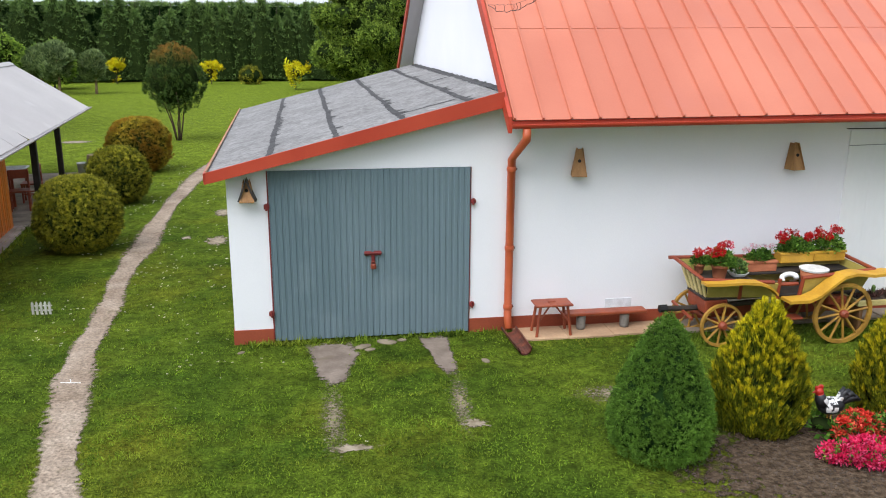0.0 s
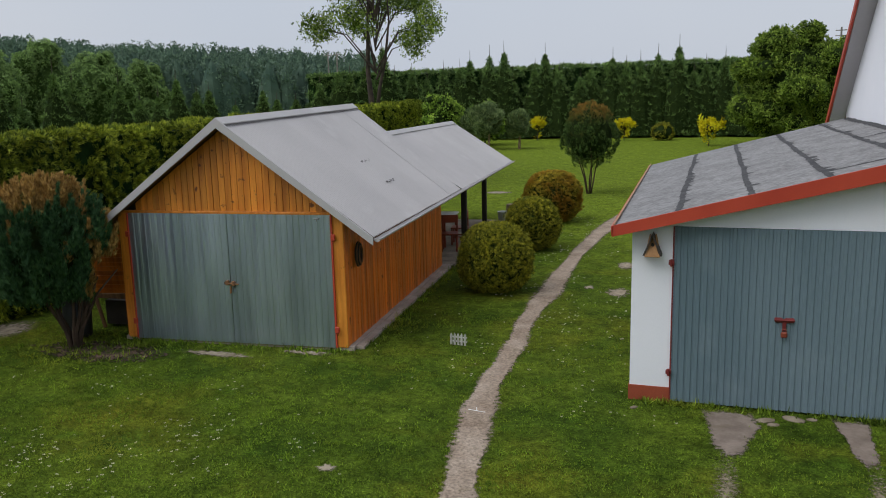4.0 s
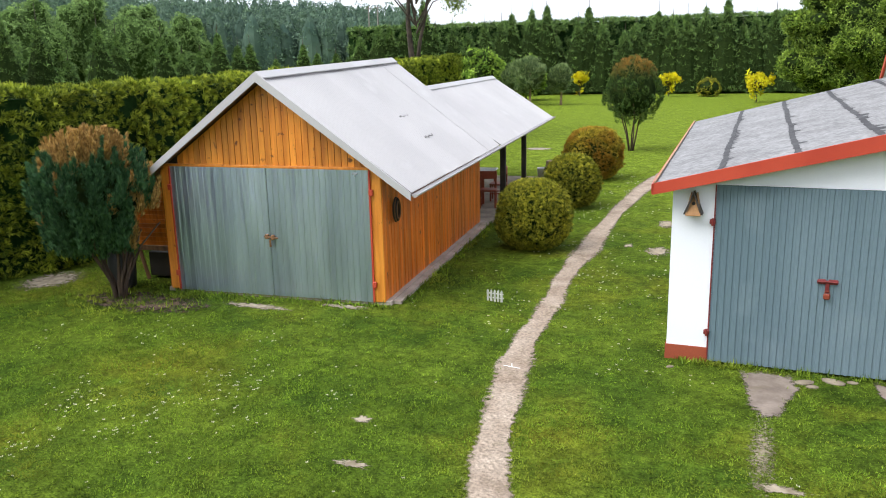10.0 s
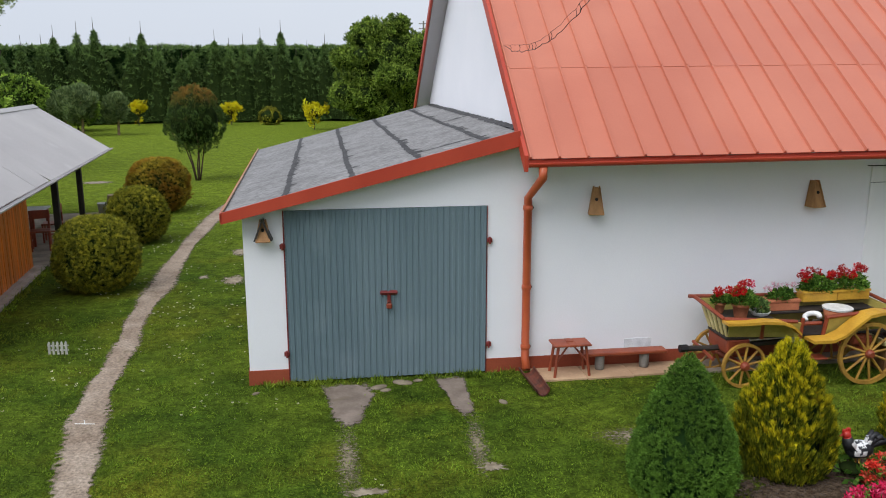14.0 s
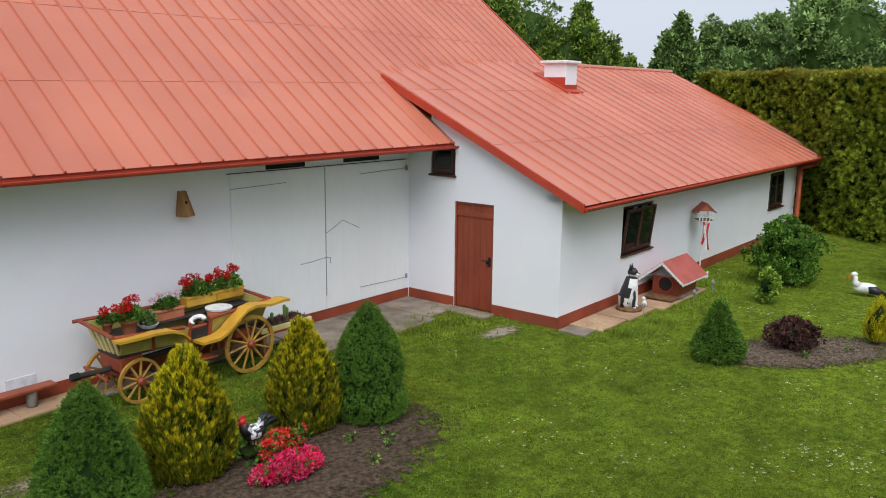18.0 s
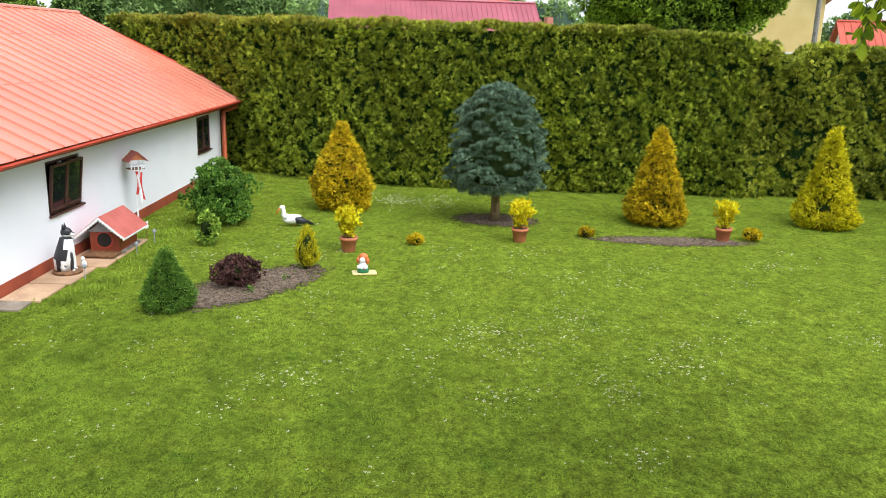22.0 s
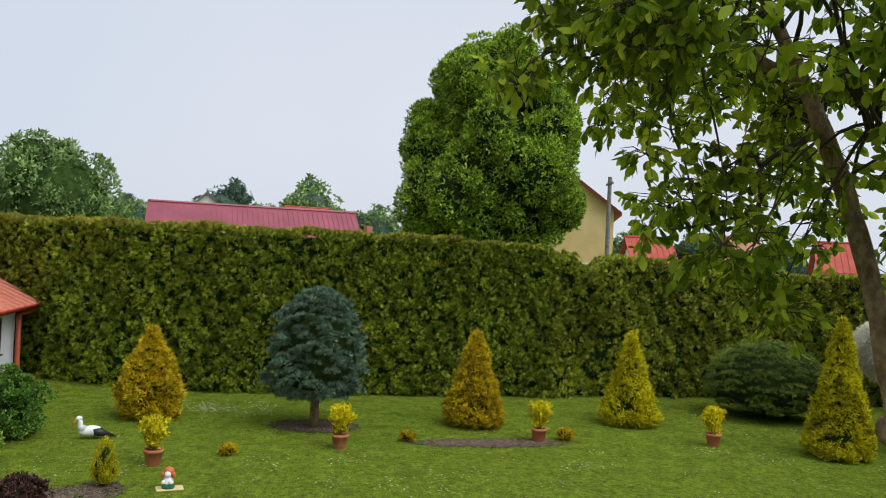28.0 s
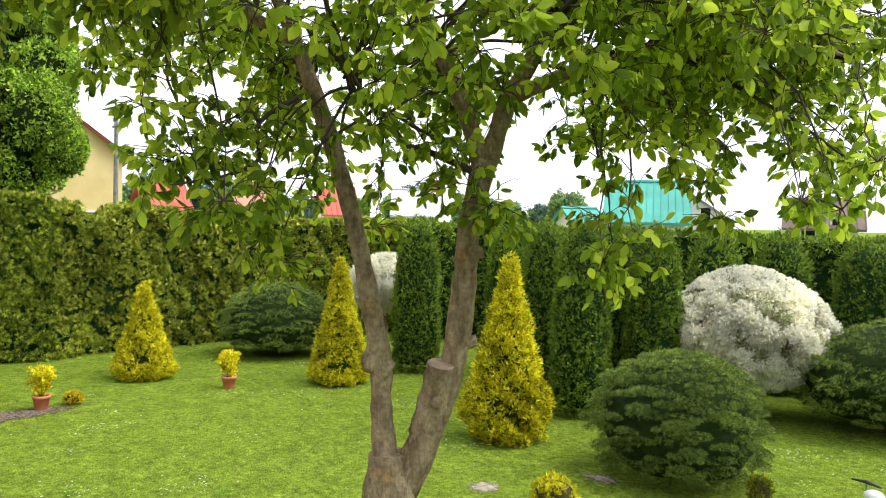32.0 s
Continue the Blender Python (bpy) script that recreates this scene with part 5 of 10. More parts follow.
for e in (E_R, E_L):
    g.prism([(SX, SZ + 0.03), e, (e[0], e[1] - 0.12), (SX, SZ - 0.12)], -0.26, -0.222, "y")
part("barge_board", g, M_CORRUGATED, shed_house, "grey sheet-metal barge strip")
part("ridge_cap", Geo().prism([(SX - 0.13, SZ - 0.055), (SX, SZ + 0.04), (SX + 0.13, SZ - 0.055), (SX + 0.13, SZ - 0.07), (SX, SZ + 0.026), (SX - 0.13, SZ - 0.07)], -0.24, 6.04, "y", Matrix(((1, 0, 0, 0), (0, 1, 0, 0), (0, RISE, 1, 0.22 * RISE), (0, 0, 0, 1)))), M_CORRUGATED, shed_house)
g = Geo()
for e in (E_R, E_L):
    a = 1 if e[0] > 0 else -1
    g.prism([(SX, SZ - 0.04), (e[0], e[1] - 0.03), (e[0], e[1] - 0.06), (SX, SZ - 0.07)], -0.2, 6.1, "y")
part("roof_boarding", g, M_OLDWOOD, shed_house)
part("gutter", gutter((E_R[0] + 0.05, -0.2, E_R[1] - 0.03), (E_R[0] + 0.05, 13.7, E_R[1] + 0.02), 0.05), M_CORRUGATED, shed_house, "grey gutter")
for s in (-3.98, -0.2):
    part("corner_post", Geo().cbox(s, s + 0.2, -0.02, 0.05, 0.05, 2.2, 0.008), M_PINE, shed_house)
part("lintel", Geo().cbox(-3.98, 0.0, -0.024, 0.05, 2.2, 2.24, 0.006), M_PINE, shed_house)

sd = thing("shed_door", SHED, "galvanised ribbed metal double door of the shed, closed", "door")
for x0, x1 in ((-3.78, -1.99), (-1.98, -0.2)):
    part("door_leaf", ribbed(x0, x1, 0.05, 2.2, 0.105, 0.008, -0.03, 1.0), M_GALV, sd, "galvanised steel sheet")
part("door_frame", Geo().box(-0.2, -0.175, -0.05, -0.02, 0.05, 2.2).box(-3.805, -3.78, -0.05, -0.02, 0.05, 2.2), M_REDTRIM, sd, "red-oxide edge iron")
for z in (0.35, 1.85):
    part("hinge", Geo().cbox(-0.2, -0.13, -0.07, -0.03, z - 0.05, z + 0.05, 0.008), M_REDTRIM, sd)
    part("hinge", Geo().cbox(-3.84, -3.77, -0.07, -0.03, z - 0.05, z + 0.05, 0.008), M_REDTRIM, sd)
part("bolt", Geo().tube([(-2.08, -0.07, 1.07), (-1.83, -0.07, 1.05)], 0.014, 8).cbox(-2.06, -2.0, -0.085, -0.04, 1.03, 1.11, 0.008).cbox(-1.95, -1.89, -0.085, -0.04, 1.02, 1.1, 0.008).tube([(-1.97, -0.075, 1.02), (-1.97, -0.075, 0.9)], 0.018, 8), M_OLDWOOD, sd, "rusty bolt and padlock")
part("top_latch", Geo().cbox(-0.47, -0.38, -0.055, -0.03, 2.13, 2.16, 0.005).cbox(-0.43, -0.415, -0.055, -0.035, 2.10, 2.13, 0.003), M_GREYPAINT, sd)

porch = thing("porch", SHED, "open porch behind the shed with dark posts and a grey roof", "porch")
PR = (-1.38, 3.16)
sheets(porch, (E_R[0], E_R[1] - 0.01), PR, 6.17, 13.75, 1.08, 1)
sheets(porch, (-3.4, 1.95), PR, 6.15, 13.75, 1.09, 1)
part("ridge_cap", Geo().prism([(PR[0] - 0.13, PR[1] - 0.05), (PR[0], PR[1] + 0.035), (PR[0] + 0.13, PR[1] - 0.05), (PR[0] + 0.13, PR[1] - 0.065), (PR[0], PR[1] + 0.02), (PR[0] - 0.13, PR[1] - 0.065)], 6.1, 13.78, "y"), M_CORRUGATED, porch)
for s, n in ((0.03, 8.84), (-0.25, 13.2), (-3.1, 8.84), (-3.1, 13.2)):
    part("post", Geo().cbox(s - 0.07, s + 0.07, n - 0.07, n + 0.07, 0.04, 2.15, 0.01), M_DARKWOOD, porch)
part("beam", Geo().cbox(-0.27, -0.13, 6.42, 13.6, 2.1, 2.24, 0.01).cbox(-3.17, -3.03, 6.42, 13.6, 2.0, 2.14, 0.01).cbox(-3.1, -0.2, 13.13, 13.27, 2.1, 2.22, 0.01).cbox(-3.1, -0.2, 8.77, 8.91, 2.1, 2.22, 0.01), M_DARKWOOD, porch)
part("floor", Geo().box(-3.6, 0.25, 6.6, 13.6, 0, 0.045), M_CONCRETE, porch, "grey concrete slab")

# ---------------------------------------------------------------- garden plants
def ballprof(r, h, base=0.03, k=11):
    return [(base + (h - base) * (1 - math.cos(math.pi * i / (k - 1))) / 2, max(0.02, r * math.sin(math.pi * (0.06 + 0.94 * i / (k - 1))) ** 0.75)) for i in range(k)]


def coneprof(r, h, belly=0.22, base=0.02):
    return [(base, r * 0.72), (base + h * 0.08, r * 0.92), (h * belly, r), (h * 0.42, r * 0.76), (h * 0.62, r * 0.5), (h * 0.80, r * 0.29), (h * 0.93, r * 0.13), (h, 0.02)]


shrub("dwarf_spruce", (2.16, 7.32), "dense green clipped dwarf spruce cone on bare soil", "bush", [(0.02, .44), (.15, .50), (.4, .51), (.7, .43), (1.0, .31), (1.2, .20), (1.34, .10), (1.42, .02)], 25000, 0.030, BRUSH, F_DWARF, 101, 0.05, 0.4, depth=0.10, shrink=0.88, core=M_GREENCORE, pads=(420, 0.066, 0.8))


def plumed(at, label, r, h, plumes, seed):
    """An upright thuja: many narrow vertical plumes, each a stack of rising strands."""
    prof = [(0.02, r * .72), (h * .12, r * .94), (h * .30, r), (h * .48, r * .86), (h * .65, r * .62), (h * .79, r * .38), (h * .91, r * .17), (h, .03)]
    ob = thing("golden_thuja", (*at, 0), label, "bush", "golden bushes by the barn")
    rng = np.random.default_rng(seed)
    part("stem", Geo().tube([(0, 0, -0.05), (0.01, 0, 0.35)], [0.04, 0.028], 8), M_DARKBARK, ob)
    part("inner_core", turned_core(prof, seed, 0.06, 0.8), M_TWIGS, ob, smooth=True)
    zs, rs = np.array([p[0] for p in prof]), np.array([p[1] for p in prof])
    z = h * (1 - (1 - rng.uniform(0, 1, plumes)) ** 0.72) * 0.97
    a = rng.uniform(0, 6.2832, plumes)
    push = rng.uniform(0.82, 1.08, plumes)
    tall = rng.uniform(0.10, 0.22, plumes)
    each = 46
    i = np.repeat(np.arange(plumes), each)
    q = rng.uniform(0, 1, plumes * each)
    zz = z[i] + (q - 0.6) * tall[i]
    rad = np.interp(z[i], zs, rs) * push[i] - 0.02 + 0.05 * q + rng.normal(0, 0.008, len(q))
    aa = a[i] + rng.normal(0, 0.016, len(q)) * (1.25 - q) / np.maximum(rad, 0.05)
    pos = np.stack([rad * np.cos(aa), rad * np.sin(aa), np.maximum(zz, 0.01)], 1)
    way = np.stack([0.28 * np.cos(aa), 0.28 * np.sin(aa), np.ones(len(q))], 1)
    tips = q > (1.0 - 0.42 * z / h + 0.3 * rng.uniform(-1, 1, plumes))[i]
    part("foliage", scattered("foliage", THREAD, pos[~tips], way[~tips], 0.085, F_GOLDGREEN, seed + 1, 0.12), None, ob)
    part("golden_growth", scattered("golden_growth", THREAD, pos[tips], way[tips], 0.075, F_GOLDTIPS, seed + 2, 0.16), None, ob, "bright golden-yellow shoot tips")


plumed((3.32, 7.82), "green-gold upright thuja bush beside the wagon", 0.45, 1.37, 820, 102)
plumed((4.9, 8.08), "green-gold upright thuja bush beside the dwarf spruce", 0.40, 1.34, 740, 103)

shrub("dwarf_spruce", (5.7, 7.84), "round-topped green dwarf spruce with a waist on bare soil", "bush", [(0.02, .36), (.12, .45), (.3, .48), (.46, .42), (.52, .40), (.66, .45), (.9, .39), (1.12, .29), (1.3, .17), (1.42, .08), (1.48, .02)], 22000, 0.030, BRUSH, F_DWARF, 104, 0.05, 0.4, depth=0.10, shrink=0.88, core=M_GREENCORE, pads=(400, 0.066, 0.8))
shrub("dwarf_spruce", (11.15, 6.21), "small pointed dwarf spruce in the soil bed", "bush", coneprof(0.40, 0.95), 3400, 0.07, BRUSH, F_DWARF, 105, 0.12, 0.5, depth=0.16, shrink=0.8, core=M_GREENCORE, pads=(110, 0.09, 0.7))
shrub("barberry", (12.64, 5.74), "low dark purple barberry bush in the soil bed", "bush", ballprof(0.45, 0.44), 2300, 0.06, LEAVES, F_PURPLE, 106, 0.35, 1.1, depth=0.55, shrink=0.55)
shrub("golden_thuja", (13.9, 4.92), "small yellow-green thuja at the end of the soil bed", "bush", [(0.02, .13), (.15, .19), (.35, .19), (.52, .13), (.64, .07), (.72, .02)], 1100, 0.11, STRAND, F_GOLDBRIGHT, 107, 0.12, 2.4, M_TWIGS, 0.2, depth=0.2, shrink=0.8)
shrub("rose_bush", (16.95, 8.0), "leafy green shrub by the annex wall", "bush", [(0.05, .4), (.25, .62), (.6, .74), (1.0, .68), (1.25, .42), (1.46, .12)], 5200, 0.075, LEAVES, F_ROSE, 108, 0.32, depth=0.5, shrink=0.6, core=M_GREENCORE)
shrub("rose_bush", (15.1, 7.45), "small light green shrub in the grass", "bush", ballprof(0.24, 0.62), 585, 0.09, LEAVES, F_LIGHTSHRUB, 109, 0.2, depth=0.5, shrink=0.5)

gold = "golden bushes before the hedge"
shrub("golden_cypress", (19.47, 5.93), "bronze-gold conifer with a leaning tip", "bush", [(0.05, .54), (.3, .68), (.7, .70), (1.0, .62), (1.35, .46), (1.6, .31), (1.85, .16), (2.05, .1), (2.15, .04)], 6000, 0.115, SPRAY, F_GOLD, 111, 0.18, 0.8, M_TWIGS, 0.35, depth=0.16, shrink=0.82, group=gold, pads=(200, 0.12, 0.85))
shrub("golden_cypress", (20.03, -1.78), "bright golden cone-shaped conifer", "bush", [(0.03, 0.67 * .86), (.25, 0.76), (.6, 0.67 * .95), (2.3 * .45, 0.67 * .68), (2.3 * .62, 0.67 * .5), (2.3 * .78, 0.67 * .33), (2.3 * .9, 0.67 * .2), (2.3 * .97, 0.67 * .1), (2.3, .03)], 6500, 0.115, SPRAY, F_GOLD, 112, 0.14, 1.0, M_TWIGS, 0.35, depth=0.16, shrink=0.82, group=gold, pads=(216, 0.12, 0.85))
shrub("golden_cypress", (20.78, -5.86), "golden cone-shaped conifer before the hedge", "bush", [(0.03, 0.65 * .86), (.25, 0.73), (.6, 0.65 * .95), (2.36 * .45, 0.65 * .68), (2.36 * .62, 0.65 * .5), (2.36 * .78, 0.65 * .33), (2.36 * .9, 0.65 * .2), (2.36 * .97, 0.65 * .1), (2.36, .03)], 6500, 0.115, SPRAY, F_GOLDBRIGHT, 113, 0.14, 1.0, M_TWIGS, 0.35, depth=0.16, shrink=0.82, group=gold, pads=(216, 0.12, 0.85))
shrub("golden_cypress", (17.9, -9.82), "tall yellow-green conifer in the lawn", "bush", [(0.03, 0.67 * .86), (.25, 0.76), (.6, 0.67 * .95), (3.05 * .45, 0.67 * .68), (3.05 * .62, 0.67 * .5), (3.05 * .78, 0.67 * .33), (3.05 * .9, 0.67 * .2), (3.05 * .97, 0.67 * .1), (3.05, .03)], 8000, 0.115, SPRAY, F_GOLDBRIGHT, 114, 0.14, 1.0, M_TWIGS, 0.35, depth=0.16, shrink=0.82, group=gold, pads=(266, 0.12, 0.85))
shrub("golden_cypress", (11.76, -10.06), "tall bright yellow conifer beside the walnut", "bush", [(0.03, .66), (.3, .76), (.7, .76), (1.3, .62), (2.0, .43), (2.6, .26), (3.0, .15), (3.3, .07), (3.5, .02)], 10000, 0.115, SPRAY, F_GOLDBRIGHT, 115, 0.14, 1.1, M_TWIGS, 0.35, depth=0.16, shrink=0.82, group=gold, pads=(333, 0.12, 0.85))
for i, (x, y, r0) in enumerate([(16.27, 3.38, .15), (17.97, -.15, .15), (18.65, -3.79, .19)]):
    shrub("small_thuja", (x, y), "tiny round yellow thuja in the lawn", "bush", ballprof(r0, r0 * 1.25), 546, 0.07, PLUME, F_GOLD, 120 + i, 0.08, 1.0, M_TWIGS, 0.3, group="tiny yellow thujas")
shrub("small_thuja", (8.3, -8.0), "small yellow thuja near the walnut", "bush", ballprof(0.34, 0.5), 1170, 0.07, PLUME, F_GOLDBRIGHT, 124, 0.08, 1.0, M_TWIGSBROWN, 0.4)
shrub("small_thuja", (6.75, -10.6), "small yellow-green thuja beside the mountain pine", "bush", ballprof(0.16, 0.5), 650, 0.08, PLUME, F_GOLDGREEN, 125, 0.08, 1.0, M_TWIGSBROWN, 0.4)

blue = thing("blue_spruce", (19.15, 2.03, 0), "round-clipped blue spruce on a short trunk", "tree")
part("trunk", Geo().tube([(0, 0, -0.05), (0.02, 0, 0.5), (0, 0, 1.3)], [0.13, 0.1, 0.09], 10), M_BARK, blue, smooth=True)
prof = [(0.62, .6), (.72, .98), (1.0, 1.16), (1.6, 1.16), (2.15, 1.06), (2.6, 0.88), (2.95, .64), (3.18, .36), (3.3, .08)]
part("inner_core", turned_core(prof, 131, 0.07, 0.78), M_TWIGS, blue, smooth=True)
pos, way = cushioned(prof, 210, 0.19, 88, 131, 0.38, 0.3, 0.08, 0.22)
part("foliage", scattered("foliage", BRUSH, pos, way, 0.08, F_BLUE, 132, 0.3), None, blue)

shrub("mountain_pine", (22.5, -10.25), "wide dome of clipped dark green mountain pine", "bush", [(0.1, 1.2), (.4, 1.6), (.9, 1.74), (1.4, 1.6), (1.8, 1.25), (2.1, .75), (2.3, .1)], 18000, 0.07, NEEDLES, F_MUGO, 141, 0.04, 0.6, depth=0.12, shrink=0.84, pads=(150, 0.32, 0.3), group="mountain pines")
shrub("mountain_pine", (8.47, -10.95), "large dense dome of mountain pine in the lawn", "bush", [(0.04, 1.16), (.3, 1.36), (.8, 1.45), (1.25, 1.42), (1.65, 1.18), (1.95, .76), (2.1, .3), (2.15, .06)], 39000, 0.05, NEEDLES, F_MUGO, 142, 0.05, 0.5, depth=0.14, shrink=0.82, pads=(180, 0.26, 0.27), group="mountain pines")
shrub("mountain_pine", (8.05, -17.1), "dense dome of mountain pine behind the willow", "bush", [(0.15, 1.3), (.5, 1.75), (1.1, 1.95), (1.6, 1.75), (2.0, 1.2), (2.3, .3), (2.35, .06)], 17000, 0.07, NEEDLES, F_MUGO, 143, 0.06, 0.6, depth=0.14, shrink=0.84, pads=(150, 0.36, 0.3), group="mountain pines")
for i, (x, y, r0, z0, z1, cnt) in enumerate([(10.5, -15.85, 1.68, 0.75, 3.1, 12000), (20.72, -12.95, 1.08, 1.45, 2.95, 5400)]):
    wl_ = thing("dappled_willow", (x, y, 0), "round white-leaved dappled willow grafted on a stem", "tree", "dappled willows")
    part("trunk", Geo().tube([(0, 0, -0.05), (0.03, 0, 0.6), (0, 0.02, z0 + 0.4)], [0.07, 0.06, 0.06], 8), M_BARK, wl_, smooth=True)
    prof = [(z0 + (z1 - z0) * q, r0 * k) for q, k in ((0, .35), (.1, .72), (.3, .97), (.5, 1.0), (.7, .88), (.86, .6), (.96, .3), (1, .05))]
    part("inner_core", turned_core(prof, 150 + i, 0.08, 0.72), M_PALETWIGS, wl_, smooth=True)
    pos, way = cushioned(prof, 400, 0.12, cnt // 900 * 4, 150 + i, 0.9, 0.45, 0.08, 0.2)
    part("foliage", scattered("foliage", BLOOM, pos * np.array([0.95, 0.95, 1]), way, 0.17, F_WILLOWGREEN, 155 + i, 0.4), None, wl_, "greenish inner leaves")
    pos, way = cushioned(prof, 520, 0.07, cnt // 900 * 11, 160 + i, 0.9, 0.5, 0.08, 0.14)
    part("pale_growth", scattered("pale_growth", BLOOM, pos, way, 0.18, F_WILLOW, 157 + i, 0.26), None, wl_, "white and pale pink young leaves")

ball = "clipped balls along the path"
shrub("thuja_ball", (-6.87, 14.85), "clipped round yellow-green thuja ball by the path", "bush", ballprof(0.76, 1.42), 17400, 0.062, FINESPRAY, F_BALL, 161, 0.03, 0.5, depth=0.06, shrink=0.9, pads=(300, 0.11, 0.6), group=ball)
shrub("thuja_ball", (-7.86, 19.35), "clipped round yellow-green thuja ball behind the shed", "bush", ballprof(0.70, 1.36), 12000, 0.068, FINESPRAY, F_BALL, 162, 0.03, 0.5, depth=0.06, shrink=0.9, pads=(240, 0.11, 0.6), group=ball)
shrub("thuja_ball", (-9.04, 23.95), "bronzed orange-green thuja ball by the path", "bush", ballprof(0.92, 1.6), 13000, 0.075, FINESPRAY, F_BALLORANGE, 163, 0.06, 0.5, depth=0.06, shrink=0.9, pads=(260, 0.13, 0.6), group=ball)


def stemmed(name, at, label, prof, count, size, material, seed, stems, crown_base, group="", shift=(0, 0), lift=0.9):
    """A many-stemmed juniper clipped to a ball on bare legs."""
    ob = thing(name, (*at, 0), label, "tree", group)
    r = random.Random(seed)
    for i in range(stems):
        a = 2 * math.pi * i / stems + r.uniform(-0.3, 0.3)
        k = r.uniform(0.5, 0.9) * prof[2][1]
        part("stem", Geo().tube([(0.07 * math.cos(a), 0.07 * math.sin(a), -0.04), (0.2 * math.cos(a), 0.2 * math.sin(a), crown_base * 0.5), (0.5 * k * math.cos(a + 0.2), 0.5 * k * math.sin(a + 0.2), crown_base * 1.05), (k * math.cos(a), k * math.sin(a), crown_base * 1.5)], [0.034, 0.027, 0.02, 0.012], 7), M_REDBARK, ob, smooth=True)
    core = part("inner_core", turned_core(prof, seed, 0.05, 0.82), M_TWIGS, ob, smooth=True)
    core.location = (*shift, 0)
    pos, way = cushioned(prof, count // 52, 0.125, 130, seed, 1.7, lift, 0.08, 0.2)
    pos[:, :2] = pos[:, :2] * 1.06 + np.array(shift)
    part("foliage", scattered("foliage", FEATHER, pos, way, size * 0.40, material, seed + 1, 0.16), None, ob)
    return ob


def plume_points(prof, plumes, each, tall, wide, seed, push=(0.84, 1.05), out=0.3):
    """Upright pointed plumes over a body of revolution: places, ways, height in the plume, and each place's plume centre."""
    rng = np.random.default_rng(seed)
    c, n = spread(prof, plumes, seed, 0.06, 0.0)
    c[:, :2] *= rng.uniform(*push, plumes)[:, None]
    i = np.repeat(np.arange(plumes), each)
    q = rng.uniform(0, 1, len(i)) ** 0.8
    a = rng.uniform(0, 6.2832, len(i))
    rad = wide * rng.uniform(0.7, 1.3, plumes)[i] * (1.05 - q) * np.sqrt(rng.uniform(0.1, 1, len(i)))
    t = tall * rng.uniform(0.7, 1.35, plumes)[i]
    lean = out * n[i] * np.array([1, 1, 0])
    pos = c[i] + np.stack([rad * np.cos(a), rad * np.sin(a), (q - 0.6) * t], 1) + lean * ((q - 0.5) * t)[:, None]
    way = np.stack([0.35 * np.cos(a) * (1 - q), 0.35 * np.sin(a) * (1 - q), np.ones(len(i))], 1) + lean
    return pos, way, q, c[i], i


juniper = thing("juniper", (-11.62, 8.46, 0), "round-clipped juniper on bare stems with a browned top", "tree")
r = random.Random(171)
for i in range(13):
    a = 2 * math.pi * i / 13 + r.uniform(-0.3, 0.3)
    k = r.uniform(0.35, 0.8)
    part("stem", Geo().tube([(0.06 * math.cos(a), 0.06 * math.sin(a), -0.04), (0.12 * math.cos(a), 0.12 * math.sin(a), 0.3), (0.55 * k * math.cos(a + 0.2), 0.55 * k * math.sin(a + 0.2), 0.85), (k * math.cos(a), k * math.sin(a), 1.25)], [0.036, 0.03, 0.02, 0.011], 7), M_REDBARK, juniper, smooth=True)
prof = [(1.0, .40), (1.08, .66), (1.28, .84), (1.6, .92), (2.0, .90), (2.3, .78), (2.55, .56), (2.68, .32), (2.74, .08)]
part("inner_core", turned_core(prof, 171, 0.05, 0.74), M_TWIGS, juniper, smooth=True).location = (-0.13, -0.18, 0)
pos, way, q, c, i = plume_points(prof, 540, 92, 0.36, 0.088, 171)
rng = np.random.default_rng(173)
# the side towards the shed is thin and brown inside
side = (c[:, 0] * 0.6 + c[:, 1] * 0.8) / 0.9
thin = rng.uniform(0, 1, 540)[i]
brown = (c[:, 2] + 0.08 * rng.normal(0, 1, 540)[i] > 2.42) & (q > 0.1) | (side > 0.55) & (thin < 0.4) & (c[:, 2] < 2.2) | (thin > 0.98)
gone = (side > 0.62) & (c[:, 2] < 1.55 + 0.3 * thin)
pos[:, :2] += np.array([-0.13, -0.18])
for label, name, pick, leaf in (("", "foliage", ~brown & ~gone, F_JUNIPER), ("orange-brown dried tips", "browned_growth", brown & ~gone, F_JUNIPERBROWN)):
    part(name, scattered(name, FEATHER, pos[pick], way[pick], 0.095, leaf, 174, 0.16), None, juniper, label)
stemmed("juniper", (-10.2, 31.18), "round-clipped juniper standard with a browned orange top", [(1.15, .3), (1.4, .72), (1.9, 1.02), (2.4, 1.06), (2.9, .88), (3.28, .56), (3.48, .25), (3.56, .05)], 4000, 0.26, F_JUNIPERFAR, 172, 5, 1.25, lift=1.2)

# ---------------------------------------------------------------- hedges


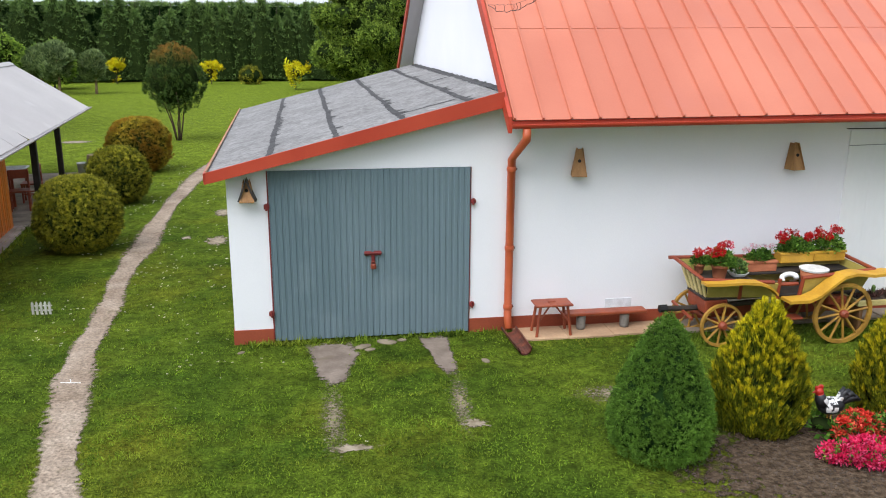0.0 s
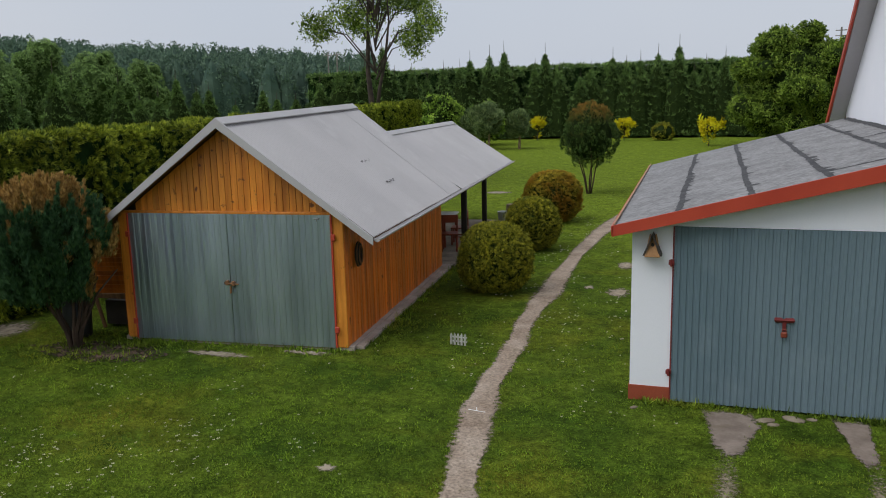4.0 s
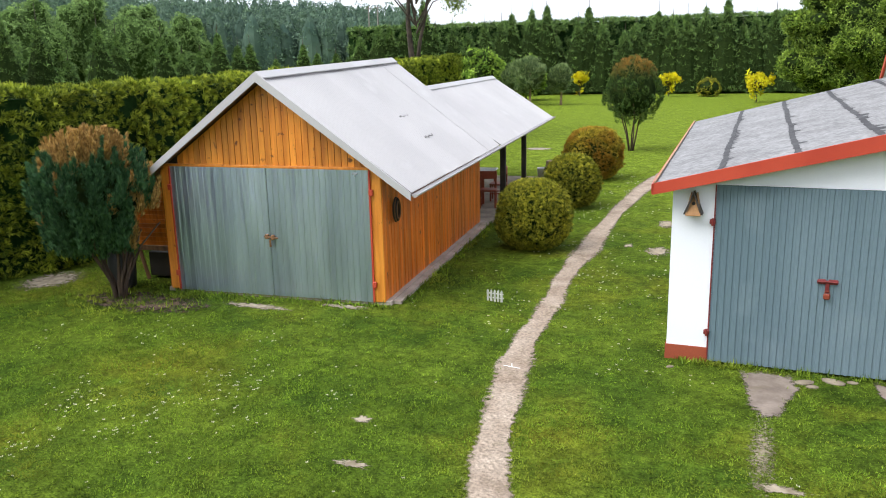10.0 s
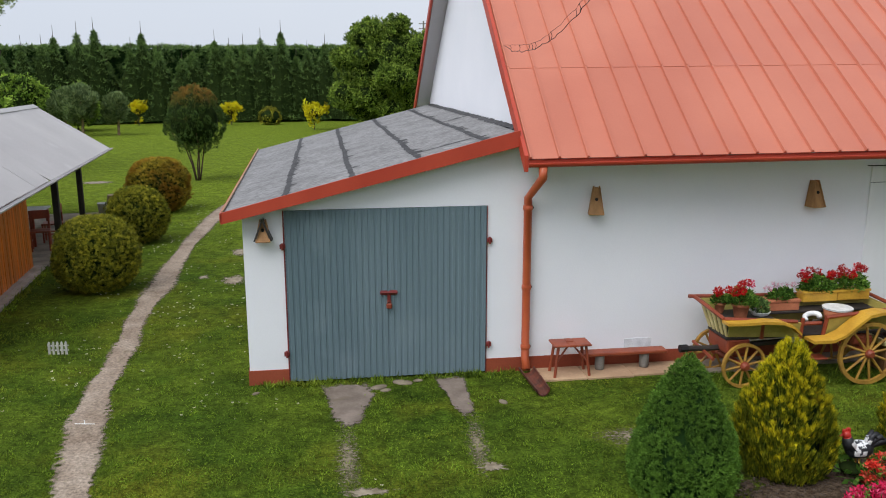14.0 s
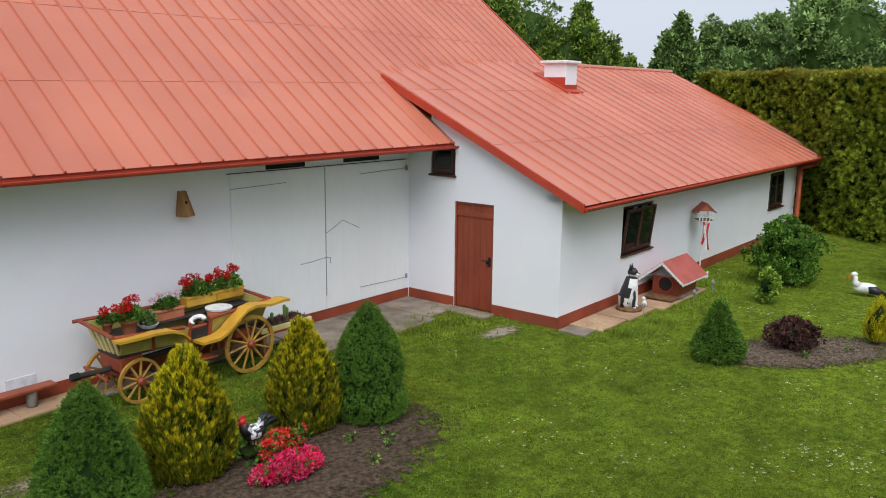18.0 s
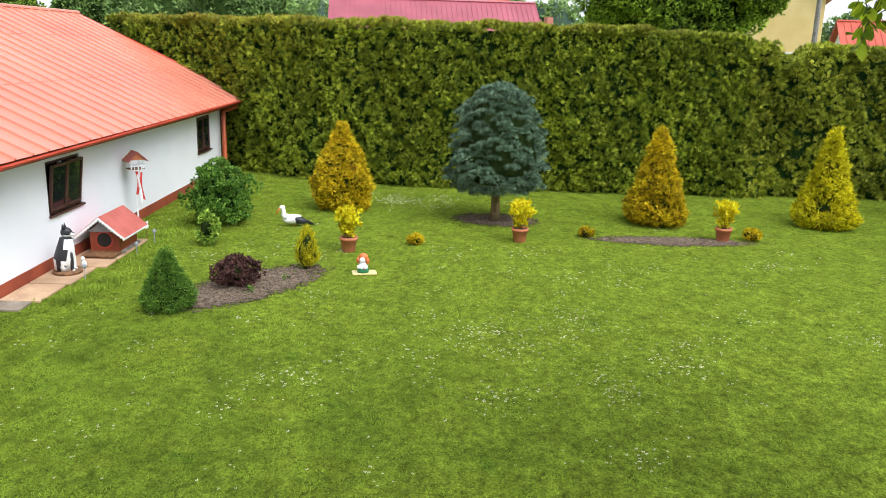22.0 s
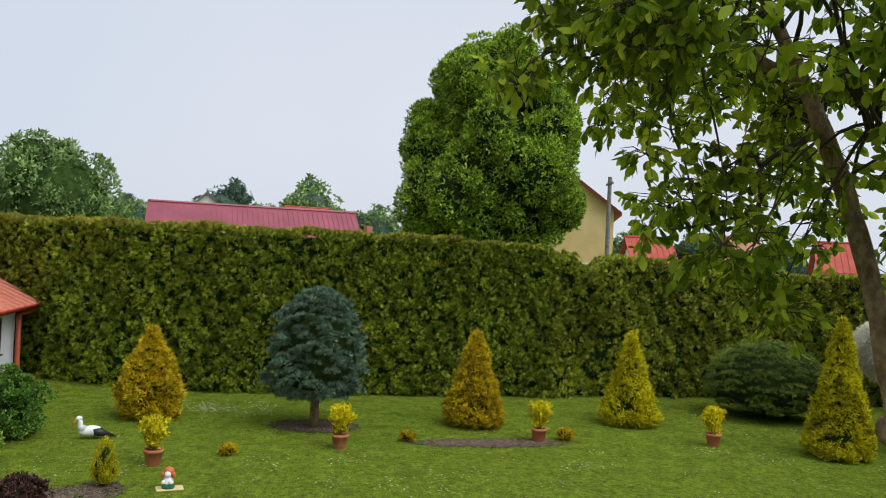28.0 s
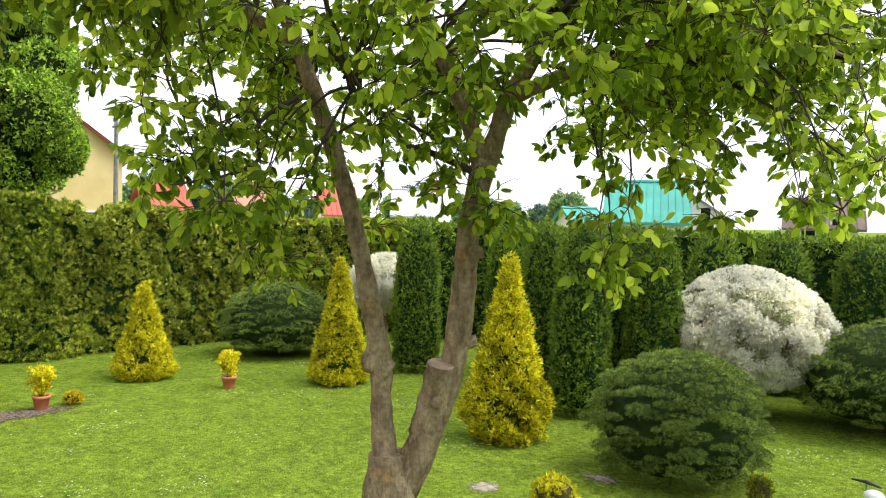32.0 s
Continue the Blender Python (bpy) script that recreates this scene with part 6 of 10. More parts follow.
def hedge(name, pts, height, depth, label, count, size, material, seed, back=1, wave=0.12, core=M_GREENCORE, shape=SPRAY, taper=0.0):
    """A clipped hedge along a line in the plan: a core coloured dark for shade, and sprays over face, top and ends.
    pts: (x, y, top).
    """
    ob = thing(name, (0, 0, 0), label, "hedge")
    rng = np.random.default_rng(seed)
    P = np.array([p[:2] for p in pts], float)
    T = np.array([p[2] if len(p) > 2 else height for p in pts], float)
    L = np.concatenate([[0], np.cumsum(np.linalg.norm(np.diff(P, axis=0), axis=1))])

    def at(s):
        x, y = np.interp(s, L, P[:, 0]), np.interp(s, L, P[:, 1])
        i = np.clip(np.searchsorted(L, s, side="right") - 1, 0, len(P) - 2)
        d = (P[i + 1] - P[i]) / np.linalg.norm(P[i + 1] - P[i], axis=1, keepdims=True)
        return np.stack([x, y], 1), np.stack([d[:, 1], -d[:, 0]], 1) * back, np.interp(s, L, T)

    def bulge(s, z):
        return wave * (np.sin(s * 1.9 + z * 1.1 + seed) * 0.4 + np.sin(s * 4.7 - z * 2.3) * 0.3 + np.sin(s * 9.1 + z * 5.2 + 2) * 0.3)
    ss = np.linspace(0, L[-1], max(8, int(L[-1] / 0.5)))
    c, nrm, tt = at(ss)
    v, f = [], []
    for i in range(len(ss)):
        for q, z in ((0.22, 0.0), (0.22, tt[i] * 0.5), (0.28, tt[i] - 0.12), (depth - 0.1, tt[i] - 0.12), (depth, 0.0)):
            b = bulge(np.array([ss[i]]), np.array([z]))[0] if q < 0.3 else 0
            v.append((c[i, 0] + nrm[i, 0] * (q - b + taper * z / height), c[i, 1] + nrm[i, 1] * (q - b + taper * z / height), z))
    for i in range(len(ss) - 1):
        f += [(i * 5 + j, i * 5 + j + 1, i * 5 + 6 + j, i * 5 + 5 + j) for j in range(4)]
    f += [(0, 1, 2, 3, 4), tuple((len(ss) - 1) * 5 + j for j in range(5))]
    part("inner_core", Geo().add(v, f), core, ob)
    groups = count // 15
    nf = int(groups * height / (height + depth))
    k = np.arange(groups)
    s = np.clip(L[-1] * np.modf(k * 0.7548777)[0] + rng.normal(0, 0.07, groups), 0, L[-1])
    c, nrm, tt = at(s)
    face = np.arange(groups) < nf
    z = np.where(face, tt * np.modf(k * 0.5698403 + 0.03 * rng.normal(0, 1, groups) + 2)[0], tt - 0.08 + 0.14 * rng.uniform(0, 1, groups) + 0.08 * np.sin(s * 3.1) * np.sin(s * 1.3))
    q = np.where(face, 0.0 + 0.2 * rng.uniform(0, 1, groups) ** 1.5, rng.uniform(0, depth, groups)) - np.where(face, bulge(s, z), 0) + taper * z / height
    pos = np.concatenate([c + nrm * q[:, None], z[:, None]], 1)
    out = np.concatenate([np.where(face[:, None], -nrm, 0.0), np.where(face, 0.15, 1.0)[:, None]], 1)
    out /= np.linalg.norm(out, axis=1, keepdims=True)
    area = L[-1] * (height + 0.6 * depth)
    pos, way = bunched(pos, out, count, 0.46 * math.sqrt(area / groups), 0.2, rng)
    part("foliage", scattered("foliage", shape, pos, way, size, material, seed, 0.42), None, ob)
    return ob


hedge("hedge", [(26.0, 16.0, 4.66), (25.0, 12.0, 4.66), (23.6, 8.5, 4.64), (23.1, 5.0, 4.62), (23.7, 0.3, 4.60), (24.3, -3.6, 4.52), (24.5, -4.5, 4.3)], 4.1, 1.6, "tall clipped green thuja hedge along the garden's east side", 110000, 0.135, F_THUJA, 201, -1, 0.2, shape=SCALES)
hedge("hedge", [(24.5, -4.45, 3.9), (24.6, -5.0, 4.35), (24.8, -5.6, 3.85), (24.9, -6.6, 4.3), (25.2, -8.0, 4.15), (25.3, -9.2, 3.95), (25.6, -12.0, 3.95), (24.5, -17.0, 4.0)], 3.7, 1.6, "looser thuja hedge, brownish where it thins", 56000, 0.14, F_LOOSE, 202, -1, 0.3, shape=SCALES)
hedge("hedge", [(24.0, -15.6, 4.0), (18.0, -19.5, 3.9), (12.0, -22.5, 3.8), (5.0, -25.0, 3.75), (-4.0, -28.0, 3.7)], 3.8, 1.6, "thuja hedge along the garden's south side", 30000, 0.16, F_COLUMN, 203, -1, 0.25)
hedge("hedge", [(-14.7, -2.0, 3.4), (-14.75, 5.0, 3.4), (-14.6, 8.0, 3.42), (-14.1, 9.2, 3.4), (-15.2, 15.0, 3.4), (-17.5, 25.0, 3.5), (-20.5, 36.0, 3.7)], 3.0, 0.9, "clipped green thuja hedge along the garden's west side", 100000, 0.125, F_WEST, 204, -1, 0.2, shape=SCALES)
# columns of thuja on the south side
cols = "thuja columns on the south side"
for i, (x, y, r0, h) in enumerate([(18.25, -12.36, .62, 4.15), (17.1, -14.6, .6, 4.1), (15.2, -14.2, .62, 4.15), (12.35, -12.6, .62, 4.2), (13.9, -13.0, .6, 4.1), (11.55, -14.0, .6, 4.05), (13.5, -15.6, .74, 4.1), (12.3, -17.2, .7, 4.0), (15.3, -16.9, .7, 4.0), (11.5, -18.8, .75, 4.0), (9.9, -19.9, .8, 3.9), (8.0, -20.6, .85, 3.85), (6.0, -21.2, .85, 3.8), (3.9, -21.9, .85, 3.8), (1.7, -22.6, .85, 3.75)]):
    shrub("thuja_column", (x, y), "narrow upright column of dark green thuja", "tree", [(0.03, r0 * .8), (.4, r0), (h * .5, r0), (h * .8, r0 * .85), (h * .93, r0 * .55), (h, .05)], 15600 if i < 7 else 7800, 0.095 if i < 7 else 0.12, FEATHER, F_COLUMN, 210 + i, 0.06, 0.9, depth=0.12, shrink=0.9, core=M_GREENCORE, group=cols, pads=(260, 0.11, 1.6))

# ---------------------------------------------------------------- things along the barn front
for s0, s1, n0 in ((0.62, 1.3, -0.47), (1.305, 1.95, -0.48), (1.955, 2.72, -0.45)):
    solid("paving_slab", Geo().cbox(s0, s1, n0, -0.014, -0.02, 0.03, 0.008), M_TERRACE, BARN, "sandy terracotta slab along the barn wall", "slab", "structure")
for s0, s1, n0, n1 in ((2.76, 3.9, -0.5, -0.02), (3.94, 6.1, -0.4, -0.02), (6.14, 7.6, -1.35, -0.02), (7.64, 8.7, -1.5, -0.02), (8.74, 9.6, -1.3, -0.02)):
    solid("paving_slab", Geo().cbox(s0, s1, n0, n1, -0.02, 0.035, 0.01), M_CONCRETE, BARN, "worn grey concrete slab before the barn", "slab", "structure")
for s0, s1, n0 in ((10.0, 10.9, -4.1), (10.95, 12.0, -4.15), (12.05, 14.2, -4.3)):
    solid("paving_slab", Geo().cbox(s0, s1, n0, -3.46, -0.02, 0.03, 0.008), M_TERRACE, BARN, "sandy slab along the annex wall", "slab", "structure")
solid("paving_slab", Geo().cbox(9.55, 9.98, -4.0, -3.5, -0.02, 0.03, 0.008), M_CONCRETE, BARN, "grey corner slab by the annex", "slab", "structure")
solid("door_step", Geo().cbox(9.3, 9.64, -2.1, -1.05, -0.02, 0.04, 0.01), M_CONCRETE, BARN, "flat concrete step before the brown door", "step", "structure")
# worn ramps before the garage door and stones between them
for i, q in enumerate(([(-1.80, 10.02), (-1.5, 10.12), (-1.21, 10.14), (-1.07, 9.8), (-1.10, 9.3), (-1.14, 8.83), (-1.31, 8.72), (-1.49, 8.95), (-1.66, 9.5)], [(-0.36, 10.36), (-0.1, 10.42), (0.06, 10.42), (0.14, 9.8), (0.20, 9.18), (0.08, 9.02), (-0.06, 9.35), (-0.22, 9.9)])):
    solid("concrete_ramp", rimmed("concrete_ramp", *flat_patch(q, 0.012, 0.035, 60 + i, 6), M_RAMP), None, (0, 0, 0), "worn concrete ramp strip before the garage door", "ramp", "structure")
rr = random.Random(8)
for i, (x, y, k) in enumerate([(-1.05, 10.0, .13), (-0.75, 10.18, .15), (-0.95, 9.9, .08), (0.55, 9.55, .08), (-0.55, 10.25, .07), (-2.6, 9.75, .06)]):
    solid("flat_stone", Geo().ball((0, 0, 0), (k, k * 0.6, 0.022), 9, 5), M_FLATSTONE, Matrix.Translation((x, y, 0.004)) @ Matrix.Rotation(rr.uniform(0, 3), 4, "Z"), "flat grey stone in the grass", "stone", group="flat stones by the garage")
# the splash trough under the downpipe
trough = Geo()
k = 9
for r0, zz in ((0.11, 0), (0.095, 0.0)):
    for y in (-0.2, -0.95):
        trough.v += [(0.52 + (0.85 if y < -0.5 else 1) * r0 * math.cos(math.pi + math.pi * i / (k - 1)) + (0.0 if y > -0.5 else 0.03), y, 0.13 - (0.0 if y > -0.5 else 0.02) + r0 * math.sin(math.pi + math.pi * i / (k - 1))) for i in range(k)]
trough.f += [(i, i + 1, k + i + 1, k + i) for i in range(k - 1)] + [(2 * k + i, 3 * k + i, 3 * k + i + 1, 2 * k + i + 1) for i in range(k - 1)]
trough.f += [(0, k, 3 * k, 2 * k), (k - 1, 2 * k - 1, 4 * k - 1, 3 * k - 1)]
solid("splash_trough", trough, M_TROUGH, BARN, "dark red-brown half-pipe trough under the downpipe", "trough")

stool = thing("stool", BARN @ Matrix.Translation((1.1, -0.28, 0.03)), "low red-varnished wooden stool with a grip slot", "stool")
part("seat", Geo().cbox(-0.26, -0.05, -0.15, 0.15, 0.42, 0.45, 0.01).cbox(0.05, 0.26, -0.15, 0.15, 0.42, 0.45, 0.01).cbox(-0.05, 0.05, -0.15, -0.02, 0.42, 0.45, 0.004).cbox(-0.05, 0.05, 0.02, 0.15, 0.42, 0.45, 0.004), M_STOOL, stool)
for sx in (-1, 1):
    for sy in (-1, 1):
        part("leg", Geo().tube([(sx * 0.24, sy * 0.13, 0.0), (sx * 0.19, sy * 0.1, 0.42)], 0.02, 6), M_STOOL, stool)
    part("brace", Geo().tube([(sx * 0.21, -0.1, 0.2), (sx * 0.03, -0.02, 0.41)], 0.013, 6), M_STOOL, stool)
bench = thing("bench", BARN, "low plank bench on two short log supports", "bench")
part("plank", Geo().cbox(1.3, 2.5, -0.27, -0.08, 0.24, 0.285, 0.01), M_STOOL, bench, "red-varnished plank")
for s in (1.56, 2.2):
    part("log_support", Geo().lathe([(0.06, 0.03), (0.066, 0.06), (0.066, 0.22), (0.062, 0.24)], (s, -0.18, 0), 12), M_STONE, bench, "grey sawn log", smooth=True)
solid("wall_board", Geo().cbox(1.97, 2.36, -0.008, 0.0, 0.21, 0.39, 0.002), M_PALEBOARD, BARN, "small off-white board on the barn wall", "board")


def bird_box(at, label, h=0.34, w=0.17, roofed=False):
    """A nest box narrowing to its top, with an entrance hole."""
    ob = thing("bird_box", at, label, "bird box")
    part("body", Geo().add([(-w / 2, -0.17, 0), (w / 2, -0.17, 0), (w / 2, 0, 0), (-w / 2, 0, 0), (-w * 0.16, -0.07, h), (w * 0.16, -0.07, h), (w * 0.16, 0, h), (-w * 0.16, 0, h)], [(3, 2, 1, 0), (4, 5, 6, 7), (0, 1, 5, 4), (1, 2, 6, 5), (2, 3, 7, 6), (3, 0, 4, 7)]), M_NESTBOX, ob)
    for sg in (-1, 1):
        part("side_board", Geo().add([(sg * (w / 2 + d), -0.185, -0.01) if q == 0 else (sg * (w / 2 + d), 0, -0.01) if q == 1 else (sg * (w * 0.16 + d), 0, h + 0.015) if q == 2 else (sg * (w * 0.16 + d), -0.085, h + 0.015) for d in (0.018, 0.003) for q in range(4)], box6), M_NESTBOX, ob)
    part("entrance_hole", Geo().tube([(0, -0.125, h * 0.56), (0, -0.09, h * 0.56)], 0.022, 10), M_DARK, ob)
    part("floor_board", Geo().cbox(-w / 2 * 1.12, w / 2 * 1.12, -0.18, 0, -0.014, 0, 0.003), M_NESTBOX, ob)
    if roofed:
        for sg in (-1, 1):
            part("roof_board", Geo().add([(sg * w * 0.78, -0.17, 0.0), (sg * w * 0.78, 0.0, 0.0), (sg * 0.0, 0.0, h + 0.05), (sg * 0.0, -0.17, h + 0.05), (sg * (w * 0.78 - 0.03), -0.17, 0.0), (sg * (w * 0.78 - 0.03), 0.0, 0.0), (0, 0.0, h + 0.01), (0, -0.17, h + 0.01)], box6), M_DARKWOOD, ob, "dark roof board")
    return ob


M_NESTBOX = surface("light_brown_nest_box_wood", (0.30, 0.15, 0.055), (0.44, 0.23, 0.09), 4, 30, 0.7, 0, 0.3, stretch=(3, 3, 0.6))
bird_box(BARN @ Matrix.Translation((1.48, 0, 2.19)) @ Matrix.Rotation(radians(-14), 4, "Z"), "brown wooden nest box on the white barn wall")
bird_box(BARN @ Matrix.Translation((4.60, 0, 2.21)) @ Matrix.Rotation(radians(12), 4, "Z"), "brown wooden nest box on the white barn wall")
bird_box(BARN @ Matrix.Translation((-2.89, 0, 1.96)), "small triangular nest box with dark roof boards beside the garage door", 0.24, 0.15, True)

# ---------------------------------------------------------------- the painted farm wagon
wagon = thing("wagon", BARN, "old ochre and red-brown farm wagon used as a flower stand", "wagon")


def wheel(parent, s, n, r0, spokes):
    g = Geo()
    k = 28
    for rr0, rr1, y0, y1 in ((r0 * 0.88, r0, -0.022, 0.022),):
        for i in range(k):
            a = 2 * math.pi * i / k
            g.v += [(s + q * math.cos(a), n + y, r0 + q * math.sin(a)) for q, y in ((rr0, y0), (rr1, y0), (rr1, y1), (rr0, y1))]
        for i in range(k):
            j = (i + 1) % k
            g.f += [(4 * i + c, 4 * i + (c + 1) % 4, 4 * j + (c + 1) % 4, 4 * j + c) for c in range(4)]
    rim = part("wheel", g, M_WHEEL, parent, "ochre wooden rim")
    for i in range(spokes):
        a = 2 * math.pi * (i + 0.3) / spokes
        part("spoke", Geo().tube([(s, n, r0), (s + r0 * 0.9 * math.cos(a), n, r0 + r0 * 0.9 * math.sin(a))], [0.02, 0.015], 6), M_WHEEL, rim)
    part("hub", Geo().tube([(s, n - 0.09, r0), (s, n - 0.05, r0), (s, n + 0.05, r0), (s, n + 0.09, r0)], [0.035, 0.06, 0.06, 0.035], 12), M_REDWOOD, rim, "red-brown hub")


wheel(wagon, 3.2, -1.04, 0.30, 10)
wheel(wagon, 3.12, -0.36, 0.30, 10)
wheel(wagon, 4.86, -1.17, 0.425, 12)
wheel(wagon, 4.9, -0.3, 0.425, 12)
part("axle", Geo().tube([(3.2, -1.0, 0.3), (3.12, -0.4, 0.3)], 0.035, 8), M_REDWOOD, wagon)
part("axle", Geo().tube([(4.86, -1.15, 0.425), (4.9, -0.32, 0.425)], 0.035, 8), M_REDWOOD, wagon)
part("drawbar", Geo().tube([(2.5, -0.72, 0.46), (2.9, -0.7, 0.44), (4.0, -0.68, 0.48)], 0.04, 8), M_DARKWOOD, wagon, "dark wooden drawbar")
part("drawbar_iron", Geo().tube([(2.46, -0.72, 0.46), (2.56, -0.72, 0.46)], 0.055, 8), M_BLACKIRON, wagon)
part("swing_bar", Geo().tube([(2.78, -1.02, 0.4), (2.8, -0.4, 0.44)], 0.022, 6), M_REDWOOD, wagon)
part("bolster", Geo().cbox(3.0, 3.32, -0.95, -0.42, 0.42, 0.62, 0.02), M_REDWOOD, wagon)
part("bolster", Geo().cbox(4.7, 5.0, -1.05, -0.4, 0.5, 0.62, 0.02), M_REDWOOD, wagon)
part("floor", Geo().cbox(2.98, 5.3, -0.95, -0.42, 0.62, 0.66, 0.01), M_DARKWOOD, wagon)


def sheet(a, b, c, d, t=0.02):
    """A thin board between four corners."""
    a, b, c, d = map(Vector, (a, b, c, d))
    nrm = (b - a).cross(d - a).normalized() * t
    return Geo().add([a, b, c, d, a + nrm, b + nrm, c + nrm, d + nrm], box6)


part("side_panel", sheet((3.0, -0.95, 0.68), (4.0, -0.97, 0.64), (4.0, -1.02, 0.84), (2.95, -1.03, 0.93)), M_OLIVEPANEL, wagon, "dull yellow side panel")
part("side_panel", sheet((4.3, -0.97, 0.64), (5.25, -0.95, 0.7), (5.32, -1.02, 0.96), (4.35, -1.02, 0.9)), M_OLIVEPANEL, wagon, "dull yellow side panel")
part("side_panel", sheet((3.0, -0.42, 0.68), (5.25, -0.42, 0.68), (5.36, -0.3, 0.97), (2.9, -0.33, 1.03)), M_OLIVEPANEL, wagon, "dull yellow side panel")
part("tail_panel", sheet((5.25, -0.95, 0.7), (5.25, -0.42, 0.7), (5.36, -0.3, 0.96), (5.33, -1.02, 0.96)), M_OLIVEPANEL, wagon)
for i in range(5):
    q0, q1 = 0.04 + i * 0.2, 0.04 + i * 0.2 + 0.11
    A, B = Vector((3.0, -0.95, 0.66)), Vector((2.98, -0.42, 0.66))
    C, D = Vector((2.9, -1.03, 0.93)), Vector((2.86, -0.33, 1.03))
    part("front_slat", sheet(A.lerp(B, q0), A.lerp(B, q1), C.lerp(D, q1), C.lerp(D, q0), 0.018), M_CREAMSLAT, wagon, "cream-yellow slat")
part("front_board", sheet((3.02, -0.95, 0.66), (3.0, -0.42, 0.66), (2.89, -0.33, 1.02), (2.93, -1.03, 0.92), 0.012), M_DARKWOOD, wagon)
for q in ([(2.88, -1.04, 0.945), (2.82, -0.3, 1.045)], [(2.88, -1.04, 0.945), (3.9, -1.03, 0.86)], [(2.74, -0.3, 1.05), (4.0, -0.3, 1.02), (5.42, -0.28, 0.99)], [(5.34, -1.05, 0.98), (5.4, -0.26, 0.99)], [(4.3, -1.03, 0.9), (5.36, -1.04, 0.98)], [(3.98, -1.0, 0.62), (3.98, -1.03, 0.9)], [(4.3, -1.0, 0.62), (4.32, -1.03, 0.9)], [(3.45, -0.98, 0.64), (3.42, -1.04, 0.9)], [(4.75, -0.98, 0.64), (4.8, -1.04, 0.93)], [(3.98, -0.95, 0.80), (4.3, -0.95, 0.80)]):
    part("rail", Geo().tube(q, 0.026, 6), M_REDWOOD, wagon, "red-brown rail")


def strip(pts, y0, y1, t, name, mat, parent):
    g = Geo()
    k = len(pts)
    g.v = [(s, y, z + dz) for s, z in pts for y, dz in ((y0, 0), (y1, 0), (y1, -t), (y0, -t))]
    g.f = [(4 * i + c, 4 * i + (c + 1) % 4, 4 * i + 4 + (c + 1) % 4, 4 * i + 4 + c) for i in range(k - 1) for c in range(4)] + [(0, 1, 2, 3), tuple(4 * (k - 1) + c for c in range(4))]
    part(name, g, mat, parent, "ochre curved mudguard board")


strip([(2.86, 0.93), (3.1, 0.925), (3.4, 0.93), (3.62, 0.91), (3.77, 0.85), (3.88, 0.75)], -1.2, -1.03, 0.035, "mudguard", M_YELLOWPAINT, wagon)
strip([(4.02, 0.66), (4.3, 0.66), (4.45, 0.72), (4.6, 0.84), (4.78, 0.97), (4.95, 1.0), (5.2, 0.97), (5.45, 0.99), (5.55, 0.98)], -1.26, -1.03, 0.04, "mudguard", M_YELLOWPAINT, wagon)
part("step_board", Geo().cbox(3.98, 4.3, -1.16, -0.98, 0.36, 0.39, 0.008), M_REDWOOD, wagon)


def pot_geo(r0, r1, h, wall=0.012):
    return [(r0 * 0.95, 0), (r0, 0.01), (r1 * 0.96, h * 0.78), (r1 * 1.06, h * 0.79), (r1 * 1.08, h), (r1 * 0.95, h), (r1 * 0.9, h * 0.86), (0.01, h * 0.85)]


def geranium(name, at, label, rx, ry, h, flowers, petal, seed, container, green=520):
    """Potted flowers: container, leaves, stalks, flower heads."""
    ob = thing(name, at, label, "potted plant")
    container(ob)
    rng = np.random.default_rng(seed)
    d = rng.normal(0, 1, (green, 3))
    d /= np.linalg.norm(d, axis=1, keepdims=True)
    d[:, 2] = np.abs(d[:, 2])
    k = rng.uniform(0.4, 1, green)[:, None]
    pos = d * k * np.array([rx, ry, h * 0.75])
    part("leafage", scattered("leafage", LEAVES, pos, d + np.array([0, 0, 0.5]), 0.055, F_ROSE, seed, 0.6), None, ob)
    hp = []
    for i in range(flowers):
        a, q = rng.uniform(0, 6.283), math.sqrt(rng.uniform(0.02, 1))
        hp.append((rx * 1.1 * q * math.cos(a), ry * 1.1 * q * math.sin(a), h * (0.72 + 0.4 * (1 - q) + rng.uniform(-0.12, 0.16))))
        part("flower_stalk", Geo().tube([(hp[-1][0] * 0.4, hp[-1][1] * 0.4, h * 0.2), hp[-1]], 0.003, 4), F_ROSE, ob)
    for i, c in enumerate(hp):
        e = rng.normal(0, 1, (26, 3))
        e /= np.linalg.norm(e, axis=1, keepdims=True)
        part("flower_head", scattered("flower_head", LEAVES, np.array(c) + e * np.array([0.038, 0.038, 0.028]), e, 0.034, petal if not (petal is F_RED and i % 11 == 5) else F_MAGENTA, seed + i, 0.4), None, ob)
    return ob


def round_pot(r0, r1, h, mat=M_TERRACOTTA):
    def make(ob):
        part("pot", Geo().lathe([(r, z - h) for r, z in pot_geo(r0, r1, h)], (0, 0, 0), 16), mat, ob, smooth=True)
    return make


def trough_pot(w, d, h, mat):
    def make(ob):
        part("planter_box", Geo().cbox(-w / 2, w / 2, -d / 2, d / 2, -h, 0, 0.01).cbox(-w / 2 - 0.012, w / 2 + 0.012, -d / 2 - 0.012, d / 2 + 0.012, -0.03, 0.004, 0.006), mat, ob)
    return make


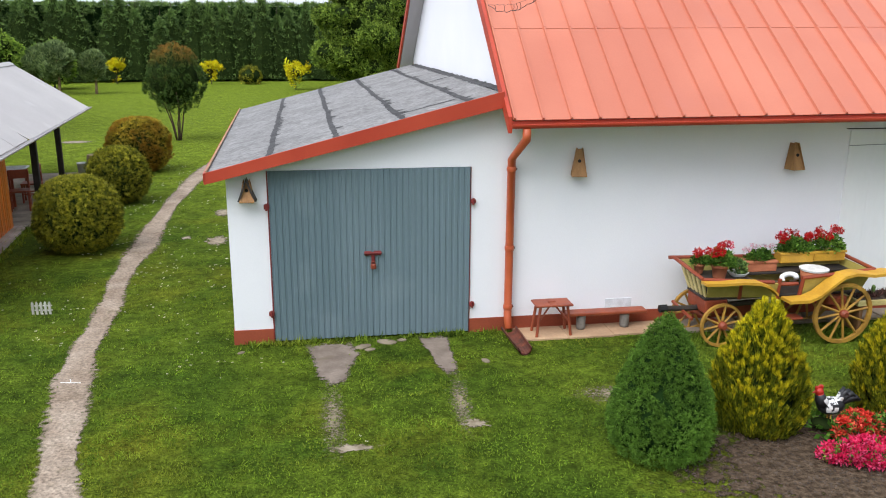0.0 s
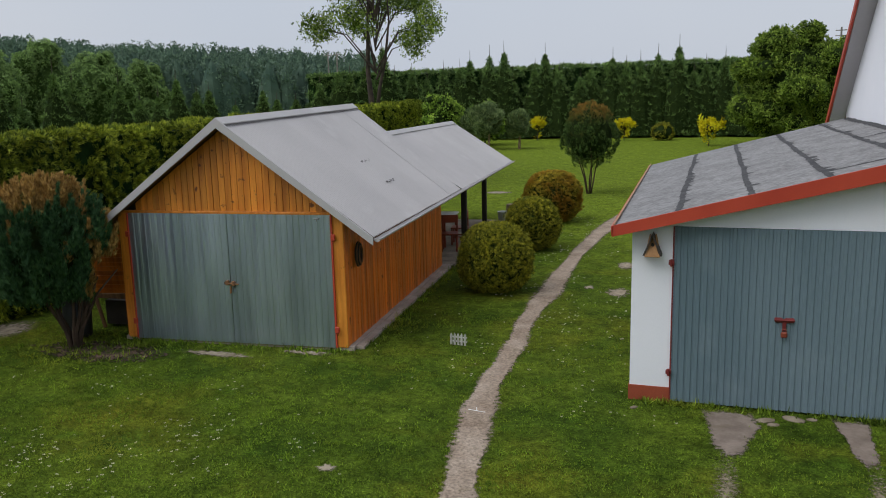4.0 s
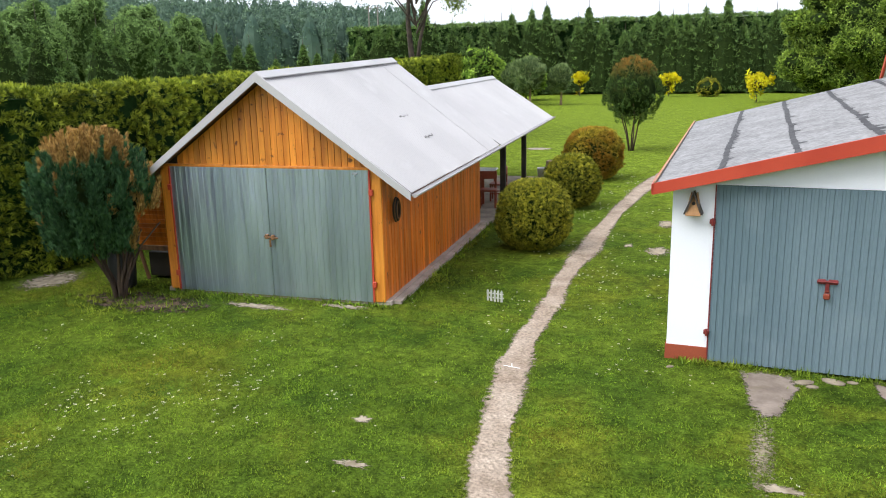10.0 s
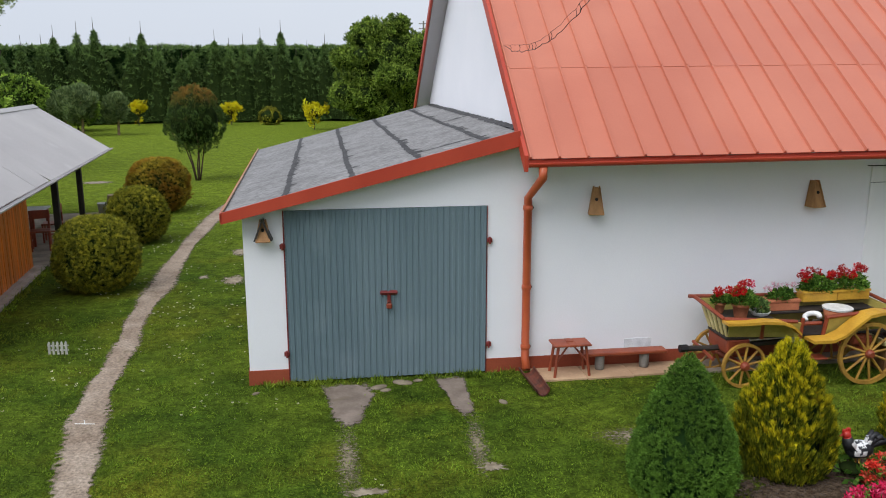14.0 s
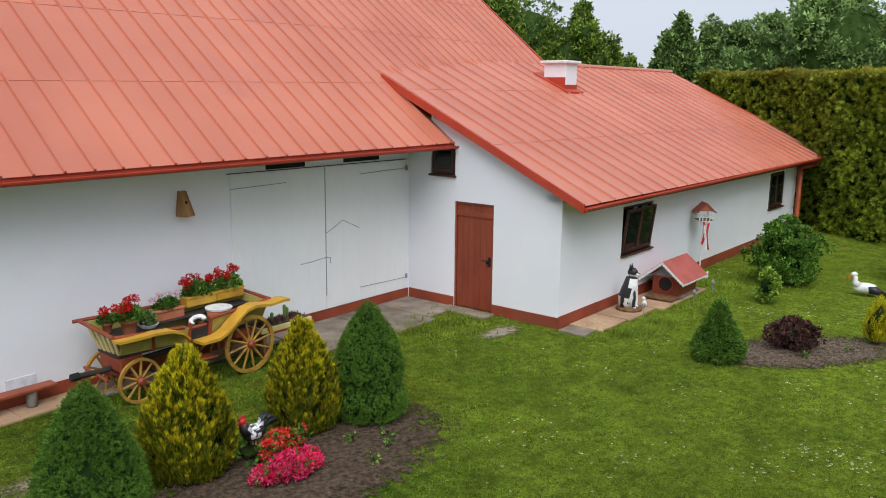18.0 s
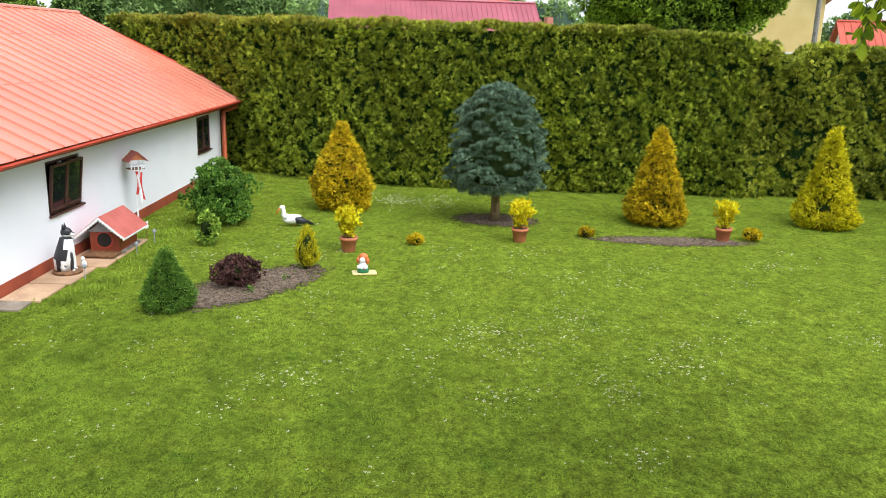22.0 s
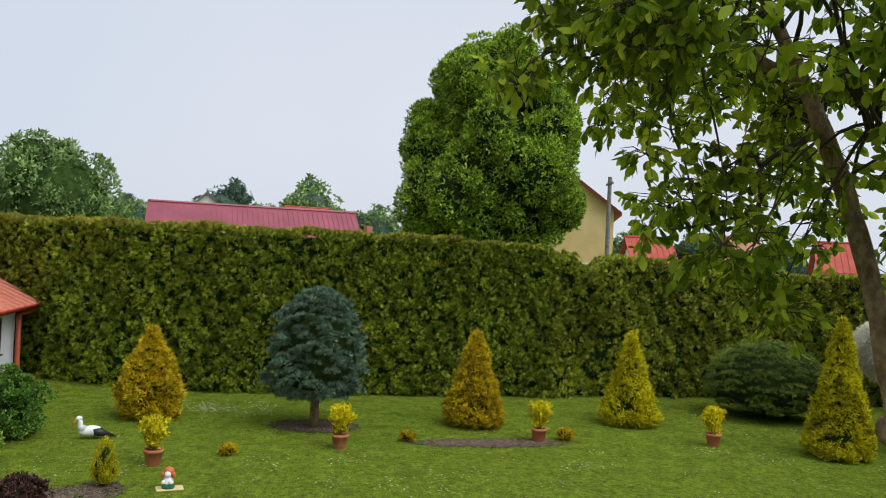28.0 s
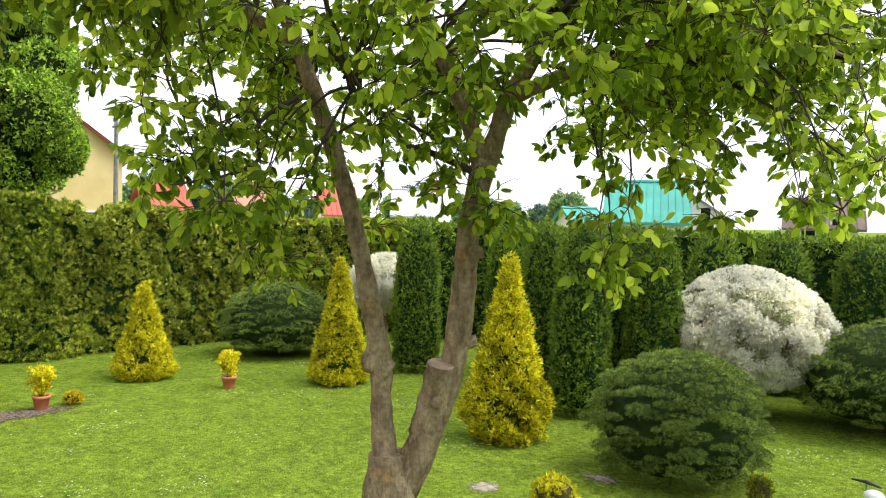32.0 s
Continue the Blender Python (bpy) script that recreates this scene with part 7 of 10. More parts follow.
geranium("geranium_pot", BARN @ Matrix.Translation((3.26, -0.75, 1.06)), "red geraniums in a terracotta pot on the wagon", 0.2, 0.2, 0.24, 12, F_RED, 500, round_pot(0.08, 0.11, 0.2))
geranium("geranium_pot", BARN @ Matrix.Translation((3.03, -0.62, 1.04)), "small red geranium hanging over the wagon's front", 0.12, 0.1, 0.14, 4, F_RED, 503, round_pot(0.05, 0.07, 0.14), 160)
geranium("geranium_box", BARN @ Matrix.Translation((3.97, -0.5, 1.02)), "pink geraniums in an orange planter box on the wagon", 0.2, 0.1, 0.2, 6, F_PINK, 501, trough_pot(0.46, 0.18, 0.15, M_TERRACOTTA), 330)
geranium("geranium_box", BARN @ Matrix.Translation((4.55, -0.42, 1.1)), "red geraniums in a yellow planter box on the wagon", 0.28, 0.14, 0.26, 13, F_RED, 502, trough_pot(0.5, 0.18, 0.15, M_YELLOWPAINT), 520)
geranium("geranium_box", BARN @ Matrix.Translation((5.06, -0.40, 1.1)), "red geraniums in a yellow planter box at the wagon's end", 0.26, 0.14, 0.28, 12, F_RED, 504, trough_pot(0.48, 0.18, 0.15, M_YELLOWPAINT), 480)
part("prop_board", Geo().cbox(3.7, 5.3, -0.62, -0.3, 0.84, 0.87, 0.006), M_DARKWOOD, wagon)
part("prop_board", Geo().cbox(3.0, 3.68, -0.9, -0.4, 0.84, 0.87, 0.006), M_DARKWOOD, wagon)
bowl = thing("bowl", BARN @ Matrix.Translation((4.66, -0.74, 0.68)), "terracotta bowl with a white rim", "bowl")
part("body", Geo().lathe([(0.1, 0), (0.16, 0.1), (0.18, 0.24), (0.165, 0.24), (0.14, 0.1), (0.01, 0.06)], (0, 0, 0), 18), M_TERRACOTTA, bowl, smooth=True)
part("rim", Geo().lathe([(0.165, 0.235), (0.19, 0.235), (0.195, 0.26), (0.165, 0.262)], (0, 0, 0), 18), M_WHITEPAINT, bowl, "white rim")
part_ring = [(4.22 + 0.1 * math.cos(-0.6 + 4.4 * i / 12), -0.86 + 0.06 * math.sin(-0.6 + 4.4 * i / 12), 0.86 + 0.03 * math.sin(4.4 * i / 12)) for i in range(13)]
solid("swan_planter", Geo().tube(part_ring, [0.035] * 10 + [0.03, 0.025, 0.012], 8), M_WHITEPAINT, BARN, "curved white ornament lying on the wagon", "ornament", smooth=True)
saucer = thing("planter", BARN @ Matrix.Translation((3.55, -0.72, 0.88)), "dark plant in a white tray on the wagon", "potted plant")
part("tray", Geo().lathe([(0.1, 0), (0.14, 0.05), (0.125, 0.05), (0.09, 0.015)], (0, 0, 0), 14), M_WHITEPAINT, saucer)
pos, way = turned(ballprof(0.1, 0.2, 0.03), 260, 505, 0.1)
part("leafage", scattered("leafage", LEAVES, pos, way, 0.05, F_SPRUCE, 505, 0.5), None, saucer)
tray = thing("seed_tray", BARN @ Matrix.Translation((5.75, -0.75, 0.0)), "cream wooden tray of small plants behind the wagon", "tray")
for x in (-0.4, 0.4):
    part("leg", Geo().cbox(x - 0.03, x + 0.03, -0.15, 0.15, 0.03, 0.42, 0.006), M_OLDWOOD, tray)
part("tray_board", Geo().cbox(-0.5, 0.5, -0.2, 0.2, 0.42, 0.5, 0.008), M_CREAMSLAT, tray)
part("soil", Geo().cbox(-0.46, 0.46, -0.17, 0.17, 0.49, 0.515, 0.004), M_POTSOIL, tray)
rng = np.random.default_rng(77)
pos = np.stack([rng.uniform(-0.42, 0.42, 200), rng.uniform(-0.15, 0.15, 200), np.full(200, 0.51)], 1)
part("seedlings", scattered("seedlings", TUFT, pos, np.tile([0, 0, 1.0], (200, 1)), 0.07, F_PURPLE, 78, 0.4), None, tray)
for x, h in ((-0.1, 0.12), (0.15, 0.2), (0.2, 0.15)):
    part("cactus", Geo().tube([(x, 0.05, 0.5), (x, 0.05, 0.5 + h), (x, 0.05, 0.52 + h)], [0.025, 0.028, 0.01], 8), F_SPRUCE, tray)

# ---------------------------------------------------------------- flower bed: azaleas and the rooster
for x, y, lobes, mat, seed, label in (
        (4.08, 7.1, ((0, 0, .22, .17), (.24, .08, .19, .13), (-.2, -.05, .17, .12), (.38, .16, .11, .10), (.07, -.12, .15, .11), (-.32, -.02, .11, .08), (.27, -.05, .12, .10)), F_MAGENTA, 510, "low spreading magenta-flowering azalea in the soil bed"),
        (4.2, 7.5, ((0, 0, .15, .32), (.2, .05, .10, .26), (-.15, -.02, .09, .22), (.33, .08, .06, .29)), F_SCARLET, 511, "scarlet-flowering azalea behind the magenta one")):
    ob = thing("azalea", (x, y, 0.02), label, "flowering shrub")
    leafp, leafw, petp, petw = [], [], [], []
    for i, (dx, dy, r0, h) in enumerate(lobes):
        part("stem", Geo().tube([(0, 0, 0), (dx * 0.5, dy * 0.5, h * 0.4), (dx, dy, h * 0.7)], [0.014, 0.01, 0.006], 5), M_DARKBARK, ob)
        prof = [(0.03, r0 * .5), (h * .45, r0 * .95), (h * .75, r0), (h * .95, r0 * .6), (h, .02)]
        for n_, P_, W_ in ((60, leafp, leafw), (int(260 * (r0 / 0.2) ** 1.5), petp, petw)):
            pos, way = turned(prof, n_, seed + i + n_, 0.25, 0.9, 0.3, clump=5)
            P_.append(pos + np.array([dx, dy, 0]))
            W_.append(way)
    part("leafage", scattered("leafage", LEAVES, np.concatenate(leafp) * 0.93, np.concatenate(leafw), 0.05, F_ROSE, seed, 0.6), None, ob)
    part("blossom", scattered("blossom", fan((-70, -25, 25, 70), 0.26, bend=0.5), np.concatenate(petp), np.concatenate(petw), 0.05, mat, seed + 3, 0.5), None, ob)
shrub("hosta", (4.0, 7.72), "small low green plant under the rooster", "plant", ballprof(0.26, 0.16, 0.02), 160, 0.09, LEAF, F_ROSE, 513, 0.1, shrink=0.5)
for i, (x, y) in enumerate([(5.1, 7.35), (5.5, 7.2), (5.3, 6.95), (4.95, 6.75), (5.6, 7.45), (4.7, 7.75), (12.2, 5.35), (13.1, 5.0), (12.9, 5.6)]):
    shrub("weed", (x, y, 0.02), "small green weed in the bare soil", "plant", ballprof(0.07, 0.07, 0.01), 34, 0.045, LEAF, F_ROSE, 520 + i, 0.1, shrink=0.3, trunk=0.005, group="weeds in the beds")

M_FEATHERS = surface("black_flecked_white_plumage", (0.75, 0.75, 0.74), (0.80, 0.80, 0.79), 9, 60, 0.6, 0, 0.4, stretch=(1, 1, 2.5), stain=(0.05, 0.05, 0.06), stain_scale=20, stain_at=(0.5, 0.56))
rooster = Geo()
rooster.ball((0, 0, 0.27), (0.19, 0.12, 0.12), 14, 9)
rooster.tube([(-0.1, 0, 0.3), (-0.16, 0, 0.38), (-0.18, 0, 0.45)], [0.095, 0.075, 0.055], 10)
rooster.ball((-0.19, 0, 0.48), (0.06, 0.05, 0.055), 10, 7)
rooster.tube([(-0.24, 0, 0.48), (-0.29, 0, 0.465)], [0.02, 0.003], 6)
for i in range(5):
    rooster.ball((-0.15 - 0.022 * i, 0, 0.54 + 0.012 * math.sin(i * 1.4)), (0.018, 0.012, 0.032), 6, 5)
for i in range(9):
    a = radians(12 + 9 * i)
    y = 0.035 * math.sin(i * 2.1)
    rooster.tube([(0.1, y * 0.5, 0.3), (0.12 + 0.12 * math.cos(a), y, 0.31 + 0.12 * math.sin(a)), (0.14 + 0.2 * math.cos(a), y * 1.6, 0.31 + 0.17 * math.sin(a)), (0.17 + 0.24 * math.cos(a), y * 2, 0.28 + 0.15 * math.sin(a))], [0.045, 0.04, 0.032, 0.008], 6)
for y in (-0.035, 0.035):
    rooster.tube([(0.0, y, 0.2), (0.0, y, 0.02), (-0.05, y, 0.0)], 0.012, 6)
me = rooster.mesh("rooster_figure", M_BLACKPAINT, True)
for q in (M_FEATHERS, M_REDPAINT, M_YELLOWPAINT):
    me.materials.append(q)
for pl_ in me.polygons:
    c = pl_.center
    if c.x < -0.14 and c.z > 0.44:
        pl_.material_index = 2
    elif c.z < 0.19:
        pl_.material_index = 3
    elif -0.13 < c.x < 0.1 and c.z > 0.2:
        pl_.material_index = 1 if (math.sin(c.x * 60) + math.sin(c.z * 55)) > -0.2 else 0
solid("rooster_figure", me, None, Matrix.Translation((4.08, 7.8, 0.04)) @ Matrix.Rotation(radians(8), 4, "Z") @ Matrix.Scale(0.8, 4), "painted black and white rooster figure with a red comb", "ornament")

# ---------------------------------------------------------------- along the annex: kennel, feeder, dog figure
kennel = thing("kennel", BARN @ Matrix.Translation((13.36, -3.93, 0.03)) @ Matrix.Scale(0.81, 4), "red-brown dog kennel with a red roof and scalloped trim", "kennel")
g = Geo().prism([(-0.34, 0.06), (0.34, 0.06), (0.34, 0.5), (0, 0.8), (-0.34, 0.5)], -0.5, 0.6, "x")
part("body", g, M_REDWOOD, kennel, "red-brown boarded body")
# the body is solid: a near-black disc paints the unlit opening
part("doorway", Geo().tube([(-0.53, 0.0, 0.33), (-0.49, 0.0, 0.33)], 0.17, 18), M_DARK, kennel, "dark round doorway")
part("doorway_ring", Geo().add([(-0.515, (0.17 + 0.03 * (j % 2)) * math.cos(2 * math.pi * (j // 2) / 20), 0.33 + (0.17 + 0.03 * (j % 2)) * math.sin(2 * math.pi * (j // 2) / 20)) for j in range(40)], [(2 * i, 2 * i + 1, (2 * i + 3) % 40, (2 * i + 2) % 40) for i in range(20)]), M_REDTRIM, kennel)
part("gable_panel", Geo().prism([(-0.36, 0.52), (0.36, 0.52), (0, 0.82)], -0.514, -0.502, "x"), M_GREYPAINT, kennel, "grey gable panel")
M_REDSHEET = surface("faded_red_sheet", (0.36, 0.07, 0.05), (0.46, 0.11, 0.085), 2, 40, 0.5, 0, 0.1)
for sg in (-1, 1):
    part("roof", Geo().add([(x, sg * y, z + dz) for dz in (0, -0.03) for x, y, z in ((-0.78, 0.0, 0.93), (0.72, 0.0, 0.93), (0.72, 0.58, 0.46), (-0.78, 0.58, 0.46))], box6), M_REDSHEET, kennel, "red sheet roof")
    for i in range(9):
        q0, q1 = i / 9, (i + 1) / 9
        m0 = Vector((-0.79, 0, 0.92)).lerp(Vector((-0.79, sg * 0.58, 0.45)), q0)
        m1 = Vector((-0.79, 0, 0.92)).lerp(Vector((-0.79, sg * 0.58, 0.45)), q1)
        part("scallop", Geo().add([m0, m1, m1 - Vector((0, 0, 0.05)), (m0 + m1) / 2 - Vector((0, 0, 0.09)), m0 - Vector((0, 0, 0.05)), *[p + Vector((0.012, 0, 0)) for p in (m0, m1, m1 - Vector((0, 0, 0.05)), (m0 + m1) / 2 - Vector((0, 0, 0.09)), m0 - Vector((0, 0, 0.05)))]], [(0, 1, 2, 3, 4), (9, 8, 7, 6, 5)] + [(i, (i + 1) % 5, 5 + (i + 1) % 5, 5 + i) for i in range(5)]), M_WHITEPAINT, kennel, "white scalloped trim")
for i in range(20):
    x0 = -0.78 + i * 0.075
    part("scallop", Geo().prism([(x0, 0.45), (x0 + 0.075, 0.45), (x0 + 0.065, 0.415), (x0 + 0.0375, 0.40), (x0 + 0.01, 0.415)], -0.592, -0.582, "y"), M_WHITEPAINT, kennel, "white scalloped trim")
part("porch_board", Geo().cbox(-1.0, -0.5, -0.4, 0.35, 0.03, 0.07, 0.008), M_OLDWOOD, kennel, "brown boards before the doorway")
part("base", Geo().cbox(-0.55, 0.65, -0.4, 0.4, 0.0, 0.06, 0.008), M_STONE, kennel)

feeder = thing("bird_feeder", BARN @ Matrix.Translation((15.3, -3.72, 0)) @ Matrix.Rotation(radians(-50), 4, "Z"), "red-roofed bird feeder on a thin post with hanging ribbons", "bird feeder")
part("post", Geo().tube([(0, 0.04, 0), (0, 0.03, 0.9), (0, 0, 1.28)], [0.016, 0.015, 0.014], 8), M_WHITEWOOD, feeder, "thin pale post")
for sg in (-1, 1):
    part("strut", Geo().tube([(0, 0, 1.16), (sg * 0.11, 0, 1.30)], 0.008, 6), M_WHITEWOOD, feeder)
part("floor", Geo().cbox(-0.17, 0.17, -0.15, 0.15, 1.30, 1.315, 0.004), M_OLDWOOD, feeder)
for sx in (-0.12, 0.12):
    for sy in (-0.11, 0.11):
        part("corner_post", Geo().cbox(sx - 0.01, sx + 0.01, sy - 0.01, sy + 0.01, 1.315, 1.52, 0.003), M_WHITEWOOD, feeder)
for y in (-0.155, 0.155):
    for x in (-0.15, -0.075, 0.0, 0.075, 0.15):
        part("slat", Geo().cbox(x - 0.009, x + 0.009, y - 0.006, y + 0.006, 1.29, 1.39, 0.003), M_WHITEWOOD, feeder, "white slat")
    part("rail", Geo().cbox(-0.2, 0.2, y - 0.008, y + 0.008, 1.375, 1.392, 0.003), M_WHITEWOOD, feeder)
for x in (-0.175, 0.175):
    part("rail", Geo().cbox(x - 0.008, x + 0.008, -0.19, 0.19, 1.375, 1.392, 0.003), M_WHITEWOOD, feeder)
for sg in (-1, 1):
    part("roof", Geo().add([(sg * x, y, z + dz) for dz in (0, -0.018) for x, y, z in ((0, -0.2, 1.69), (0, 0.2, 1.69), (0.21, 0.2, 1.49), (0.21, -0.2, 1.49))], box6), M_REDSHEET, feeder, "faded red roof board")
part("gable", Geo().prism([(-0.15, 1.51), (0.15, 1.51), (0, 1.655)], -0.14, -0.125, "y"), M_TERRACOTTA, feeder, "orange-brown gable board")
for k, (x0, w0, z0, z1, mat) in enumerate(((-0.05, 0.05, 1.28, 0.78, M_REDPAINT), (0.03, 0.045, 1.28, 0.92, M_WHITEPAINT), (0.06, 0.04, 1.26, 0.66, M_REDPAINT), (-0.01, 0.035, 1.22, 0.6, M_WHITEPAINT))):
    v = []
    for j in range(7):
        q = j / 6
        c = x0 + 0.035 * math.sin(3.5 * q + k * 1.7)
        v += [(c - w0 / 2, -0.165 - 0.012 * k, z0 + q * (z1 - z0)), (c + w0 / 2, -0.175 - 0.012 * k, z0 + q * (z1 - z0) - 0.01)]
    part("ribbon", Geo().add(v, [(2 * j, 2 * j + 1, 2 * j + 3, 2 * j + 2) for j in range(6)]), mat, feeder, "red ribbon" if mat is M_REDPAINT else "white ribbon")

dog = Geo()
dog.lathe([(0.0, 0), (0.24, 0), (0.25, 0.03), (0.24, 0.05), (0.0, 0.05)], (0, 0, 0), 16)
dog.tube([(0.06, 0, 0.06), (0.05, 0, 0.25), (0.0, 0, 0.45), (-0.02, 0, 0.62)], [0.15, 0.17, 0.15, 0.11], 12)
dog.ball((-0.03, 0, 0.72), (0.1, 0.075, 0.09), 12, 8)
dog.tube([(-0.09, 0, 0.70), (-0.17, 0, 0.68)], [0.045, 0.03], 8)
for y in (-0.05, 0.05):
    dog.tube([(0.0, y, 0.78), (0.01, y * 1.15, 0.88)], [0.032, 0.004], 6)
    dog.tube([(-0.07, y * 1.3, 0.45), (-0.1, y * 1.3, 0.25), (-0.1, y * 1.3, 0.07), (-0.14, y * 1.3, 0.06)], [0.045, 0.035, 0.03, 0.025], 8)
    dog.ball((0.05, y * 2.2, 0.15), (0.1, 0.05, 0.1), 9, 7)
me = dog.mesh("dog_figure", M_WHITEPAINT, True)
for q in (M_BLACKPAINT, M_OLDWOOD):
    me.materials.append(q)
for pl_ in me.polygons:
    c = pl_.center
    if c.z < 0.052:
        pl_.material_index = 2
    elif (c.x > 0.0 and c.z > 0.25 and math.sin(c.z * 31 + c.y * 20) > -0.5) or (c.z > 0.69 and c.x > -0.1) or (c.z > 0.8) or math.sin(c.x * 40) * math.sin(c.z * 26 + 1) * math.sin(c.y * 35 + 2) > 0.2:
        pl_.material_index = 1
solid("dog_figure", me, None, BARN @ Matrix.Translation((11.6, -3.82, 0.03)) @ Matrix.Rotation(radians(98), 4, "Z"), "sitting black and white husky figure on a round base", "ornament")
solid("small_figure", Geo().tube([(0, 0, 0), (0, 0, 0.08), (-0.02, 0, 0.14)], [0.05, 0.055, 0.03], 8).ball((-0.03, 0, 0.17), 0.04, 8, 6), M_WHITEPAINT, BARN @ Matrix.Translation((11.95, -3.95, 0.03)), "small white figure beside the dog", "ornament", smooth=True)
sign = thing("small_sign", BARN @ Matrix.Translation((14.4, -4.2, 0)), "small white arrow-like ornament on a stick", "ornament")
part("stick", Geo().tube([(0, 0, 0), (0, 0, 0.3)], 0.008, 6), M_OLDWOOD, sign)
part("plate", Geo().cbox(-0.1, 0.1, -0.01, 0.01, 0.28, 0.34, 0.005).cbox(-0.05, 0.12, -0.01, 0.01, 0.2, 0.25, 0.005), M_WHITEPAINT, sign)
for i, (s, n) in enumerate(((11.3, -4.25), (12.9, -4.55), (14.0, -4.5))):
    lamp = thing("solar_lamp", BARN @ Matrix.Translation((s, n, 0)), "thin solar stick lamp in the grass", "lamp", "solar lamps")
    part("stick", Geo().tube([(0, 0, 0), (0, 0, 0.22)], 0.008, 6), M_GREYPAINT, lamp)
    part("head", Geo().lathe([(0.02, 0.2), (0.035, 0.23), (0.03, 0.27), (0.01, 0.29)], (0, 0, 0), 8), M_GREYPAINT, lamp)

# ---------------------------------------------------------------- lawn ornaments and pots
stork = Geo()
stork.ball((0, 0, 0.36), (0.2, 0.09, 0.095), 14, 9, Matrix.Translation((0, 0, 0)))
stork.tube([(-0.12, 0, 0.40), (-0.18, 0, 0.46), (-0.17, 0, 0.52), (-0.185, 0, 0.565)], [0.075, 0.05, 0.04, 0.036], 10)
stork.ball((-0.195, 0, 0.585), (0.058, 0.043, 0.046), 10, 7)
stork.tube([(-0.235, 0, 0.58), (-0.29, 0, 0.51), (-0.315, 0, 0.45)], [0.018, 0.014, 0.003], 6)
stork.add([(0.02, -0.095, 0.40), (0.18, -0.09, 0.38), (0.42, -0.02, 0.24), (0.3, -0.04, 0.25), (0.05, -0.095, 0.29), (0.02, 0.095, 0.40), (0.18, 0.09, 0.38), (0.42, 0.02, 0.24), (0.3, 0.04, 0.25), (0.05, 0.095, 0.29)], [(0, 1, 2, 3, 4), (9, 8, 7, 6, 5), (0, 5, 6, 1), (1, 6, 7, 2), (2, 7, 8, 3), (3, 8, 9, 4), (4, 9, 5, 0)])
stork.tube([(0.02, 0, 0.28), (0.03, 0, 0.0)], 0.012, 6)
me = stork.mesh("stork_figure", M_WHITEPAINT, True)
for q in (M_BLACKPAINT, M_ORANGEPAINT):
    me.materials.append(q)
for pl_ in me.polygons:
    c = pl_.center
    if c.x < -0.255 or c.z < 0.265:
        pl_.material_index = 2 if c.x < -0.2 or c.z < 0.25 and c.x < 0.1 else 1
    elif c.x > 0.06 and c.z < 0.395:
        pl_.material_index = 1
solid("stork_figure", me, None, Matrix.Translation((17.2, 6.4, -0.27)) @ Matrix.Rotation(radians(-60), 4, "Z") @ Matrix.Scale(1.2, 4), "white stork figure with black wings and orange beak", "ornament")

gn = Geo()
gn.lathe([(0.12, 0.0), (0.13, 0.05), (0.11, 0.10), (0.09, 0.16), (0.07, 0.22)], (0, 0, 0), 12)
gn.ball((0.03, 0, 0.31), (0.09, 0.11, 0.1), 12, 8)
gn.ball((-0.05, 0, 0.27), (0.06, 0.065, 0.065), 12, 8)
for y in (-0.1, 0.1):
    gn.ball((0.0, y, 0.25), (0.05, 0.045, 0.07), 8, 6)
    gn.ball((-0.1, y * 0.7, 0.13), (0.05, 0.04, 0.045), 8, 6)
me = gn.mesh("garden_gnome", M_ORANGEPAINT, True)
for q in (M_WHITEPAINT, M_GREENPAINT):
    me.materials.append(q)
for pl_ in me.polygons:
    c = pl_.center
    if c.z < 0.085:
        pl_.material_index = 2
    elif (c.x < -0.055 and abs(c.y) < 0.075 and c.z > 0.2) or (0.1 < c.z < 0.19):
        pl_.material_index = 1
solid("garden_gnome", me, None, Matrix.Translation((13.81, 3.84, 0.03)) @ Matrix.Scale(0.85, 4), "small painted garden figure in orange, white and green", "ornament")
solid("stone_plate", Geo().cbox(-0.22, 0.22, -0.13, 0.13, 0, 0.03, 0.01), M_CREAMSLAT, Matrix.Translation((13.83, 3.82, 0)) @ Matrix.Rotation(radians(-70), 4, "Z"), "flat cream plate under the garden figure", "plate")

pots = "terracotta pots with yellow shrubs"
first = thing("potted_shrub", (15.32, 4.55, 0), "bright yellow-leaved shrub in a terracotta pot", "potted plant", pots)
part("pot", Geo().lathe(pot_geo(0.13, 0.17, 0.3), (0, 0, 0), 20), M_TERRACOTTA, first, "terracotta pot", smooth=True)
part("soil", Geo().lathe([(0.15, 0.26), (0.15, 0.275), (0.01, 0.28)], (0, 0, 0), 16), M_POTSOIL, first)
for i in range(9):
    a = i * 0.7
    part("twig", Geo().tube([(0.02 * math.cos(a), 0.02 * math.sin(a), 0.27), (0.2 * math.cos(a), 0.2 * math.sin(a), 0.55), (0.27 * math.cos(a), 0.27 * math.sin(a), 0.72 + 0.05 * math.sin(i * 2.3))], [0.006, 0.004, 0.002], 4), M_OLDWOOD, first)
pos, way = turned([(0.3, .07), (.42, .14), (.56, .2), (.7, .25), (.8, .22), (.88, .1)], 480, 541, 0.35, 1.8, 0.7, clump=6)
part("foliage", scattered("foliage", LEAVES, pos, way, 0.09, F_YELLOW, 541, 0.35), None, first)
for x, y, a in ((17.12, 1.27, 40), (18.45, -3.14, 130), (18.56, -7.22, 250)):
    copy_thing(first, Matrix.Translation((x, y, 0)) @ Matrix.Rotation(radians(a), 4, "Z"))

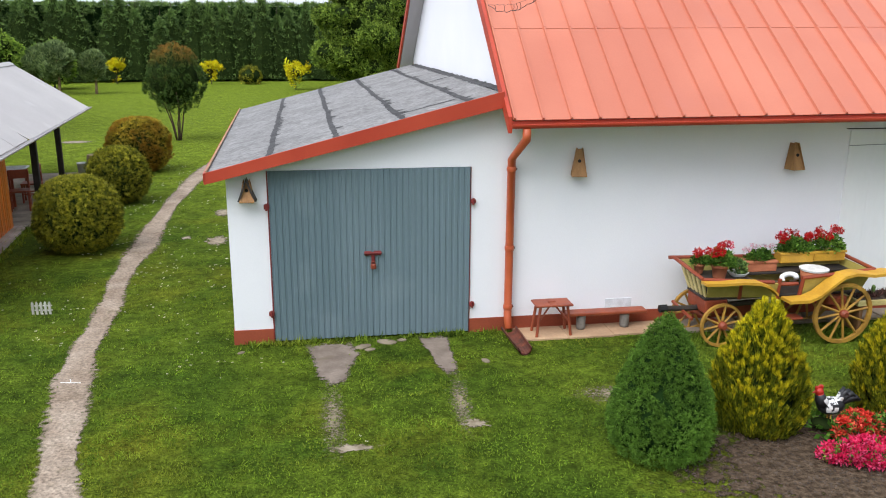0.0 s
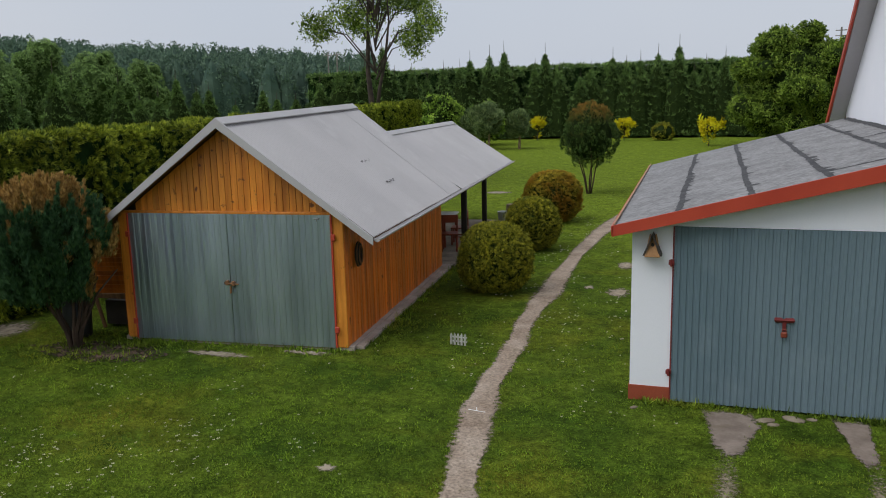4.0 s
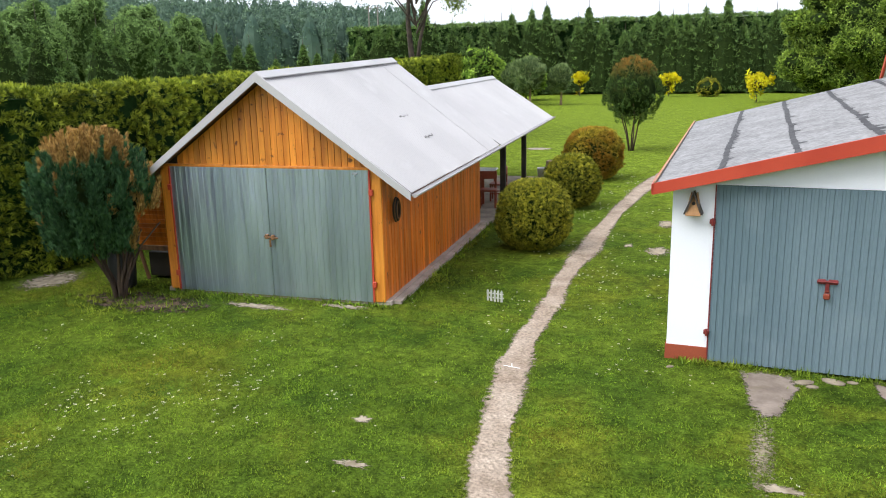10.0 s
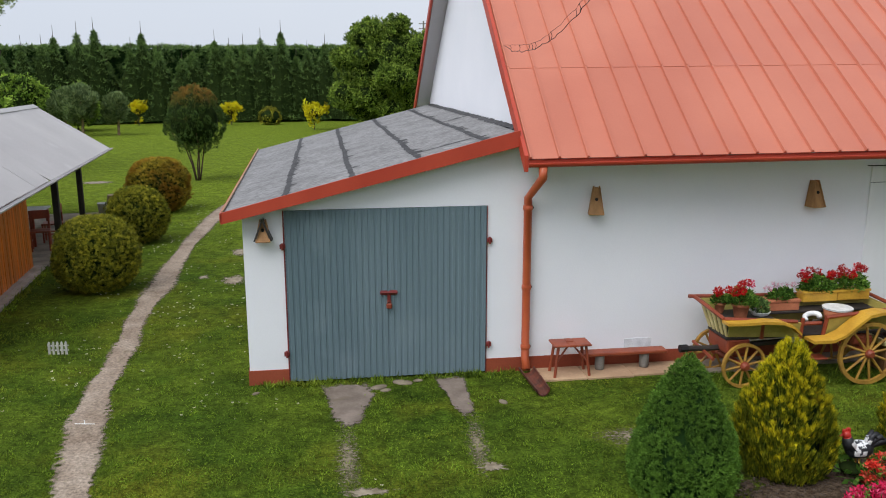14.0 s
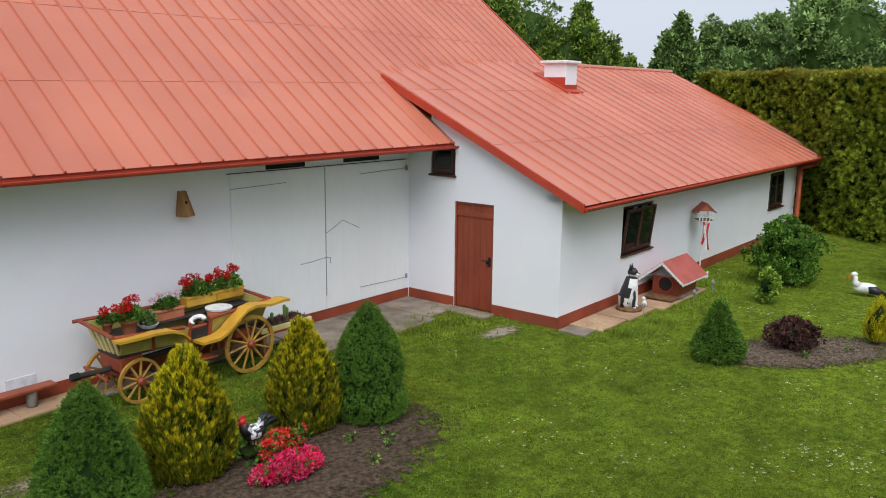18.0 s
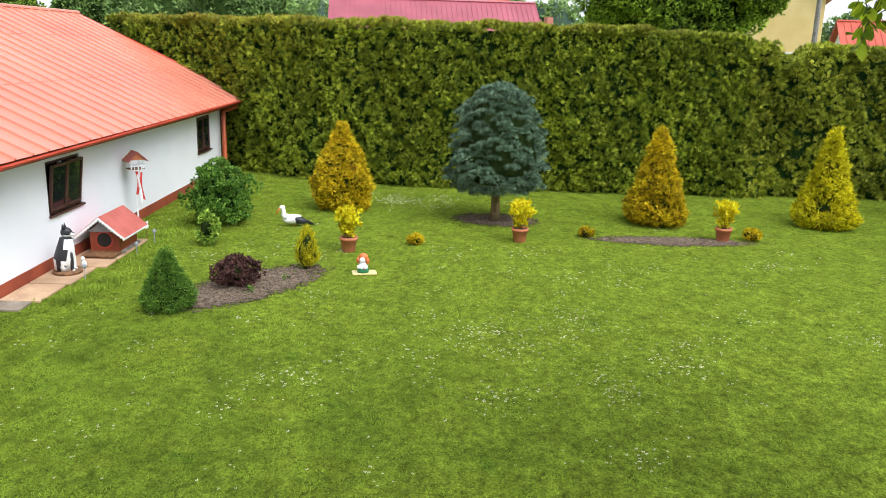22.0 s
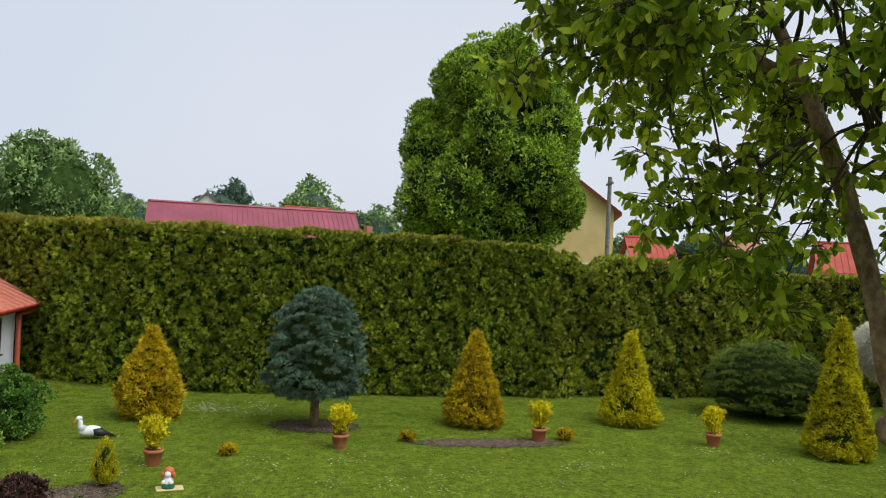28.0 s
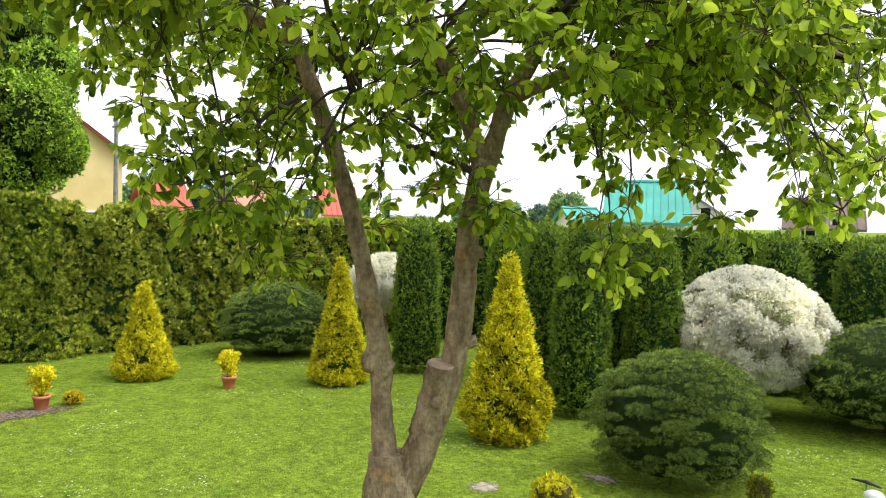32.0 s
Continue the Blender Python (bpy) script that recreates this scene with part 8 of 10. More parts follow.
fence = thing("ornamental_fence", Matrix.Translation((-5.87, 11.2, 0)) @ Matrix.Rotation(radians(5), 4, "Z"), "tiny white picket fence piece in the grass", "fence")
for i in range(5):
    part("picket", Geo().prism([(-0.14 + i * 0.06, 0), (-0.105 + i * 0.06, 0), (-0.105 + i * 0.06, 0.17), (-0.1225 + i * 0.06, 0.2), (-0.14 + i * 0.06, 0.17)], -0.008, 0.008, "y"), M_WORNWHITE, fence)
for z in (0.05, 0.12):
    part("rail", Geo().cbox(-0.15, 0.15, 0.008, 0.02, z, z + 0.02, 0.003), M_WHITEPAINT, fence)
solid("white_peg", Geo().cbox(-0.12, 0.12, -0.004, 0.004, 0.012, 0.02, 0.002).cbox(-0.006, 0.006, -0.0, 0.008, 0.012, 0.06, 0.002), M_WHITEPAINT, (-4.37, 8.78, 0), "thin white peg bar lying across the path", "peg")
orn = thing("lawn_ornament", (5.95, -12.3, 0), "white bird ornament with dark wings in the lawn", "ornament")
part("body", Geo().ball((0, 0, 0.14), (0.16, 0.11, 0.1), 12, 8), M_WHITEPAINT, orn, smooth=True)
part("wing", Geo().tube([(-0.1, 0, 0.3), (0.1, 0.02, 0.34), (0.35, 0, 0.32)], [0.015, 0.03, 0.01], 6), M_BLACKPAINT, orn)
part("stick", Geo().tube([(0.12, 0, 0.1), (0.12, 0.01, 0.34)], 0.01, 6), M_GREENPAINT, orn)

# ---------------------------------------------------------------- porch and shed surroundings
table = thing("garden_table", SHED @ Matrix.Translation((-0.9, 9.4, 0.045)), "white-topped garden table under the porch", "table")
part("tabletop", Geo().cbox(-0.5, 0.5, -0.8, 0.8, 0.71, 0.75, 0.012), M_WHITEPAINT, table, "white tabletop")
for sx in (-0.42, 0.42):
    for sy in (-0.7, 0.7):
        part("leg", Geo().cbox(sx - 0.03, sx + 0.03, sy - 0.03, sy + 0.03, 0, 0.71, 0.006), M_REDWOOD, table)
chair0 = thing("garden_chair", SHED @ Matrix.Translation((-0.25, 8.3, 0.045)) @ Matrix.Rotation(radians(10), 4, "Z"), "red-brown wooden garden chair at the porch table", "chair", "chairs under the porch")
part("seat", Geo().cbox(-0.22, 0.22, -0.22, 0.22, 0.43, 0.47, 0.01), M_REDWOOD, chair0)
part("backrest", Geo().cbox(-0.22, 0.22, 0.19, 0.22, 0.7, 0.9, 0.01), M_REDWOOD, chair0)
for sx in (-0.19, 0.19):
    part("leg", Geo().cbox(sx - 0.022, sx + 0.022, -0.21, -0.17, 0, 0.43, 0.005), M_REDWOOD, chair0)
    part("leg", Geo().cbox(sx - 0.022, sx + 0.022, 0.18, 0.22, 0, 0.9, 0.005), M_REDWOOD, chair0)
    part("stretcher", Geo().cbox(sx - 0.012, sx + 0.012, -0.17, 0.18, 0.2, 0.23, 0.004), M_REDWOOD, chair0)
copy_thing(chair0, SHED @ Matrix.Translation((-0.2, 9.3, 0.045)) @ Matrix.Rotation(radians(-85), 4, "Z"))
copy_thing(chair0, SHED @ Matrix.Translation((-1.6, 9.4, 0.045)) @ Matrix.Rotation(radians(90), 4, "Z"))
solid("bucket", Geo().lathe([(0.12, 0), (0.16, 0.34), (0.17, 0.34), (0.165, 0.36), (0.15, 0.34), (0.11, 0.03), (0.01, 0.03)], (0, 0, 0), 16), M_WHITEPAINT, (-10.43, 23.2, 0), "white plastic bucket on the lawn", "bucket", smooth=True)
solid("tree_stump", Geo().lathe([(0.36, 0), (0.3, 0.1), (0.28, 0.45), (0.27, 0.55), (0.01, 0.56)], (0, 0, 0), 14), M_CUT, (-10.15, 23.55, 0), "pale sawn tree stump on the lawn", "stump")
coil = thing("wire_coil", SHED @ Matrix.Translation((0.02, 0.32, 1.5)), "coil of dark hose and wire hung under the shed eave", "coil")
rr = random.Random(3)
for i in range(7):
    r0 = 0.13 + rr.uniform(-0.03, 0.04)
    pts = [(0.03 + 0.012 * i, r0 * 0.7 * math.cos(2 * math.pi * j / 16) + 0.1, r0 * 1.25 * math.sin(2 * math.pi * j / 16) + rr.uniform(-0.01, 0.01)) for j in range(17)]
    part("loop", Geo().tube(pts, 0.012, 6, False), M_BLACKIRON if i % 3 else M_OLDWOOD, coil)
rack = thing("wooden_rack", SHED @ Matrix.Translation((-4.15, 0.55, 0)), "old slatted brown wooden cart body beside the shed", "rack")
part("beam", Geo().cbox(-0.85, 0.1, -0.02, 0.1, 0.56, 0.66, 0.01), M_OLDWOOD, rack)
for i in range(13):
    q0 = i / 13
    a, b = Vector((-0.85 - 0.0, 0.0, 0.66)).lerp(Vector((-0.75, -0.15, 1.75)), q0), Vector((0.08, 0.05, 0.66)).lerp(Vector((0.05, -0.1, 1.75)), q0)
    d = Vector((0.008, -0.012, 0.078))
    part("slat", sheet(a, b, b + d, a + d, 0.02), M_PINESIDE, rack)
part("end_board", sheet((-0.85, 0.0, 0.66), (-1.3, 0.3, 0.66), (-1.2, 0.2, 1.75), (-0.75, -0.15, 1.75), 0.02), M_OLDWOOD, rack)
for x in (-0.75, -0.05):
    part("prop", Geo().tube([(x, 0.05, 0), (x - 0.15, 0.05, 0.58)], 0.035, 6), M_OLDWOOD, rack)
part("box", Geo().cbox(-0.75, -0.3, 0.1, 0.5, 0.05, 0.5, 0.01), M_DARKWOOD, rack, "dark wooden box underneath")
barrel = thing("barrel", (-12.2, 8.98, 0), "dark grey plastic barrel behind the juniper", "barrel")
part("body", Geo().lathe([(0.2, 0), (0.22, 0.03), (0.24, 0.4), (0.22, 0.78), (0.2, 0.8), (0.01, 0.8)], (0, 0, 0), 16), M_BLACKPAINT, barrel, smooth=True)
part("lid", Geo().lathe([(0.22, 0.79), (0.225, 0.83), (0.02, 0.84)], (0, 0, 0), 16), M_GREYPAINT, barrel)

# the overhead cable that comes down to the barn roof
cable = thing("overhead_cable", (0, 0, 0), "twisted dark overhead cable reaching the barn roof", "cable")
p0, p1 = barn(0.45, 1.15, 4.40), Vector((2.75, 2.25, 11.4))
rr = random.Random(31)
spine = [p0.lerp(p1, i / 90) - Vector((0, 0, 2.19 * 4 * i / 90 * (1 - i / 90))) for i in range(91)]
wires = [[p + Vector((rr.gauss(0, 0.006), rr.gauss(0, 0.006), rr.gauss(0, 0.006) + dz * min(1, i / 5))) for i, p in enumerate(spine)] for dz in (-0.025, 0.06)]
part("wire", Geo().tube(wires[0], 0.0045, 5), M_BLACKIRON, cable, "thick dark twisted wire")
part("wire", Geo().tube(wires[1], 0.0022, 5), M_BLACKIRON, cable, "thin carrying wire")
for i in (3, 7, 11, 12, 13, 18, 19, 26, 27, 34, 41, 48):
    part("tie", Geo().tube([wires[0][i], wires[0][i].lerp(wires[1][i], 0.5) + Vector((0.012, 0, 0)), wires[1][i]], 0.0035, 4), M_BLACKIRON, cable)

# ---------------------------------------------------------------- the walnut tree before the house
walnut = thing("walnut_tree", (5.66, -3.57, 0), "old two-stemmed walnut tree with sawn branch stubs", "tree")
O = Vector((5.66, -3.57, 0))


def limb(name, pts, radii, mat=M_BARK, seg=12, parent=None):
    """A knotty limb: points joined smoothly and roughened."""
    P = [Vector(p) for p in pts]
    out, rad = [], []
    r = random.Random(len(pts) * 7 + int(P[-1].z * 10))
    for i in range(len(P) - 1):
        a, b, c, d = P[max(i - 1, 0)], P[i], P[i + 1], P[min(i + 2, len(P) - 1)]
        for j in range(5):
            t = j / 5
            out.append(0.5 * ((2 * b) + (c - a) * t + (2 * a - 5 * b + 4 * c - d) * t * t + (3 * b - a - 3 * c + d) * t ** 3) - O)
            rad.append((radii[i] + (radii[i + 1] - radii[i]) * t) * r.uniform(0.91, 1.10))
    out.append(P[-1] - O)
    rad.append(radii[-1])
    return part(name, Geo().tube(out, rad, seg), mat, parent or walnut, smooth=True)


limb("trunk", [(5.64, -3.6, -0.1), (5.66, -3.58, 0.9), (5.67, -3.57, 1.7), (5.68, -3.56, 2.2)], [0.34, 0.26, 0.22, 0.17])
BOUGHS = [
    ([(5.69, -3.55, 2.0), (5.72, -3.50, 2.57), (5.72, -3.49, 2.93), (5.76, -3.42, 3.34), (5.83, -3.30, 3.98), (5.92, -3.14, 4.62), (6.01, -3.0, 5.08), (6.07, -2.85, 5.49), (6.1, -2.5, 6.2), (6.2, -2.2, 7.0)], [.12, .088, .086, .080, .072, .068, .066, .058, .042, .018]),
    ([(5.62, -3.66, 1.9), (5.48, -3.86, 2.50), (5.39, -3.98, 2.98), (5.35, -4.04, 3.6), (5.33, -4.06, 4.05), (5.26, -4.15, 4.6)], [.15, .125, .108, .098, .096, .105]),
    ([(5.27, -4.14, 4.55), (5.36, -4.01, 5.0), (5.48, -3.85, 5.46), (5.62, -3.65, 5.87), (5.77, -3.41, 6.24), (6.0, -3.2, 7.2)], [.085, .07, .066, .06, .048, .018]),
    ([(5.25, -4.16, 4.55), (5.15, -4.28, 5.05), (5.03, -4.42, 5.41), (4.92, -4.53, 5.76), (4.77, -4.69, 6.18), (4.5, -5.0, 7.2)], [.085, .074, .068, .062, .05, .018]),
    ([(5.30, -4.08, 4.50), (5.33, -3.72, 4.62), (5.38, -3.46, 4.69), (5.48, -3.31, 4.91), (5.58, -3.13, 5.07), (5.63, -3.0, 5.3)], [.032, .027, .024, .021, .017, .01]),
    ([(6.0, -2.98, 5.12), (5.99, -2.53, 4.83), (5.82, -2.44, 4.52), (5.72, -2.13, 4.38), (5.6, -1.88, 4.33), (5.5, -1.7, 4.3)], [.024, .019, .015, .012, .009, .005]),
    ([(5.13, -4.3, 5.1), (4.85, -4.75, 5.35), (4.55, -5.25, 5.55), (4.25, -5.8, 5.7), (3.95, -6.35, 5.7), (3.7, -6.8, 5.55)], [.06, .055, .048, .04, .03, .012]),
    ([(6.05, -2.88, 5.45), (6.2, -2.35, 5.75), (6.25, -2.05, 5.85), (6.25, -1.8, 5.85), (6.2, -1.6, 5.75), (6.12, -1.45, 5.6)], [.05, .042, .034, .026, .018, .007])]
for i, (pts, radii) in enumerate(BOUGHS):
    limb("limb", pts, radii, M_DARKBARK if i in (4, 5) else M_BARK)
limb("branch_stub", [(5.68, -3.54, 2.86), (5.76, -3.41, 2.96), (5.8, -3.36, 2.98)], [.1, .1, .06])
limb("branch_stub", [(5.56, -3.80, 2.35), (5.45, -3.83, 2.65), (5.37, -3.84, 2.95)], [.12, .125, .12])
limb("burl", [(5.42, -3.8, 2.6), (5.34, -3.78, 2.66), (5.33, -3.76, 2.7)], [.06, .055, .02])
limb("burl", [(5.66, -3.5, 2.05), (5.6, -3.47, 2.05)], [.08, .04])
limb("branch_stub", [(5.37, -4.0, 3.1), (5.27, -4.12, 3.14)], [.07, .05])
limb("branch_stub", [(5.33, -4.05, 3.82), (5.25, -4.15, 3.86)], [.06, .04])
up = Vector((-0.08, -0.01, 0.3)).to_track_quat("Z", "Y").to_matrix().to_4x4()
part("sawn_face", Geo().lathe([(0.112, 0), (0.1, 0.014), (0.05, 0.02), (0.01, 0.016)], (0, 0, 0), 14, Matrix.Translation(Vector((5.37, -3.84, 2.95)) - O) @ up), M_CUT, walnut, "pale sawn branch end")

rng = random.Random(600)
twigs, leafpos, leafway = [], [], []
sources = []
for i, first in ((0, 6), (2, 2), (3, 2), (4, 3), (6, 1), (7, 1)):
    pts = [Vector(p) for p in BOUGHS[i][0][first:]]
    sources += [a.lerp(b, k / 4) for a, b in zip(pts, pts[1:]) for k in range(4)] + [pts[-1]]
load = [0] * len(sources)
centre = Vector((5.82, -4.08, 6.15))
tries = 0
while len(twigs) < 290 and tries < 9000:
    tries += 1
    d = Vector((rng.gauss(0, 1), rng.gauss(0, 1), rng.gauss(0, 0.85))).normalized()
    tip = centre + Vector((d.x * 3.5, d.y * 3.5, d.z * 2.2 + 0.2)) * rng.uniform(0.5, 1.05) ** 0.6
    tip.z -= 0.12 * ((tip.x - centre.x) ** 2 + (tip.y - centre.y) ** 2) ** 0.5
    if tip.z < 3.35 or tip.length < 1.0 or math.hypot(tip.x, tip.y) < 4.3:
        continue
    if tip.y > -0.33 * tip.x and rng.random() < 0.4:  # lighter towards the barn
        continue
    if tip.y > -2.7 and tip.z < 5.4 and rng.random() < 0.6:
        continue
    if math.hypot(tip.x, tip.y) < 6.2 and tip.z < 4.95 and rng.random() < 0.6:  # the house side was cut back
        continue
    if rng.random() > (0.16 if tip.z < 4.2 else 0.42 if tip.z < 5.1 else 1.0):
        continue
    k = min(range(len(sources)), key=lambda i: (sources[i] - tip).length + rng.uniform(0, 0.8) + 0.3 * load[i])
    if (sources[k] - tip).length > 2.3:
        continue
    load[k] += 1
    src = sources[k]
    mid = src.lerp(tip, 0.5) + Vector((rng.uniform(-.25, .25), rng.uniform(-.25, .25), rng.uniform(0.05, 0.45)))
    twigs.append((src, mid, tip))
for i in range(6):
    src = Vector(BOUGHS[7][0][1 + i % 4]) if i % 2 else Vector(BOUGHS[5][0][1 + i % 4])
    tip = Vector((5.5 + rng.uniform(-0.15, 0.45), -1.75 + rng.uniform(-0.35, 0.35), rng.uniform(3.8, 4.9)))
    twigs.append((src, src.lerp(tip, 0.45) + Vector((-0.15, 0, 0.35)), tip))
for i in range(9):
    deg, d, z = rng.uniform(144, 158), rng.uniform(5.8, 7.4), rng.uniform(4.05, 4.8)
    tip = Vector((d * math.sin(radians(deg)), d * math.cos(radians(deg)), z))
    src = Vector(BOUGHS[6][0][2 + i % 4])
    twigs.append((src, src.lerp(tip, 0.5) + Vector((rng.uniform(-.2, .2), rng.uniform(-.2, .2), 0.4)), tip))
for i in range(26):
    deg, d, z = rng.uniform(112, 138), rng.uniform(6.9, 8.2), rng.uniform(5.1, 6.5)
    tip = Vector((d * math.sin(radians(deg)), d * math.cos(radians(deg)), z))
    k = min(range(len(sources)), key=lambda j: (sources[j] - tip).length + rng.uniform(0, 0.5) + 0.2 * load[j])
    load[k] += 1
    twigs.append((sources[k], sources[k].lerp(tip, 0.5) + Vector((rng.uniform(-.2, .2), rng.uniform(-.2, .2), 0.25)), tip))
for deg, d, z in ((136.5, 6.0, 3.85), (137.5, 6.1, 3.75), (138.5, 6.0, 3.95), (128.5, 6.2, 4.2), (129.5, 6.4, 4.1), (113, 6.3, 3.95), (114, 6.1, 3.75), (112, 6.0, 4.1)):
    tip = Vector((d * math.sin(radians(deg)), d * math.cos(radians(deg)), z))
    src = min(sources, key=lambda p: (p - tip).length + rng.uniform(0, 0.4))
    twigs.append((src, src.lerp(tip, 0.5) + Vector((0, 0, 0.35)), tip))
g = Geo()
for src, mid, tip in twigs:
    L = (tip - src).length
    pts = []
    for j in range(8):
        t = j / 7
        pts.append(src * (1 - t) ** 2 + mid * 2 * t * (1 - t) + tip * t * t + Vector((rng.uniform(-.03, .03), rng.uniform(-.03, .03), rng.uniform(-.03, .03))) - O)
    k0 = min(0.024, 0.007 + 0.006 * L)
    g.tube(pts, [k0 * (1 - 0.85 * j / 7) for j in range(8)], 5, False)
    for j in (3, 4, 5, 6, 7, 7, 7):
        base = pts[j]
        for q in range(3 if j < 7 else 4):
            e = Vector((rng.gauss(0, 1), rng.gauss(0, 1), rng.gauss(0.1, 0.8))).normalized() * rng.uniform(0.12, 0.34)
            stalk = base + e
            g.tube([base, base + e * 0.5 + Vector((0, 0, 0.03)), stalk], [0.005, 0.004, 0.002], 3, False)
            for _ in range(6):
                t = rng.uniform(0.35, 1.0)
                leafpos.append(base + e * t)
                leafway.append((e.normalized() * 0.6 + Vector((rng.gauss(0, .5), rng.gauss(0, .5), rng.gauss(-0.8, .4)))).normalized())
part("twig_mass", g, M_DARKBARK, walnut)["kind"] = "stuff"
LEAFSHAPE = [(0, 0, 0), (-0.20, 0.05, 0.25), (-0.27, 0.07, 0.5), (-0.17, 0.05, 0.8), (0, 0.02, 1.0), (0.17, 0.05, 0.8), (0.27, 0.07, 0.5), (0.20, 0.05, 0.25), (0, -0.01, 0.5)]
LEAFFACES = [(0, 1, 2, 8), (8, 2, 3, 4), (4, 5, 6, 8), (8, 6, 7, 0)]
order = sorted(range(len(leafpos)), key=lambda i: (leafpos[i] + O - Vector((2.5, -1.6, 4.4))).length)
near, rest = order[:300], order[300:]
lm = Geo().add([(x * 0.108, y * 0.108, z * 0.108) for x, y, z in LEAFSHAPE], LEAFFACES).mesh("leaf", F_WALNUT, True)
for i in near:
    ob = new("leaf", lm)
    ob.parent = walnut
    ob.matrix_basis = Matrix.Translation(leafpos[i]) @ leafway[i].to_track_quat("Z", "Y").to_matrix().to_4x4() @ Matrix.Rotation(rng.uniform(0, 6.28), 4, "Z") @ Matrix.Scale(rng.uniform(0.75, 1.2), 4)
crown = part("crown", scattered("crown", (np.array(LEAFSHAPE, float), np.array(LEAFFACES)), np.array([leafpos[i] for i in rest]), np.array([leafway[i] for i in rest]), 0.10, F_WALNUT, 601, 0.25), None, walnut)
crown["kind"] = "stuff"

# ---------------------------------------------------------------- trees and houses beyond the garden


def crown_points(blobs, count, seed, clump=7):
    """Leaf places over a crown made of overlapping masses (x, y, z, rx, rz)."""
    rng = np.random.default_rng(seed)
    B = np.array(blobs, float)
    wts = B[:, 3] * B[:, 4]
    i = rng.choice(len(B), count, p=wts / wts.sum())
    groups = max(60, count // clump)
    i = i[:groups]
    d = rng.normal(0, 1, (groups, 3))
    d /= np.linalg.norm(d, axis=1, keepdims=True)
    k = (1 + 0.16 * np.sin(d[:, 0] * 7 + i) * np.sin(d[:, 2] * 9 + i * 2)) * (1 - 0.35 * rng.uniform(0, 1, groups) ** 2)
    pos = B[i, :3] + d * np.stack([B[i, 3], B[i, 3], B[i, 4]], 1) * k[:, None]
    free = np.ones(groups, bool)
    for j in range(len(B)):
        e = (pos - B[j, :3]) / np.array([B[j, 3], B[j, 3], B[j, 4]])
        free &= (i == j) | ((e * e).sum(1) > 0.72)
    pos, d = pos[free], d[free]
    groups = len(pos)
    area = 2.2 * np.pi * (B[:, 3] * (B[:, 3] + B[:, 4]) / 2).sum()
    return bunched(pos, d, count, 0.75 * math.sqrt(area / groups), 0.35, rng)


def masses(r, h, z0, count, seed, small=0.42):
    """The overlapping masses of a broad crown of radius r from z0 to z0 + h."""
    q = random.Random(seed)
    out = [(0, 0, z0 + h * 0.52, r * 0.72, h * 0.40)]
    for i in range(count):
        a, u = q.uniform(0, 6.283), q.uniform(-0.85, 0.95)
        k = math.sqrt(max(0, 1 - u * u)) * q.uniform(0.65, 0.95)
        s = q.uniform(0.7, 1.2) * small
        out.append((r * k * math.cos(a) * (1 - 0.5 * s), r * k * math.sin(a) * (1 - 0.5 * s), z0 + h / 2 + u * h * 0.42, r * s * 0.62, h * s * 0.32))
    return out


def broad_tree(name, at, label, r, h, z0, count, size, material, seed, trunk=0.3, blobs=16, core=M_TWIGS, group="", leaf=LEAVES, z=0.0, small=0.42, clump=7, bare=None):
    ob = thing(name, (*at, z), label, "tree", group)
    b = [q for q in masses(r, h, z0, blobs, seed, small) if not (bare and q[1] < bare[0] and q[2] < bare[1])]
    q = random.Random(seed)
    part("trunk", Geo().tube([(0, 0, -0.1), (0.05, 0.03, z0 * 0.6), (0, 0, z0 + h * 0.3), (0.1, 0, z0 + h * 0.7)], [trunk, trunk * 0.8, trunk * 0.6, trunk * 0.2], 8), M_DARKBARK, ob, smooth=True)
    for x, y, zz, rr, rz in b[1:6]:
        part("limb", Geo().tube([(0, 0, z0 + h * 0.1), (x * 0.5, y * 0.5, zz - 0.15 * h), (x, y, zz)], [trunk * 0.4, trunk * 0.25, trunk * 0.08], 5), M_DARKBARK, ob)
    if core:
        g = Geo().ball((0, 0, z0 + h * 0.5), (r * 0.56, r * 0.56, h * 0.36), 12, 9)
        for x, y, zz, rr, rz in b[1:]:
            g.ball((x, y, zz), (rr * 0.76, rr * 0.76, rz * 0.76), 8, 6)
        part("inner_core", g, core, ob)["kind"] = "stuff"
    pos, way = crown_points(b, count, seed, clump)
    part("crown", scattered("crown", leaf, pos, way, size, material, seed, 0.6), None, ob)
    return ob


def conifer_mesh(h, r, tiers, count, size, material, seed):
    """Foliage of a spruce: drooping tiers round a spire."""
    rng = np.random.default_rng(seed)
    t = rng.uniform(0, 1, count) ** 1.5
    a = rng.uniform(0, 6.283, count)
    tier = 0.55 + 0.45 * np.abs(np.sin(t * tiers * np.pi + a * 0.7))
    rad = r * (1 - t) ** 0.85 * tier * rng.uniform(0.55, 1.0, count)
    zz = h * (0.03 + 0.95 * t)
    pos = np.stack([rad * np.cos(a), rad * np.sin(a), zz], 1)
    way = np.stack([np.cos(a), np.sin(a), 0.25 + 0.9 * t], 1)
    return scattered("foliage", BRUSH, pos, way, size, material, seed, 0.35)


